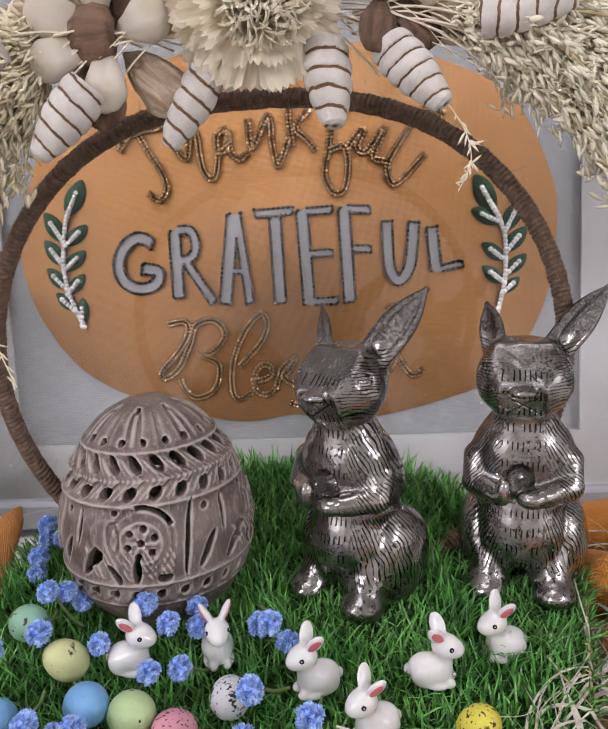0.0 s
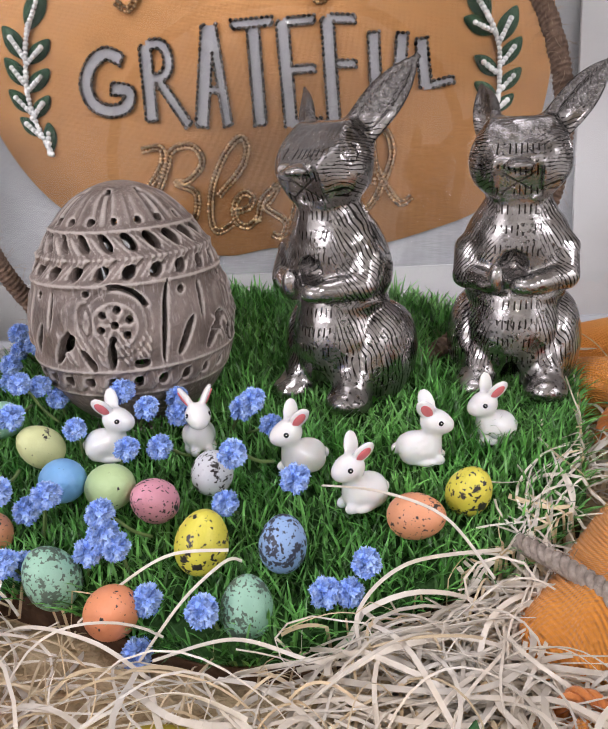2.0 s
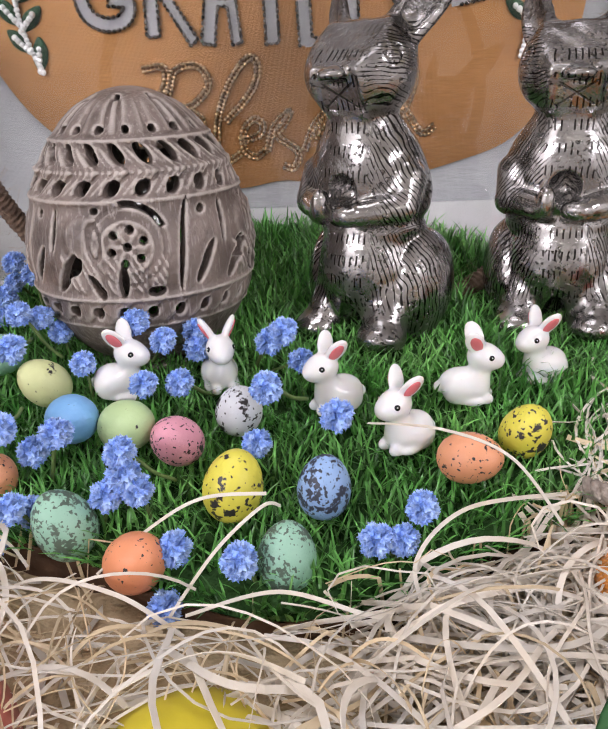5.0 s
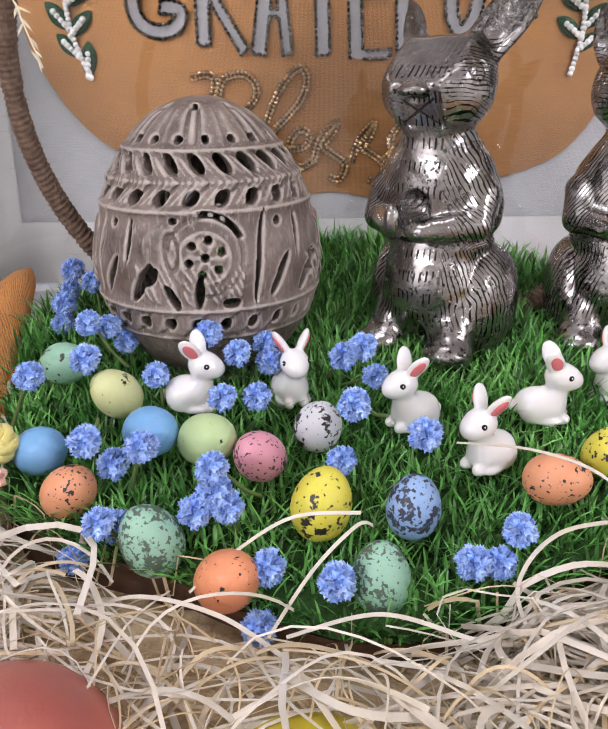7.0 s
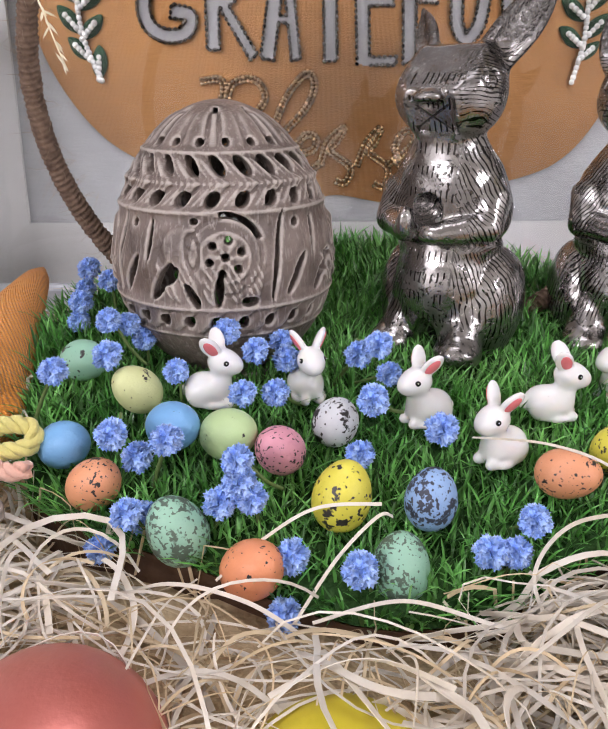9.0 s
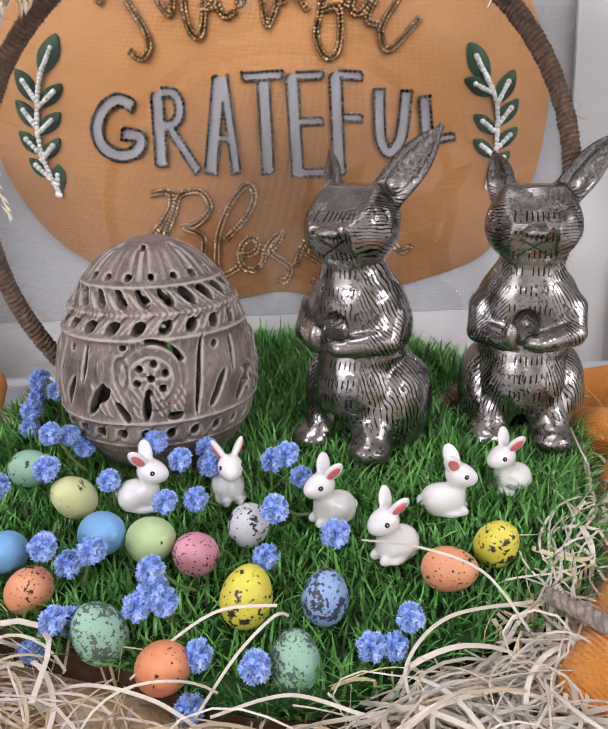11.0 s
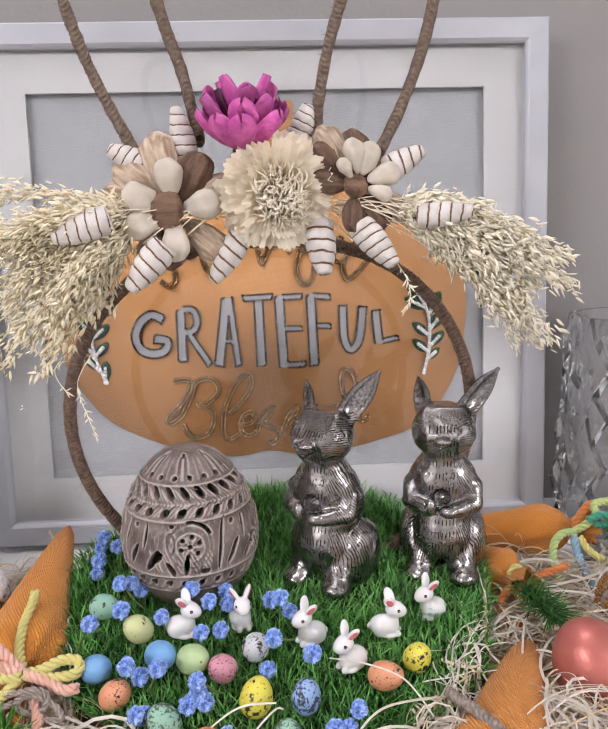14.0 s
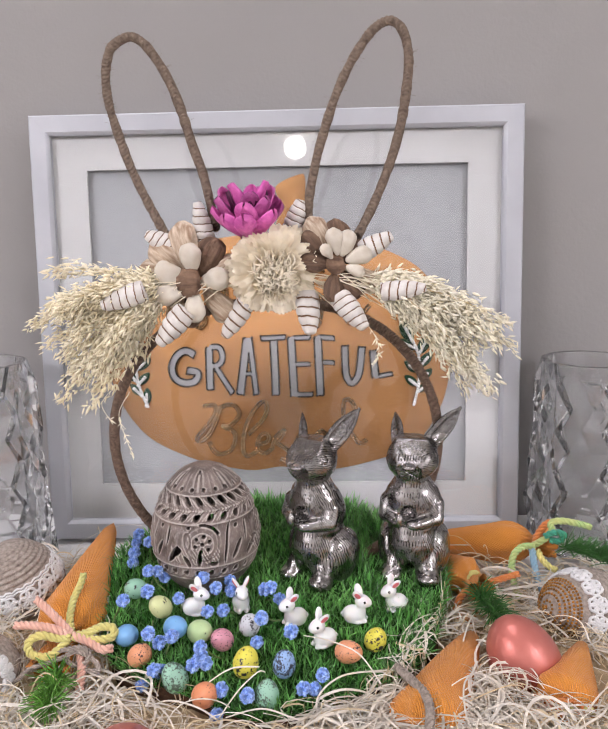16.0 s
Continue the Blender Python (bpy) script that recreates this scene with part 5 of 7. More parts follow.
def flower(x, y, z, k=1.0, tilt=(0, 0)):
    ob = thing("blue_flower", pose(x, y, z, 38 + tilt[0] + rf.uniform(-14, 14), tilt[1] + rf.uniform(-18, 18), 0) @ Matrix.Scale(k * rf.uniform(0.93, 1.08), 4), "bright blue artificial flower with a ruffled head among the grass", "flower", "blue flowers")
    part("bloom", BLOOMS[rf.randrange(4)], BLUE, ob)
    st = part("stem", FLOWERSTEM, STEM, ob)
    st.matrix_basis = pose(0, 0, 0, -30 - tilt[0], 0, rf.uniform(0, 360))


for row in (((-0.1015, 0.1800, 0.0412), (-0.0878, 0.1870, 0.0435), (-0.0912, 0.2050, 0.0480), (-0.0866, 0.2100, 0.0452), (-0.0825, 0.2139, 0.0392), (-0.0687, 0.1895, 0.0372), (-0.0542, 0.1990, 0.0463), (-0.0453, 0.1933, 0.0422), (-0.0379, 0.2058, 0.0408)),
            ((-0.0361, 0.1983, 0.0376), (-0.0482, 0.1759, 0.0360), (-0.0390, 0.1801, 0.0342), (-0.0142, 0.1956, 0.0399), (-0.0094, 0.1862, 0.0464), (-0.0049, 0.1938, 0.0342), (-0.0133, 0.1612, 0.0403), (-0.0164, 0.1597, 0.0252), (0.0043, 0.1578, 0.0335)),
            ((-0.0800, 0.1546, 0.0343), (-0.0756, 0.1613, 0.0241), (-0.0661, 0.1546, 0.0325), (-0.0473, 0.1434, 0.0327), (-0.0520, 0.1431, 0.0214), (-0.0441, 0.1426, 0.0229), (-0.0471, 0.1429, 0.0270), (-0.0190, 0.1260, 0.0141), (-0.0344, 0.1316, 0.0138)),
            ((-0.0364, 0.1243, 0.0030), (0.0119, 0.1313, 0.0147), (0.0184, 0.1322, 0.0138), (0.0229, 0.1352, 0.0205), (-0.0742, 0.1396, 0.0207), (-0.0719, 0.1456, 0.0157), (-0.0825, 0.1427, 0.0084), (-0.1080, 0.2478, 0.0541), (-0.1118, 0.2541, 0.0448)),
            ((-0.1098, 0.2400, 0.0438), (-0.1111, 0.2391, 0.0367), (-0.0993, 0.2414, 0.0512))):
    for p in row:
        flower(*p)


# ---- decoration of the wreath ----
def woody(name, c1, c2, scale=260.0, rough=0.75):
    """Streaky wood whose grain runs along the petal's own length."""
    m = material(name, c1, c2, scale, rough, bump=0.0010, bscale=420, var=0.15, contrast=1.7)
    N, L = m.node_tree.nodes, m.node_tree.links
    turn = N.new("ShaderNodeMapping")
    turn.inputs["Scale"].default_value = (0.10, 1.0, 1.0)
    for n in [k for k in N if k.bl_idname == "ShaderNodeTexNoise"][:1]:
        src = n.inputs["Vector"].links[0].from_socket
        L.new(src, turn.inputs["Vector"])
        L.new(turn.outputs["Vector"], n.inputs["Vector"])
    return m


IVORY = material("ivory_seed", (0.66, 0.61, 0.52), (0.55, 0.48, 0.38), 110, 0.5, bump=0.0002, bscale=500, under=0.05)
TAN = woody("tan_husk", (0.33, 0.215, 0.135), (0.70, 0.58, 0.44), 420)
BROWN = woody("brown_husk", (0.24, 0.145, 0.09), (0.10, 0.055, 0.033))
CREAM = thin(material("cream_shaving", (0.95, 0.875, 0.72), (0.92, 0.82, 0.64), 130, 0.75, var=0.05, by="island"), 0.14)
MAGENTA = material("magenta_wood", (0.68, 0.15, 0.44), (0.44, 0.055, 0.27), 170, 0.45, bump=0.0008, bscale=420, var=0.35, contrast=1.2)
PLUM = material("plum_wood", (0.10, 0.012, 0.06), (0.06, 0.008, 0.035), 160, 0.6)
PAMPAS = thin(material("pampas_floret", (0.98, 0.90, 0.68), (0.98, 0.93, 0.78), 90, 0.7, var=0.06, by="island"), 0.06)
GOLDPAMPAS = thin(material("golden_pampas_floret", (0.98, 0.86, 0.60), (0.98, 0.91, 0.71), 60, 0.7, var=0.08, by="island"), 0.06)
PAMPASSTEM = material("pampas_stem", (0.72, 0.60, 0.38), (0.62, 0.50, 0.30), 200, 0.8)


PODWHITE = material("pale_pod", (0.78, 0.75, 0.71), (0.58, 0.53, 0.48), 120, 0.6, bump=0.0003, bscale=700)
PODBROWN = material("brown_pod_ridge", (0.24, 0.13, 0.065), (0.14, 0.07, 0.035), 200, 0.7, bump=0.0003, bscale=900)


def pod_mesh(seed):
    """A tapering coiled seed pod with brown seams and a small hole in its tip."""
    rnd = random.Random(seed)
    n, rows, ln = 48, 120, 0.028
    pitch, wide = 0.0050 + 0.0005 * seed, 0.13 + 0.025 * seed
    prof = [(0.0072 * (0.92 + 0.24 * math.sin(math.pi * min(t * 0.95 + 0.12, 1.0)) - 0.40 * t ** 2.2) * min(1.0, ((1.05 - t) / 0.09) ** 0.5), ln * t) for t in (i / rows for i in range(rows + 1))]
    v, f, m = [], [], []

    def seam(z, a):
        return (z / pitch + a / (2 * math.pi) + 0.09 * noise.noise((2 * math.cos(a), 2 * math.sin(a), z * 160 + seed * 9))) % 1.0
    for r, z in prof:
        for j in range(n):
            a = 2 * math.pi * j / n
            s = seam(z, a)
            bulge = 0.075 * math.sin(math.pi * (s - wide) / (1 - wide)) ** 0.6 * (0.75 + 0.5 * (s - wide)) if s > wide else -0.06 * math.sin(math.pi * s / wide)
            q = r * (1 + bulge)
            v.append((q * math.cos(a), q * math.sin(a), z))
    g = Geo()
    for i in range(rows):
        for j in range(n):
            f.append((i * n + j, i * n + (j + 1) % n, (i + 1) * n + (j + 1) % n, (i + 1) * n + j))
            m.append(1 if seam((prof[i][1] + prof[i + 1][1]) / 2, 2 * math.pi * (j + 0.5) / n) < wide else 0)
    b = len(v)
    for r, z in ((0.0011, ln * 0.995), (0.0009, ln * 0.93)):
        v += [(r * math.cos(2 * math.pi * j / n), r * math.sin(2 * math.pi * j / n), z) for j in range(n)]
    for i, c in ((rows * n, b), (b, b + n)):
        f += [(i + j, i + (j + 1) % n, c + (j + 1) % n, c + j) for j in range(n)]
        m += [0 if i != b else 1] * n
    f += [tuple(range(n))[::-1], tuple(b + n + j for j in range(n))]
    m += [0, 1]
    g.add((v, f))
    g.m = m
    return g


PODS = [data_of("seed_pod", pod_mesh(i), [PODWHITE, PODBROWN]) for i in range(3)]


def along(base, tip, twist=0.0):
    """A pose at base whose z points at tip."""
    d = Vector(tip) - Vector(base)
    return Matrix.Translation(base) @ d.to_track_quat("Z", "Y").to_matrix().to_4x4() @ Matrix.Rotation(twist, 4, "Z"), d.length


for i, (a, b, w) in enumerate((((-0.082, 0.206, 0.232), (-0.108, 0.203, 0.223), 0.82), ((-0.058, 0.212, 0.219), (-0.076, 0.209, 0.198), 0.88), ((-0.022, 0.222, 0.222), (-0.037, 0.222, 0.200), 0.78), ((-0.047, 0.232, 0.258), (-0.0515, 0.230, 0.284), 0.72),
                               ((-0.066, 0.232, 0.255), (-0.085, 0.230, 0.265), 0.78), ((0.0155, 0.219, 0.228), (0.018, 0.212, 0.2025), 0.90), ((0.035, 0.214, 0.226), (0.0515, 0.207, 0.2065), 0.84), ((0.061, 0.203, 0.2290), (0.0865, 0.197, 0.2315), 0.70),
                               ((0.048, 0.230, 0.250), (0.0695, 0.229, 0.2615), 0.80), ((0.006, 0.232, 0.262), (0.0130, 0.231, 0.284), 0.76))):
    m, ln = along(a, b, i * 1.3)
    ob = part("seed_pod", PODS[i % 3], PODWHITE, wreath, "cream coiled seed pod with brown seams")
    ob.matrix_basis = m @ Matrix.Diagonal((w, w, ln / 0.028, 1))


def husk(ln, w, d, seed, fold=0.25, ribs=0.0):
    """A plump wooden petal along x with a crease, blunt at its end."""
    rnd = random.Random(seed)
    v, f = ball(0.5, 0.5, 0.5, 44 if ribs else 20, 12)
    v = v[:, [2, 0, 1]]
    v[:, 1:] *= (1 + ribs * np.cos(11 * np.arctan2(v[:, 2], v[:, 1]) + 3 * v[:, 0]))[:, None]
    v[:, 0] = 0.5 + 0.5 * np.sign(v[:, 0]) * np.abs(2 * v[:, 0]) ** 0.8
    taper = 0.45 + 1.05 * np.clip(v[:, 0], 0, 1) ** 0.8 - 0.35 * np.clip(v[:, 0] - 0.6, 0, 1)
    v[:, 1] *= taper * w
    v[:, 2] *= taper * d * (1 - fold * np.exp(-(v[:, 1] / (0.12 * w)) ** 2))
    v[:, 2] += 0.18 * d * np.sin(v[:, 0] * 3)
    v[:, 0] *= ln
    v += np.array([[0.0011 * noise.noise((x * 190 + seed, y * 190, z * 190 + 7 * c)) for c in range(3)] for x, y, z in v])
    return v, f


def facing(x, y, z, ax=0.0, az=0.0):
    """A pose whose z looks out at the room (-y), tipped up by ax and turned by az degrees."""
    return Matrix.Translation((x, y, z)) @ Euler((radians(90 - ax), 0, radians(az))).to_matrix().to_4x4()


def wood_flower(place, white, brown, tan, core, name):
    ob = part(name, moved(husk(0.016 if core else 0.009, 0.0165 if core else 0.0120, 0.0150 if core else 0.0110, 3, 0.10, 0.03), place @ pose(0, 0, -0.006, 0, -90, 0)), BROWN, wreath, "brown wooden flower with ivory seed petals")
    k = 0
    for group, mat, r0, ln, w, d, lift in ((tan, TAN, 0.006, 0.0245, 0.0125, 0.0075, -3), (brown, BROWN, 0.004, 0.0245, 0.0140, 0.0055, 4), (white, IVORY, 0.0045, 0.0208, 0.0124, 0.0086, 17)):
        for a in group:
            k += 1
            s = 1.0
            if isinstance(a, tuple):
                a, s = a
            m = place @ pose(0, 0, -0.003 if mat is not IVORY else 0.0015, 0, 0, a) @ Matrix.Translation((r0, 0, 0)) @ pose(0, 0, 0, 0, -lift, 0) @ Matrix.Scale(s, 4)
            leaf = part("petal", husk(ln, w, d, k * 7 + len(name), 0.25, 0.0 if mat is IVORY else 0.05), mat, ob, {"ivory_seed": "plump ivory petal", "tan_husk": "streaky tan petal", "brown_husk": "brown petal"}[mat.name])
            leaf.matrix_basis = m
    return ob


wood_flower(facing(-0.0545, 0.2225, 0.2345, 5, -6), (92, 158, 204, 276, 8), ((60, 1.12), 262), ((104, 1.35), (138, 1.3), (22, 1.15), (318, 1.15), (170, 1.35), (236, 1.0)), True, "wooden_flower")
wood_flower(facing(0.0355, 0.218, 0.2450, 22, 24), ((98, 0.84), (64, 0.82), (12, 0.84), (-34, 0.6), (138, 0.55)), ((132, 1.0), (26, 0.9), (172, 0.85), (300, 0.85), (252, 0.85), (80, 1.05)), ((112, 1.15), (330, 1.0)), False, "wooden_flower")


def mum():
    """A cream shaving flower: fans with pinked ends in tiers round a nest of thin curls."""
    g = Geo()
    rnd = random.Random(9)
    g.add(moved(ball(0.0165, 0.0165, 0.0085, 20, 10), Matrix.Translation((0, 0, 0.0015))))
    for tier, (tilt, n, ln, w) in enumerate(((-14, 9, 0.0285, 0.0200), (0, 11, 0.0280, 0.0170), (13, 13, 0.0270, 0.0140), (26, 14, 0.0250, 0.0115), (39, 14, 0.0225, 0.0090), (51, 13, 0.0195, 0.0072), (62, 12, 0.0170, 0.0056))):
        for i in range(n):
            a = 360 * (i + 0.5 * (tier % 2)) / n + rnd.uniform(-9, 9)
            k, c = 7, 13
            lng = ln * rnd.uniform(0.84, 1.08)
            v, f = [], []
            curl, ph, ruf = rnd.uniform(-0.1, 0.35), rnd.uniform(0, 6), rnd.uniform(0.7, 1.3) * w * 0.085
            for s in range(k):
                t = s / (k - 1)
                ww = w * (0.22 + 0.78 * t ** 0.8) / 2
                for j in range(c):
                    q = 2 * j / (c - 1) - 1
                    z = ruf * math.sin(4.6 * q + ph) * t ** 1.5 + curl * 0.007 * t * t + 0.0007 * math.sin(6 * q + 2 * ph) * t ** 2
                    tooth = (0.0011 if j % 2 else -0.0006) * rnd.uniform(0.6, 1.3) if s == k - 1 else 0
                    v.append((lng * t * (1 - 0.10 * q * q) + tooth, q * ww, z))
            for s in range(k - 1):
                for j in range(c - 1):
                    o = s * c + j
                    f.append((o, o + 1, o + c + 1, o + c))
            m = pose(0, 0, 0, 0, 0, a) @ pose(0, 0, 0, rnd.uniform(-20, 20), -tilt + rnd.uniform(-10, 10), 0) @ Matrix.Translation((0.001, 0, 0))
            g.add(moved((v, f), m))
    for _ in range(150):
        r0, a0 = 0.0105 * rnd.random() ** 0.7, rnd.uniform(0, 6.283)
        x, y = r0 * math.cos(a0), r0 * math.sin(a0)
        top = 0.0190 * max(1 - (r0 / 0.0235) ** 2, 0) ** 0.5
        d = a0 + rnd.gauss(0.5, 0.8)
        p = [(x + u * 0.0075 * math.cos(d + bend * u), y + u * 0.0075 * math.sin(d + bend * u), top - 0.006 * (2 * u - 0.9) ** 2 + 0.001 * math.sin(9 * u + a0)) for bend in (rnd.uniform(-1.6, 1.6),) for u in (0, 0.25, 0.5, 0.75, 1.0)]
        g.add(tube(spline(p, 3), rnd.uniform(0.0004, 0.0008), 4, flat=0.4, twist=1.0))
    return g


MUM = mum()
part("shaving_flower", moved((np.concatenate(MUM.v), MUM.f), facing(-0.0048, 0.216, 0.2430, -15, 9)), CREAM, wreath, "cream wood-shaving flower with ruffled petals", smooth=False)


def lotus_petal(ln, w, curl):
    """A pointed cupped petal along x, of some thickness, bending upward."""
    v, f = [], []
    n, c = 14, 8
    for side in (0, 1):
        for i in range(n + 1):
            t = i / n
            ww = w * (math.sin(math.pi * (0.10 + 0.60 * t)) ** 0.7) * 0.5 * (1 - 0.985 * t ** 5) ** 0.5
            for j in range(c + 1):
                q = 2 * j / c - 1
                z = curl * ln * t * t + 0.40 * w * q * q * (1 - 0.45 * t) + 0.0006 * math.sin(7 * q + 6 * t + 900 * w) * t
                v.append((ln * t * (1 - 0.12 * t), q * ww, z - side * 0.0011))
    m = (n + 1) * (c + 1)
    for i in range(n):
        for j in range(c):
            a = i * (c + 1) + j
            f += [(a, a + 1, a + c + 2, a + c + 1), (m + a, m + a + c + 1, m + a + c + 2, m + a + 1)]
    for i in range(n):
        for j, flip in ((0, False), (c, True)):
            a, b = i * (c + 1) + j, (i + 1) * (c + 1) + j
            q = (a, b, m + b, m + a)
            f.append(q[::-1] if flip else q)
    return v, f


def lotus():
    at = Matrix.Translation((-0.0185, 0.222, 0.2620)) @ Euler((radians(16), 0, 0)).to_matrix().to_4x4()
    ob = part("lotus_flower", moved(ball(0.006, 0.006, 0.006), at), PLUM, wreath, "magenta painted wooden lotus flower")
    rnd = random.Random(6)
    for n, tilt, ln, w, mat, off, curl in ((8, 24, 0.029, 0.0150, MAGENTA, 8, 0.30), (6, 46, 0.034, 0.0150, MAGENTA, 25, 0.12), (5, 68, 0.036, 0.0130, MAGENTA, 5, -0.02), (3, 58, 0.030, 0.0140, PLUM, 40, 0.1)):
        for i in range(n):
            m = at @ pose(0, 0, 0, 0, 0, off + 360 * i / n + rnd.uniform(-9, 9)) @ pose(0, 0, 0, rnd.uniform(-12, 12), -tilt + rnd.uniform(-6, 6), 0) @ Matrix.Translation((0.003, 0, 0))
            part("petal", moved(lotus_petal(ln * rnd.uniform(0.92, 1.06), w, curl), m), mat, ob)


lotus()
FLORET = ([(0, 0, 0)] + [(u, r * math.cos(a), r * math.sin(a)) for u, r in ((0.25, 0.085), (0.60, 0.088)) for a in (0.0, 1.5708, 3.1416, 4.7124)] + [(1, 0, 0)],
          [(0, 1 + (j + 1) % 4, 1 + j) for j in range(4)] + [(1 + j, 1 + (j + 1) % 4, 5 + (j + 1) % 4, 5 + j) for j in range(4)] + [(5 + j, 5 + (j + 1) % 4, 9) for j in range(4)])


def plume(root, tips, seed, count, mat):
    """A drooping spray: stems fanning out, thick with pointed florets."""
    rnd = random.Random(seed)
    stems, flo = Geo(), Geo()
    fv = np.array(FLORET[0])
    for s in range(count):
        a = rnd.random() * (len(tips) - 1)
        i = int(a)
        t = np.array(tips[i]) * (1 - a + i) + np.array(tips[min(i + 1, len(tips) - 1)]) * (a - i)
        far = rnd.uniform(0.42, 0.93)
        end = np.array(root) + (t - np.array(root)) * far + np.array([rnd.gauss(0, 0.005), rnd.gauss(0, 0.009), rnd.gauss(0, 0.006)])
        mid = np.array(root) * 0.5 + end * 0.5 + np.array((0, rnd.gauss(-0.003, 0.006), 0.001 + rnd.uniform(0, 0.004)))
        c = spline([root, mid, end], 14)
        c[:, 2] -= 0.006 * np.linspace(0, 1, len(c)) ** 3
        stems.add(tube(c, np.linspace(0.0007, 0.0003, len(c)), 4))
        for _ in range(180):
            u = 0.18 + 0.82 * rnd.random() ** 0.9
            j = min(int(u * (len(c) - 1)), len(c) - 2)
            p = c[j] + (c[j + 1] - c[j]) * rnd.random()
            d = c[j + 1] - c[j]
            d = d / np.linalg.norm(d) + np.array([rnd.gauss(0, 0.42), rnd.gauss(0, 0.42), rnd.gauss(0.03, 0.42)])
            ln = rnd.uniform(0.0036, 0.0066)
            q = p + np.array([rnd.gauss(0, 0.0026) for _ in range(3)])
            m = Matrix.Translation(q) @ Vector(d).to_track_quat("X", "Z").to_matrix().to_4x4() @ Matrix.Rotation(rnd.uniform(0, 6), 4, "X")
            flo.add(moved((fv * ln * np.array((1, rnd.uniform(1.1, 1.9), rnd.uniform(0.8, 1.2))), FLORET[1]), m))
    ob = tagged(part("pampas_plume", flo, mat, wreath, "feathery cream pampas plume"), kind="stuff")
    tagged(part("stem_spray", stems, PAMPASSTEM, ob), kind="stuff")


plume((-0.072, 0.224, 0.232), [(-0.105, 0.218, 0.240), (-0.135, 0.215, 0.233), (-0.160, 0.214, 0.226), (-0.160, 0.214, 0.206), (-0.150, 0.214, 0.190), (-0.143, 0.212, 0.172), (-0.136, 0.212, 0.158), (-0.118, 0.216, 0.172)], 31, 46, GOLDPAMPAS)
plume((0.055, 0.222, 0.234), [(0.092, 0.214, 0.224), (0.116, 0.212, 0.220), (0.138, 0.210, 0.212), (0.146, 0.210, 0.196), (0.146, 0.210, 0.172), (0.140, 0.212, 0.160), (0.118, 0.212, 0.196), (0.094, 0.213, 0.212)], 32, 50, PAMPAS)


def dangling(points, seed, n):
    rnd = random.Random(seed)
    c = spline(points, 12)
    g = Geo().add(tube(c, 0.00025, 4))
    for _ in range(n):
        j = rnd.randrange(4, len(c) - 1)
        d = c[j + 1] - c[j] if j + 1 < len(c) else c[j] - c[j - 1]
        d = d / np.linalg.norm(d) + np.array([rnd.gauss(0, 0.7) for _ in range(3)])
        m = Matrix.Translation(c[j]) @ Vector(d).to_track_quat("X", "Z").to_matrix().to_4x4()
        g.add(moved((np.array(FLORET[0]) * rnd.uniform(0.003, 0.005), FLORET[1]), m))
    part("stray_spray", g, PAMPAS, wreath, "thin stray spray of florets", smooth=False)


dangling([(0.050, 0.214, 0.212), (0.058, 0.213, 0.200), (0.060, 0.212, 0.190), (0.056, 0.212, 0.181)], 3, 26)
dangling([(-0.100, 0.222, 0.165), (-0.108, 0.222, 0.150), (-0.104, 0.222, 0.132), (-0.100, 0.222, 0.120)], 4, 22)
dangling([(-0.108, 0.222, 0.170), (-0.118, 0.220, 0.158), (-0.113, 0.220, 0.146)], 5, 16)


def chaff():
    """Pale split stems tucked behind the flowers."""
    g = Geo()
    rnd = random.Random(4)
    for _ in range(46):
        x = rnd.choice((rnd.uniform(0.012, 0.058), rnd.uniform(-0.085, -0.03)))
        s = 1 if x > 0 else -1
        p0 = (x - s * 0.014, 0.222 + rnd.uniform(-0.004, 0.006), 0.234 + rnd.uniform(-0.006, 0.010))
        p2 = (x + s * rnd.uniform(0.010, 0.026), 0.216 + rnd.uniform(-0.004, 0.006), 0.222 + rnd.uniform(-0.008, 0.014))
        g.add(tube(spline([p0, ((p0[0] + p2[0]) / 2, 0.216, (p0[2] + p2[2]) / 2 + 0.003), p2], 5), rnd.uniform(0.0006, 0.0014), 4, flat=0.3))
    return g


tagged(part("split_stem", chaff(), CREAM, wreath, "pale split stems under the flowers", smooth=False), kind="stuff")

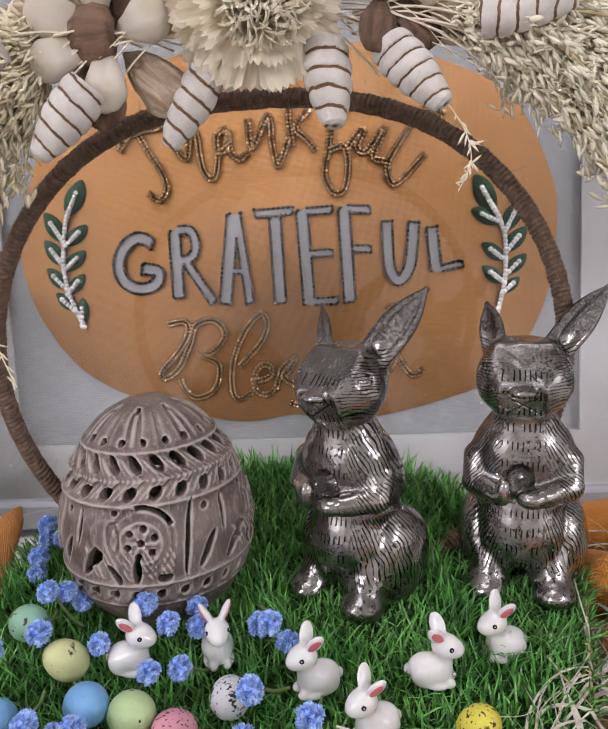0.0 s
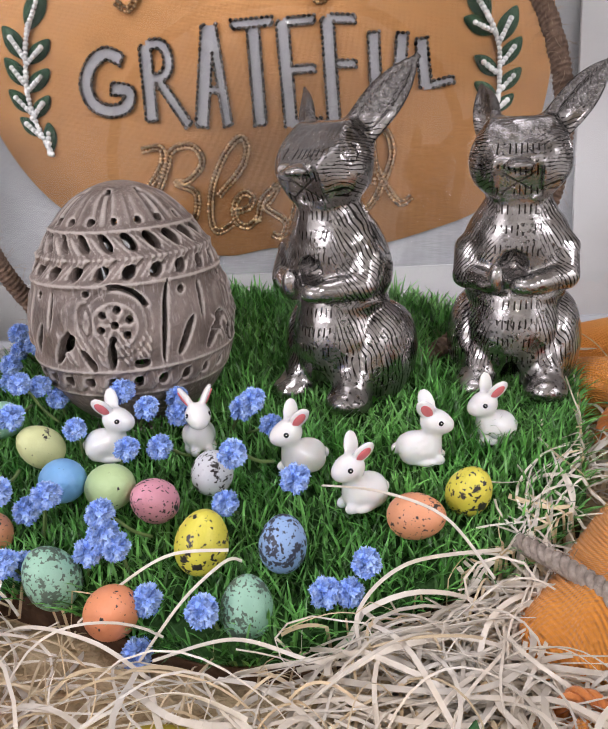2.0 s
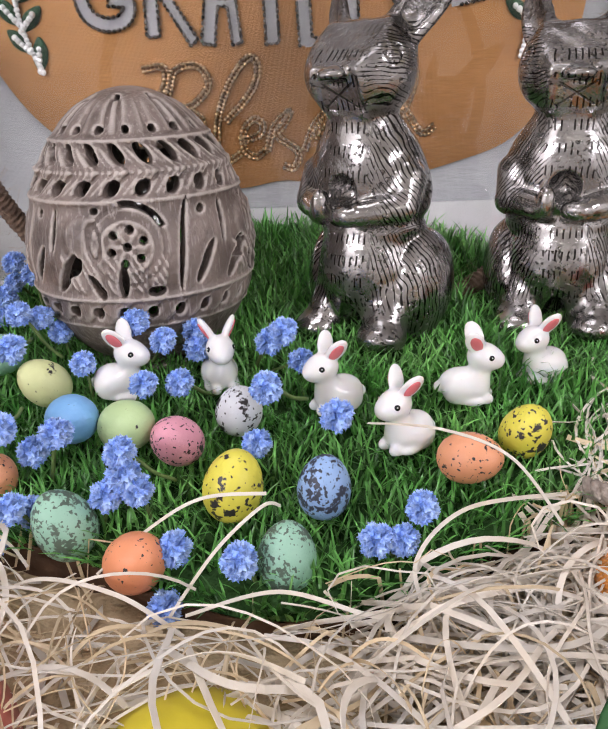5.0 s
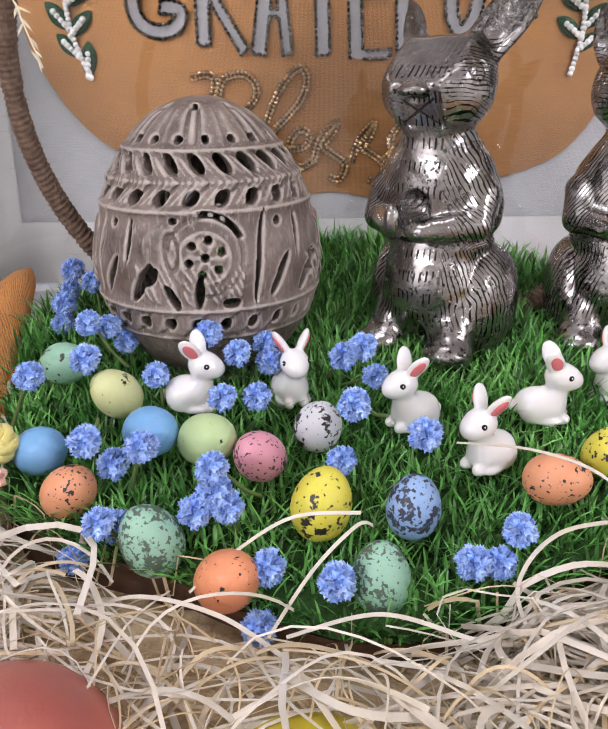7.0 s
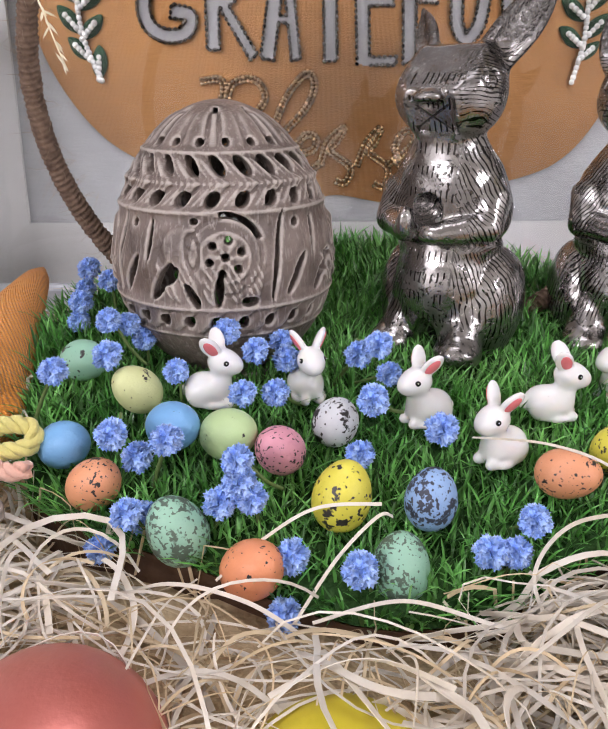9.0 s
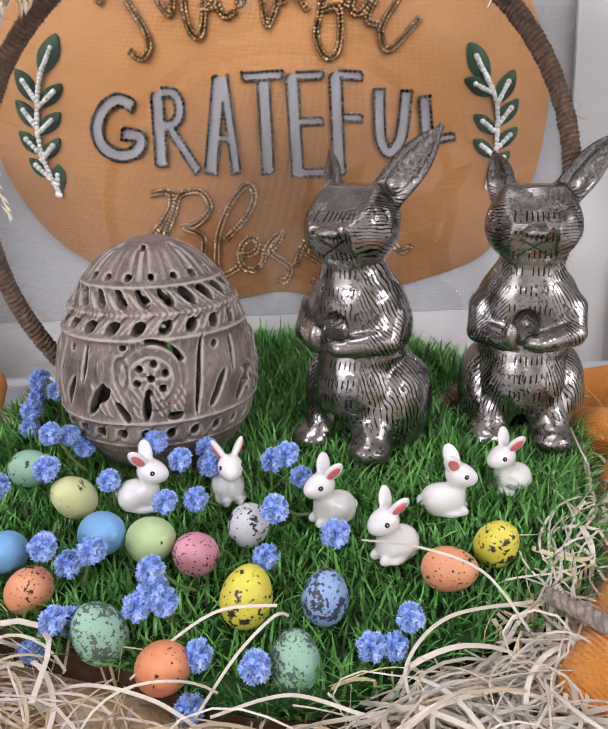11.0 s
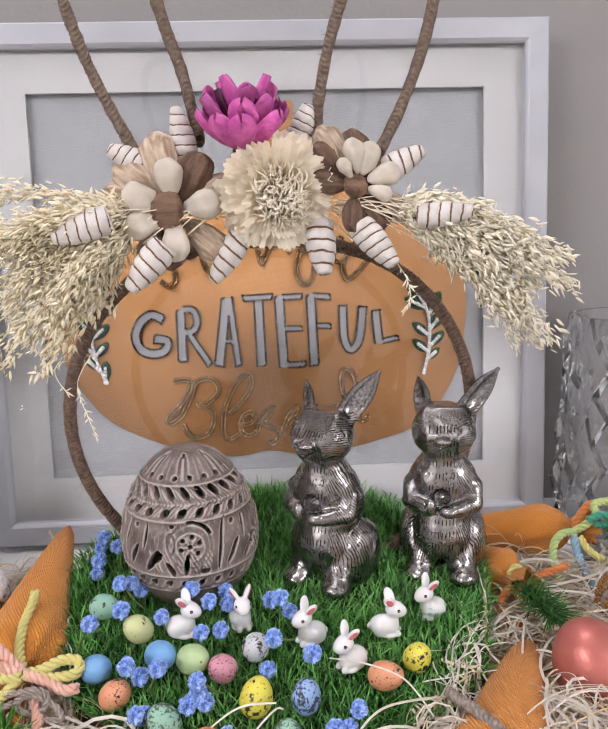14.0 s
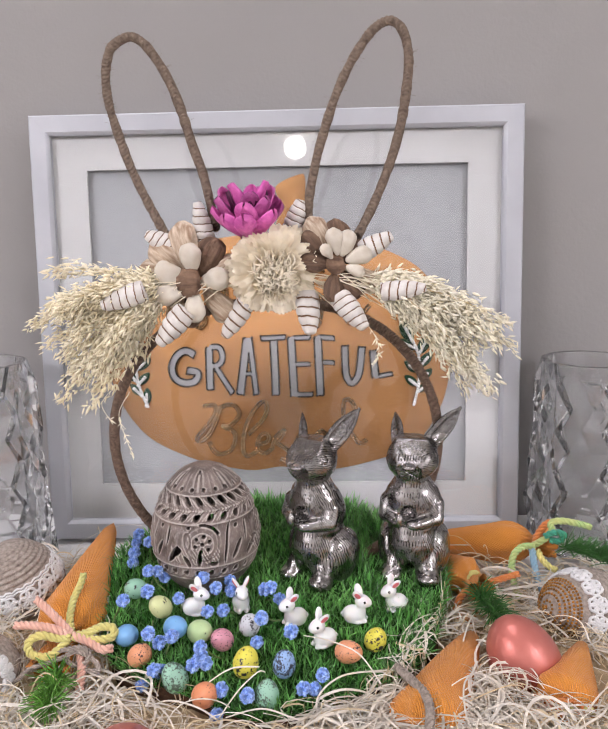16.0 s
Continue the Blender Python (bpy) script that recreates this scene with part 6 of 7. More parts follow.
# ---- fabric carrots, yarn and greenery ----
def twill():
    """Orange cloth whose slanting ribs wind round the long axis of the thing."""
    m = material("orange_twill", (0.82, 0.315, 0.045), (0.73, 0.26, 0.035), 70, 0.9, bump=0.0004, bscale=700, sheen=0.2)
    N, L = m.node_tree.nodes, m.node_tree.links
    b = N["Principled BSDF"]

    def math_node(op, a, c=0.0):
        n = N.new("ShaderNodeMath")
        n.operation = op
        for i, v in enumerate((a, c)):
            if isinstance(v, (int, float)):
                n.inputs[i].default_value = v
            else:
                L.new(v, n.inputs[i])
        return n.outputs[0]
    tc, sx = N.new("ShaderNodeTexCoord"), N.new("ShaderNodeSeparateXYZ")
    L.new(tc.outputs["Object"], sx.inputs[0])
    turn = math_node("ARCTAN2", sx.outputs["Y"], sx.outputs["X"])
    rib = math_node("SINE", math_node("ADD", math_node("MULTIPLY", turn, 64.0), math_node("MULTIPLY", sx.outputs["Z"], 2600.0)))
    row = math_node("SINE", math_node("ADD", math_node("MULTIPLY", turn, -32.0), math_node("MULTIPLY", sx.outputs["Z"], 5200.0)))
    height = math_node("ADD", rib, math_node("MULTIPLY", row, 0.5))
    bp = N.new("ShaderNodeBump")
    bp.inputs["Distance"].default_value = 0.00022
    L.new(height, bp.inputs["Height"])
    L.new(b.inputs["Normal"].links[0].from_socket, bp.inputs["Normal"])
    L.new(bp.outputs["Normal"], b.inputs["Normal"])
    return m


TWILL = twill()
YARN = {"yellow": material("yellow_yarn", (0.74, 0.62, 0.20), (0.62, 0.60, 0.22), 60, 0.95, bump=0.0004, bscale=1200, sheen=0.3), "pink": material("salmon_yarn", (0.76, 0.40, 0.30), (0.78, 0.50, 0.40), 60, 0.95, bump=0.0004, bscale=1200, sheen=0.3),
        "orange": material("orange_yarn", (0.70, 0.26, 0.07), (0.64, 0.20, 0.05), 60, 0.95, bump=0.0004, bscale=1200, sheen=0.3), "green": material("lime_yarn", (0.62, 0.60, 0.22), (0.34, 0.54, 0.20), 90, 0.95, bump=0.0004, bscale=1200, sheen=0.3),
        "teal": material("teal_yarn", (0.05, 0.35, 0.18), (0.06, 0.30, 0.24), 60, 0.95, bump=0.0004, bscale=1200, sheen=0.3), "blue": material("blue_yarn", (0.25, 0.42, 0.55), (0.35, 0.50, 0.58), 60, 0.95, bump=0.0004, bscale=1200, sheen=0.3), "jute": TWINE}
NEEDLE = material("green_needle", (0.035, 0.13, 0.03), (0.07, 0.20, 0.04), 90, 0.5, var=0.4, by="island")
BRIGHTNEEDLE = material("bright_needle", (0.10, 0.28, 0.03), (0.16, 0.36, 0.06), 90, 0.5, var=0.35, by="island")


def yarn(parent, colour, points, r=0.0022, closed=False, name="yarn"):
    p = resample(spline(points, 14, closed), 0.0009)
    part(name, rope(p, r * 0.92, 3, 0.0105), YARN[colour], parent, {"jute": "grey-brown jute twine"}.get(colour, colour + " wool yarn"))


def greens(parent, base, tip, seed, n=70, ln=0.016, mat=None, spread=0.6):
    """A plastic sprig with soft needles."""
    rnd = random.Random(seed)
    b, t = np.array(base, float), np.array(tip, float)
    g = Geo()
    g.add(tube(spline([b, (b + t) / 2 + np.array((0, 0, 0.003)), t], 6), 0.0007, 5))
    axis = (t - b) / np.linalg.norm(t - b)
    for _ in range(n):
        p = b + (t - b) * rnd.uniform(0.05, 1)
        d = axis * rnd.uniform(0.4, 1.2) + np.array([rnd.gauss(0, spread), rnd.gauss(0, spread), abs(rnd.gauss(0.1, spread))])
        d = d / np.linalg.norm(d)
        e = p + d * ln * rnd.uniform(0.6, 1.1)
        g.add(tube(spline([p, (p + e) / 2 + np.array((0, 0, 0.0015)), e], 3), np.linspace(0.00085, 0.0003, 7), 4, flat=0.4))
    part("sprig", g, mat or NEEDLE, parent, "green plastic sprig")


def carrot(tip, base, radius, seed, label, neck=0.86, squash=1.0):
    """A stuffed cloth carrot: blunt tip, fat shoulder, gathered neck and frill."""
    rnd = random.Random(seed)
    ob = thing("cloth_carrot", (0, 0, 0), label, "carrot", "cloth carrots")
    m, ln = along(tip, base)
    v, f = [], []
    n, k = 40, 44
    ph = [rnd.uniform(0, 6) for _ in range(4)]
    for i in range(k + 1):
        t = i / k
        if t < neck:
            u = t / neck
            r = radius * (0.10 + 0.95 * u ** 0.85) * (1 if u < 0.78 else math.cos((u - 0.78) / 0.22 * 1.30) ** 0.8)
            r *= min(1, (t * 14) ** 0.5)
        else:
            u = (t - neck) / (1 - neck)
            r = radius * (0.24 + 0.32 * u ** 0.7)
        gather = max(0, (t - neck * 0.70) / (neck * 0.30))
        for j in range(n):
            w = 2 * math.pi * j / n
            q = r * (1 + min(gather, 1.2) * (0.10 * math.sin(7 * w + ph[0]) + 0.07 * math.sin(11 * w + ph[1])))
            q *= 1 + 0.035 * math.sin(2 * w + 5 * t + ph[2]) + 0.02 * math.sin(3 * w - 7 * t + ph[3])
            v.append((q * math.cos(w), q * math.sin(w) * squash, ln * t + 0.004 * math.sin(3 * w + ph[0]) * (t > neck) * (t - neck) / (1 - neck)))
    f = [(i * n + j, i * n + (j + 1) % n, (i + 1) * n + (j + 1) % n, (i + 1) * n + j) for i in range(k) for j in range(n)]
    f.append(tuple(range(n))[::-1])
    part("body", (v, f), TWILL, ob).matrix_basis = m
    return ob


c = carrot((-0.1385, 0.288, 0.045), (-0.1430, 0.160, 0.006), 0.0245, 1, "stuffed orange twill carrot tied with a yellow and pink yarn bow", 0.84, 0.85)
yarn(c, "yellow", [(-0.1303, 0.166, 0.026), (-0.1365, 0.160, 0.0207), (-0.1439, 0.158, 0.0167), (-0.1529, 0.158, 0.0189), (-0.1548, 0.160, 0.0249), (-0.1484, 0.163, 0.028), (-0.1375, 0.164, 0.0254), (-0.1302, 0.164, 0.026)], 0.0030)
yarn(c, "yellow", [(-0.1295, 0.166, 0.0259), (-0.1221, 0.166, 0.0272), (-0.1123, 0.168, 0.0306), (-0.1051, 0.168, 0.0296), (-0.1051, 0.165, 0.0258), (-0.1141, 0.163, 0.0249), (-0.1227, 0.163, 0.0259), (-0.1287, 0.164, 0.0266)], 0.0030)
yarn(c, "yellow", [(-0.1315, 0.170, 0.0247), (-0.1360, 0.180, 0.0288), (-0.1374, 0.192, 0.0348), (-0.1359, 0.203, 0.0403), (-0.1356, 0.209, 0.0441)], 0.0028)
yarn(c, "pink", [(-0.1307, 0.167, 0.026), (-0.1376, 0.170, 0.0318), (-0.147, 0.175, 0.0378), (-0.1562, 0.180, 0.0423)], 0.0030)
yarn(c, "pink", [(-0.1309, 0.166, 0.026), (-0.1406, 0.166, 0.0305), (-0.1529, 0.168, 0.0315), (-0.1667, 0.170, 0.0304)], 0.0030)
yarn(c, "pink", [(-0.1287, 0.164, 0.0272), (-0.1192, 0.161, 0.0253), (-0.110, 0.158, 0.0219), (-0.1034, 0.158, 0.0228)], 0.0030)
yarn(c, "pink", [(-0.1231, 0.158, 0.0188), (-0.1204, 0.152, 0.015), (-0.118, 0.142, 0.0112), (-0.1168, 0.132, 0.0069)], 0.0030)
yarn(c, "jute", [(-0.1381, 0.160, 0.0191), (-0.1296, 0.157, 0.0227), (-0.1202, 0.155, 0.0249), (-0.1156, 0.153, 0.0221), (-0.1185, 0.152, 0.0166), (-0.1265, 0.154, 0.0143), (-0.1307, 0.155, 0.0186), (-0.1229, 0.154, 0.0231), (-0.1122, 0.152, 0.0181), (-0.109, 0.148, 0.0146), (-0.1182, 0.150, 0.0132)], 0.0018)
yarn(c, "jute", [(-0.1318, 0.158, 0.0172), (-0.1429, 0.156, 0.0139), (-0.1529, 0.152, 0.012), (-0.1595, 0.146, 0.0069)], 0.0018)
greens(c, (-0.1337, 0.152, 0.0120), (-0.1290, 0.118, 0.0085), 8, 300, 0.017, BRIGHTNEEDLE)

c = carrot((0.078, 0.318, 0.014), (0.200, 0.296, 0.022), 0.0185, 2, "stuffed orange twill carrot tied with green and blue yarn", 0.88)
yarn(c, "green", [(0.1818, 0.280, 0.0273), (0.1722, 0.276, 0.029), (0.165, 0.272, 0.0249), (0.162, 0.266, 0.019), (0.1608, 0.256, 0.0135), (0.1603, 0.246, 0.0105), (0.1600, 0.236, 0.0095)], 0.0030)
yarn(c, "blue", [(0.1799, 0.278, 0.0260), (0.1799, 0.272, 0.0183), (0.1796, 0.262, 0.0125), (0.1791, 0.250, 0.0105), (0.1788, 0.240, 0.0095)], 0.0030)
yarn(c, "green", [(0.1823, 0.282, 0.0274), (0.1896, 0.280, 0.0333), (0.1945, 0.280, 0.039), (0.1945, 0.283, 0.0444), (0.2021, 0.283, 0.0462), (0.2127, 0.281, 0.0451), (0.2229, 0.279, 0.0429)], 0.0030)
yarn(c, "teal", [(0.1888, 0.278, 0.0362), (0.195, 0.276, 0.0401), (0.202, 0.276, 0.0385), (0.1991, 0.276, 0.0333), (0.1925, 0.277, 0.0336)], 0.0028)
yarn(c, "yellow", [(0.1841, 0.278, 0.0248), (0.1861, 0.272, 0.0202), (0.1906, 0.268, 0.0165), (0.1945, 0.265, 0.0155)], 0.0028)
yarn(c, "orange", [(0.1840, 0.285, 0.0270), (0.1868, 0.287, 0.0340), (0.1925, 0.288, 0.0415), (0.1964, 0.287, 0.0430)], 0.0032)
greens(c, (0.1977, 0.272, 0.0310), (0.2300, 0.246, 0.0290), 9, 260, 0.018)

c = carrot((0.108, 0.300, 0.012), (0.1310, 0.2280, 0.022), 0.0150, 3, "small stuffed orange carrot tied with orange yarn beside the turf", 0.82)
yarn(c, "yellow", [(0.1235, 0.240, 0.016), (0.1270, 0.2385, 0.028), (0.1330, 0.2405, 0.024), (0.1330, 0.242, 0.014)], 0.0020)
yarn(c, "orange", [(0.1351, 0.238, 0.0196), (0.147, 0.240, 0.022), (0.1608, 0.243, 0.0246)], 0.0027)
yarn(c, "orange", [(0.1225, 0.232, 0.0184), (0.1164, 0.225, 0.0156), (0.1131, 0.218, 0.0109), (0.1158, 0.212, 0.0080), (0.1227, 0.212, 0.0080), (0.1244, 0.216, 0.0110)], 0.0029)
greens(c, (0.1282, 0.228, 0.0200), (0.1352, 0.196, 0.0180), 10, 260, 0.017)

c = carrot((0.1200, 0.1930, 0.012), (0.0640, 0.0850, 0.003), 0.0265, 4, "large stuffed orange carrot lying under a jute rope", 0.86, 0.74)
yarn(c, "orange", [(0.058, 0.094, 0.000), (0.063, 0.097, 0.013), (0.071, 0.092, 0.012), (0.076, 0.086, 0.000)], 0.0020)
yarn(c, "orange", [(0.071, 0.092, 0.012), (0.079, 0.086, 0.010), (0.085, 0.077, 0.004)], 0.0020)
ROPE = [(0.0656, 0.1490, 0.0160), (0.0704, 0.1359, 0.0195), (0.0741, 0.1250, 0.0220), (0.0771, 0.1159, 0.0235), (0.0784, 0.1075, 0.0240), (0.0781, 0.0989, 0.0235), (0.0765, 0.0909, 0.0220), (0.0750, 0.0829, 0.0140)]
cord = thing("rope_piece", (0, 0, 0), "thick twisted grey-brown jute rope lying over a carrot", "rope")
twist = part("strand", rope(resample(spline(ROPE, 14), 0.0007), 0.0027, 3, 0.0095, 8), TWINE, cord)
tagged(part("fibre_fuzz", fuzz(spline(ROPE, 14), 0.0027, 200, 9, 0.5), TWINE, twist), kind="stuff")

c = carrot((0.1840, 0.1790, 0.013), (0.1480, 0.1140, 0.003), 0.0190, 5, "small stuffed orange carrot tied with orange and pink yarn", 0.84)
yarn(c, "orange", [(0.1478, 0.124, 0.0114), (0.1412, 0.128, 0.0113), (0.1315, 0.130, 0.0098), (0.1237, 0.130, 0.0080)], 0.0024)
yarn(c, "pink", [(0.1472, 0.122, 0.0106), (0.1384, 0.118, 0.0093), (0.1297, 0.114, 0.0086), (0.1249, 0.112, 0.0078)], 0.0028)
yarn(c, "orange", [(0.1484, 0.122, 0.0120), (0.1563, 0.123, 0.0130), (0.1618, 0.120, 0.0110), (0.1586, 0.114, 0.0081), (0.1511, 0.114, 0.0087), (0.1488, 0.119, 0.0114)], 0.0026)
yarn(c, "yellow", [(0.1481, 0.121, 0.0114), (0.158, 0.120, 0.0108), (0.1691, 0.120, 0.0087)], 0.0024)
greens(c, (0.150, 0.116, 0.004), (0.142, 0.102, 0.002), 12, 60, 0.011)

LEAF = material("green_leaf", (0.025, 0.10, 0.03), (0.04, 0.14, 0.045), 120, 0.5, bump=0.0003, bscale=400)


PALELEAF = material("pale_green_leaf", (0.16, 0.34, 0.09), (0.22, 0.42, 0.13), 120, 0.5, bump=0.0003, bscale=400)


def leaf_blade(base, tip, width, teeth, side):
    """A leaf from base to tip with a fold along its middle; teeth notch its edge."""
    b, t = np.array(base, float), np.array(tip, float)
    d = t - b
    s = np.array(side, float)
    s = s - d * (s @ d) / (d @ d)
    s /= np.linalg.norm(s)
    up = np.cross(d, s)
    up /= np.linalg.norm(up)
    n = 16
    v = []
    for layer in (0, 1):
        for i in range(n + 1):
            u = i / n
            w = width * math.sin(math.pi * min(u * 0.95 + 0.05, 1.0)) ** 0.6 * (1 + (0.30 * ((i % 4) / 3 - 0.5) if teeth else 0))
            for q in (-1, -0.5, 0, 0.5, 1):
                v.append(b + d * (u + (0.05 * abs(q) if teeth else 0)) + s * q * w + up * (0.22 * w * abs(q) + 0.10 * width * math.sin(3 * u) - 0.0003 * layer))
    k = 5 * (n + 1)
    f = []
    for i in range(n):
        for c in range(4):
            a = i * 5 + c
            f += [(a, a + 1, a + 6, a + 5), (k + a, k + a + 5, k + a + 6, k + a + 1)]
    return v, f


def leafy_sprig():
    ob = thing("leaf_sprig", (-0.006, 0, 0), "green artificial leaf sprig standing in the wood wool", "leaves")
    part("leaf", leaf_blade((0.0365, 0.0560, 0.008), (0.0414, 0.0615, 0.0420), 0.0026, True, (1, 0.2, 0)), LEAF, ob, "dark green toothed leaf")
    part("leaf", leaf_blade((0.0360, 0.0550, 0.008), (0.0335, 0.0590, 0.0320), 0.0017, True, (1, 0.2, 0)), LEAF, ob, "dark green toothed leaf")
    part("leaf", leaf_blade((0.0480, 0.0620, 0.018), (0.0590, 0.0690, 0.0325), 0.0034, False, (0.6, 0, -0.8)), LEAF, ob, "dark green rounded leaf")
    part("leaf", leaf_blade((0.0460, 0.0590, 0.012), (0.0570, 0.0700, 0.0200), 0.0036, False, (0.7, -0.3, -0.5)), PALELEAF, ob, "pale green leaf")
    part("stem", tube(spline([(0.0380, 0.0540, -0.004), (0.0370, 0.0560, 0.010), (0.0440, 0.0590, 0.015), (0.0490, 0.0625, 0.019)], 8), 0.0009, 6), STEM, ob)


leafy_sprig()

# ---- larger eggs ----
PEARLPINK = material("pearly_pink", (0.53, 0.150, 0.118), (0.61, 0.205, 0.170), 60, 0.38, metal=0.40, coat=0.10, bump=0.00010, bscale=500)
PEARLYELLOW = material("bright_yellow_foam", (0.72, 0.60, 0.04), (0.66, 0.54, 0.03), 70, 0.5, bump=0.0001)
BIGEGG = ball(0.0215, 0.0215, 0.0285, 36, 24, 0.10)
solo("large_egg", BIGEGG, PEARLPINK, pose(0.1425, 0.1620, 0.0130, -4, -28, 0) @ Matrix.Scale(0.97, 4), "pearly salmon pink egg nested in the wood wool", "egg", "large eggs")
solo("large_egg", BIGEGG, PEARLPINK, pose(-0.0770, 0.0880, 0.0015, 40, 60, 0) @ Matrix.Scale(0.92, 4), "pearly salmon pink egg half sunk in the wood wool", "egg", "large eggs")
solo("large_egg", BIGEGG, PEARLYELLOW, pose(-0.0230, 0.0765, -0.0085, 70, 70, 0) @ Matrix.Scale(1.05, 4), "bright yellow egg half sunk in the wood wool", "egg", "large eggs")
LACE = material("white_crochet", (0.78, 0.77, 0.76), (0.68, 0.67, 0.66), 200, 0.9, bump=0.0003, bscale=1400)
GOLD = material("amber_bead", (0.42, 0.20, 0.04), (0.30, 0.12, 0.02), 300, 0.3, metal=0.7, var=0.4, by="island")


def jute_egg(place, r, h, label, band):
    """An egg wound with jute twine, with crocheted lace round it."""
    ob = thing("jute_egg", place, label, "egg", "jute-wound eggs")
    prof = []
    turns = 27
    for i in range(turns * 6 + 1):
        a = -math.pi / 2 + math.pi * i / (turns * 6)
        k = 1 + 0.065 * abs(math.sin(math.pi * i / 6))
        prof.append((max(r * math.cos(a) * (1 - 0.1 * math.sin(a)) * k, 0.0005), h * math.sin(a)))
    part("winding", lathe(prof, 40), TWINE, ob, "wound jute twine")

    def on(a, z, out=0.0):
        q = max(1 - (z / h) ** 2, 0) ** 0.5 * r * (1 - 0.1 * z / h) + out
        return np.array((q * math.cos(a), q * math.sin(a), z))

    def motif(a, z, size):
        g = Geo()
        for k in range(6):
            b = k * math.pi / 3
            ring = [on(a + (size * (0.55 * math.cos(b) + 0.42 * math.cos(w))) / r, z + size * (0.55 * math.sin(b) + 0.42 * math.sin(w)), 0.0016) for w in np.linspace(0, 2 * math.pi, 11)[:-1]]
            g.add(tube(ring, 0.0011, 5, closed=True))
        ring = [on(a + size * 0.2 * math.cos(w) / r, z + size * 0.2 * math.sin(w), 0.0020) for w in np.linspace(0, 2 * math.pi, 9)[:-1]]
        return g.add(tube(ring, 0.0009, 5, closed=True))
    size = band.get("size", 0.0062)
    n = int(2 * math.pi * r / (size * 1.9))
    for i in range(n):
        part("lace_motif", motif(i * 2 * math.pi / n, band["z"], size), LACE, ob, "white crocheted flower")
    if band.get("edge"):
        e = Geo()
        for z in (band["z"] + size * 1.05, band["z"] + size * 1.3):
            e.add(tube([on(w, z + 0.0006 * math.sin(26 * w), 0.0014) for w in np.linspace(0, 2 * math.pi, 90)[:-1]], 0.0009, 5, closed=True))
        part("lace_edging", e, LACE, ob, "white crocheted edging")
    if band.get("beads"):
        g = Geo()
        for row in range(9):
            z = band["z"] + size * 1.5 + row * 0.0018
            k = int(2 * math.pi * np.linalg.norm(on(0, z)[:2]) / 0.0021)
            for i in range(max(k, 3)):
                g.add(moved(ball(0.001, 0.001, 0.001, 6, 4), Matrix.Translation(on(i * 2 * math.pi / max(k, 3) + row * 0.3, z, 0.0006))))
        part("bead_trim", g, GOLD, ob, "amber glass bead rows")
    return ob


jute_egg(pose(-0.1925, 0.2380, 0.0225, 12, -14, 0), 0.0280, 0.0330, "large egg wound with jute and trimmed with white crocheted lace", {"z": 0.002, "size": 0.0070, "edge": True})
jute_egg(pose(-0.1850, 0.1560, 0.0060, 60, 60, 0), 0.0225, 0.0285, "egg wound with jute twine in the wood wool", {"z": 0.020, "size": 0.004})
jute_egg(pose(0.1985, 0.2190, 0.0115, 10, -74, 14), 0.0255, 0.0330, "jute-wound egg lying down with lace flowers and amber beads", {"z": 0.0125, "size": 0.0062, "beads": True})


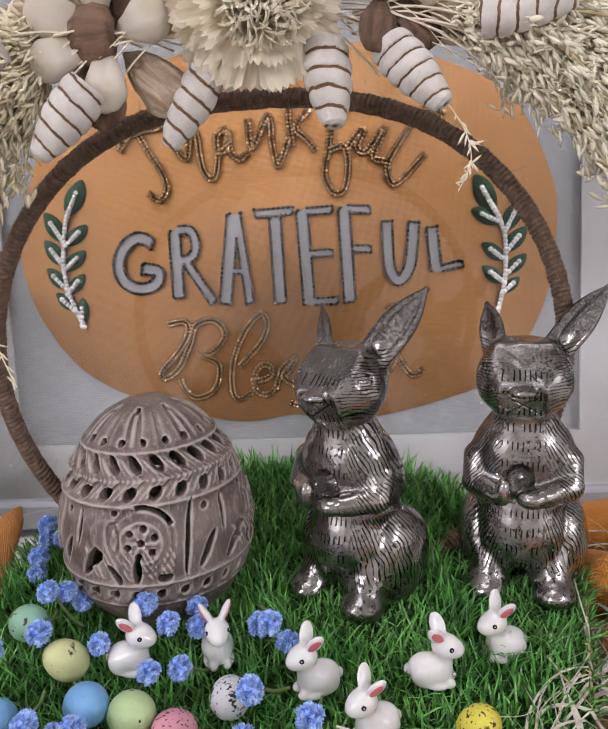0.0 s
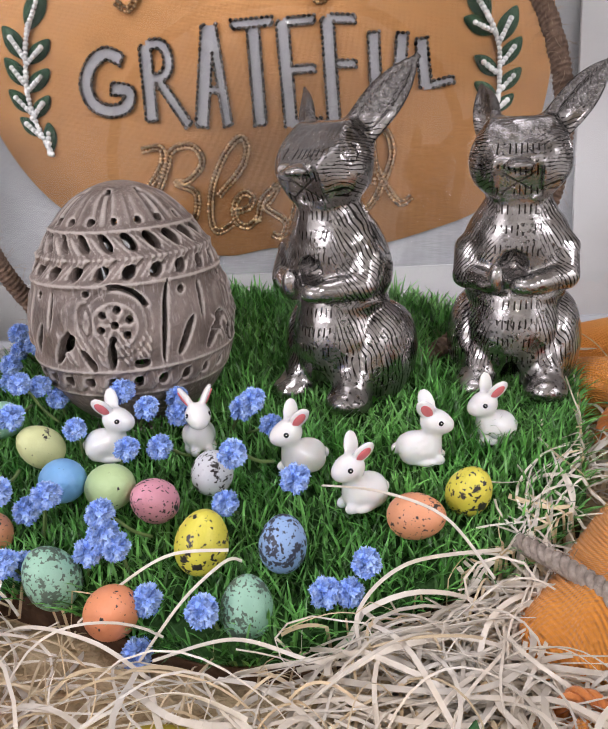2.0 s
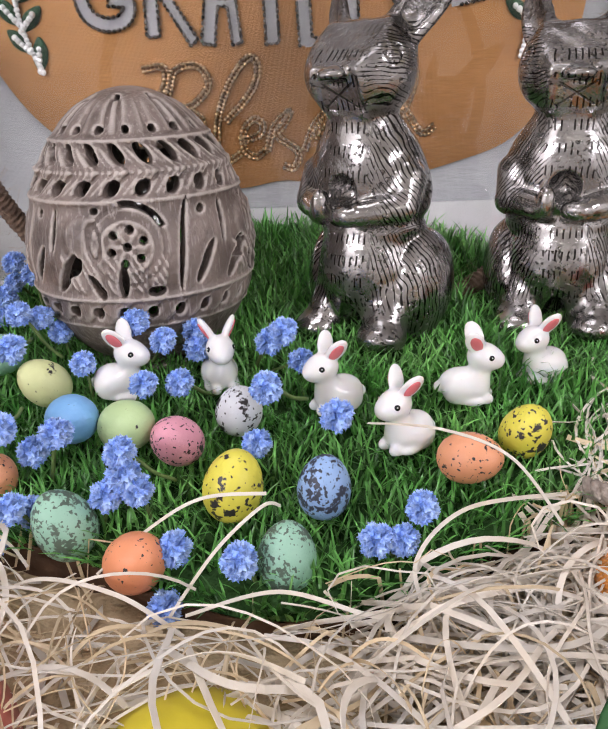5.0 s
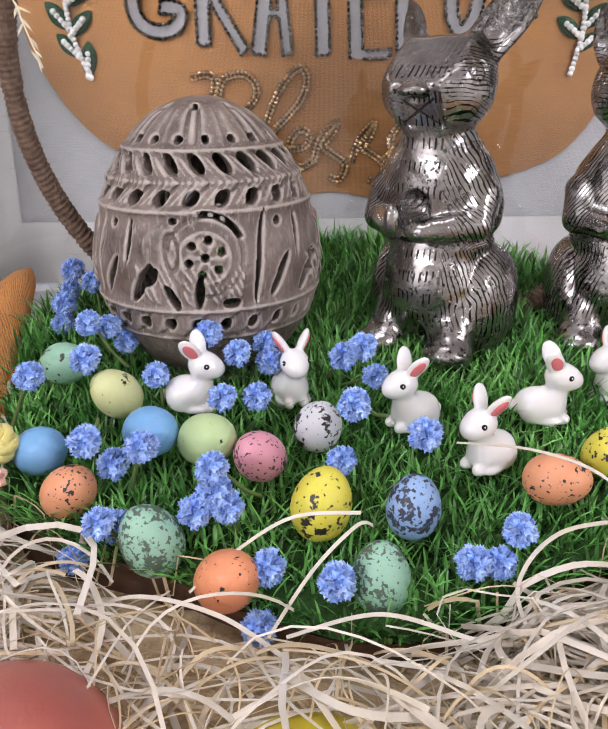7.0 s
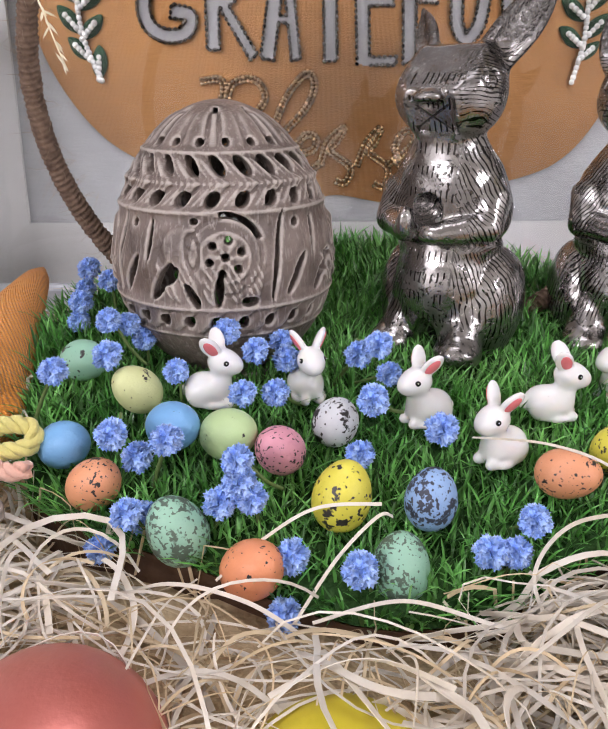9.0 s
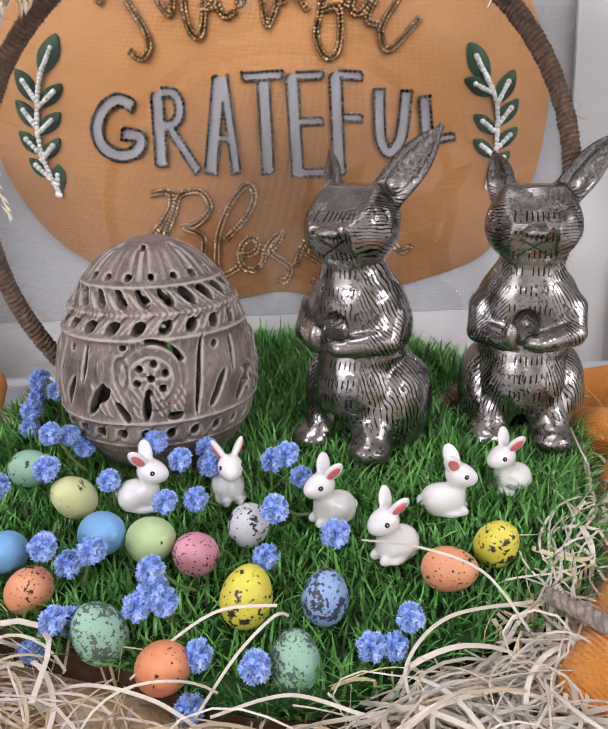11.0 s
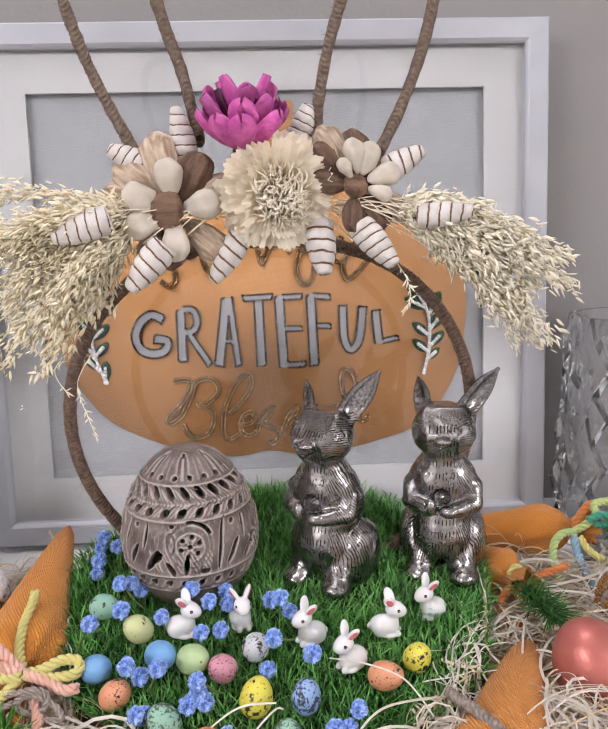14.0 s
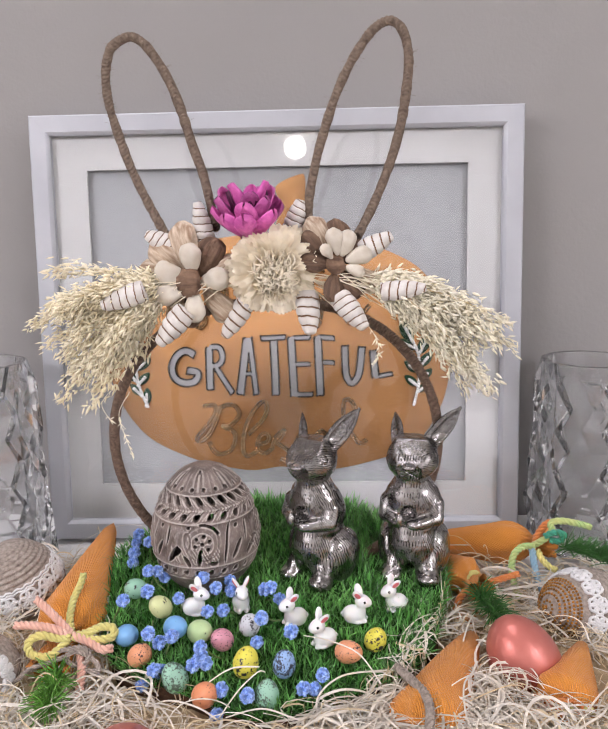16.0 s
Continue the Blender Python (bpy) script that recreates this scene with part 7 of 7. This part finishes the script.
# ---- crystal vases ----
def vase(x, y, r0, r1, h, label):
    ob = thing("crystal_vase", (x, y, TZ), label, "vase", "crystal vases")
    n, rows = 14, 10
    rnd = random.Random(int(1000 * h))
    v, f = [], []
    for i in range(rows + 1):
        t = i / rows
        r = (r0 + (r1 - r0) * t) * (1 if 0 < i < rows else 0.97)
        for j in range(n):
            a = 2 * math.pi * (j + 0.5 * (i % 2)) / n
            q = r * (rnd.uniform(1.03, 1.13) if (j + i) % 2 else rnd.uniform(0.88, 0.96)) if 0 < i < rows else r
            v.append((q * math.cos(a), q * math.sin(a), h * t))
    for i in range(rows):
        for j in range(n):
            a, b = i * n + j, i * n + (j + 1) % n
            if i % 2 == 0:
                c, d = (i + 1) * n + j, (i + 1) * n + (j - 1) % n
                f += [(a, b, c), (a, c, d)]
            else:
                c, d = (i + 1) * n + (j + 1) % n, (i + 1) * n + j
                f += [(a, b, c), (a, c, d)]
    base = len(v)
    for i in range(rows + 1):
        t = 1 - i / rows
        z = max(h * t, 0.016)
        for j in range(n):
            a = 2 * math.pi * (j + 0.5 * ((rows - i) % 2)) / n
            q = (r0 + (r1 - r0) * t) * ((0.86 if (j + i) % 2 else 0.74) if 0 < i < rows else 0.84)
            v.append((q * math.cos(a), q * math.sin(a), z if i < rows else 0.014))
    for j in range(n):
        f.append((rows * n + j, rows * n + (j + 1) % n, base + (j + 1) % n, base + j))
    for i in range(rows):
        for j in range(n):
            a, b = base + i * n + j, base + i * n + (j + 1) % n
            s = 1 if (rows - i) % 2 else 0
            c, d = base + (i + 1) * n + (j + s) % n, base + (i + 1) * n + (j + s - 1) % n
            f += [(a, b, c), (a, c, d)]
    f.append(tuple(range(n))[::-1])
    f.append(tuple(base + rows * n + j for j in range(n)))
    part("body", (v, f), CRYSTAL, ob, smooth=False)


vase(0.2380, 0.342, 0.0430, 0.0385, 0.170, "faceted clear crystal vase beside the picture frame")
vase(-0.2410, 0.304, 0.0450, 0.0385, 0.181, "faceted clear crystal vase at the frame's other side")


# ---- single strands over the grass ----
def strand(points, w=0.0006):
    ob = thing("wood_strand", (0, 0, 0), "single pale wood shaving curling over the grass", "straw", "loose shavings")
    part("strip", tube(spline(points, 12), w, 4, flat=0.2, twist=0.8), STRAW, ob, smooth=False)


strand([(0.012, 0.156, 0.032), (0.028, 0.144, 0.036), (0.044, 0.140, 0.030), (0.056, 0.136, 0.014)])
strand([(-0.052, 0.128, 0.010), (-0.040, 0.134, 0.018), (-0.028, 0.138, 0.023), (-0.013, 0.1385, 0.0235)])
strand([(-0.034, 0.118, 0.006), (-0.024, 0.128, 0.016), (-0.014, 0.137, 0.021), (-0.010, 0.140, 0.019)])
strand([(0.088, 0.208, 0.026), (0.082, 0.190, 0.018), (0.070, 0.172, 0.022), (0.052, 0.168, 0.026)])
strand([(-0.078, 0.128, 0.004), (-0.062, 0.122, 0.014), (-0.044, 0.118, 0.012), (-0.030, 0.112, 0.006)], 0.0007)
strand([(-0.030, 0.116, 0.008), (-0.010, 0.118, 0.012), (0.010, 0.112, 0.010), (0.024, 0.118, 0.004)], 0.0007)
strand([(0.022, 0.112, 0.006), (0.020, 0.124, 0.014), (0.034, 0.138, 0.018), (0.060, 0.146, 0.016)], 0.0007)
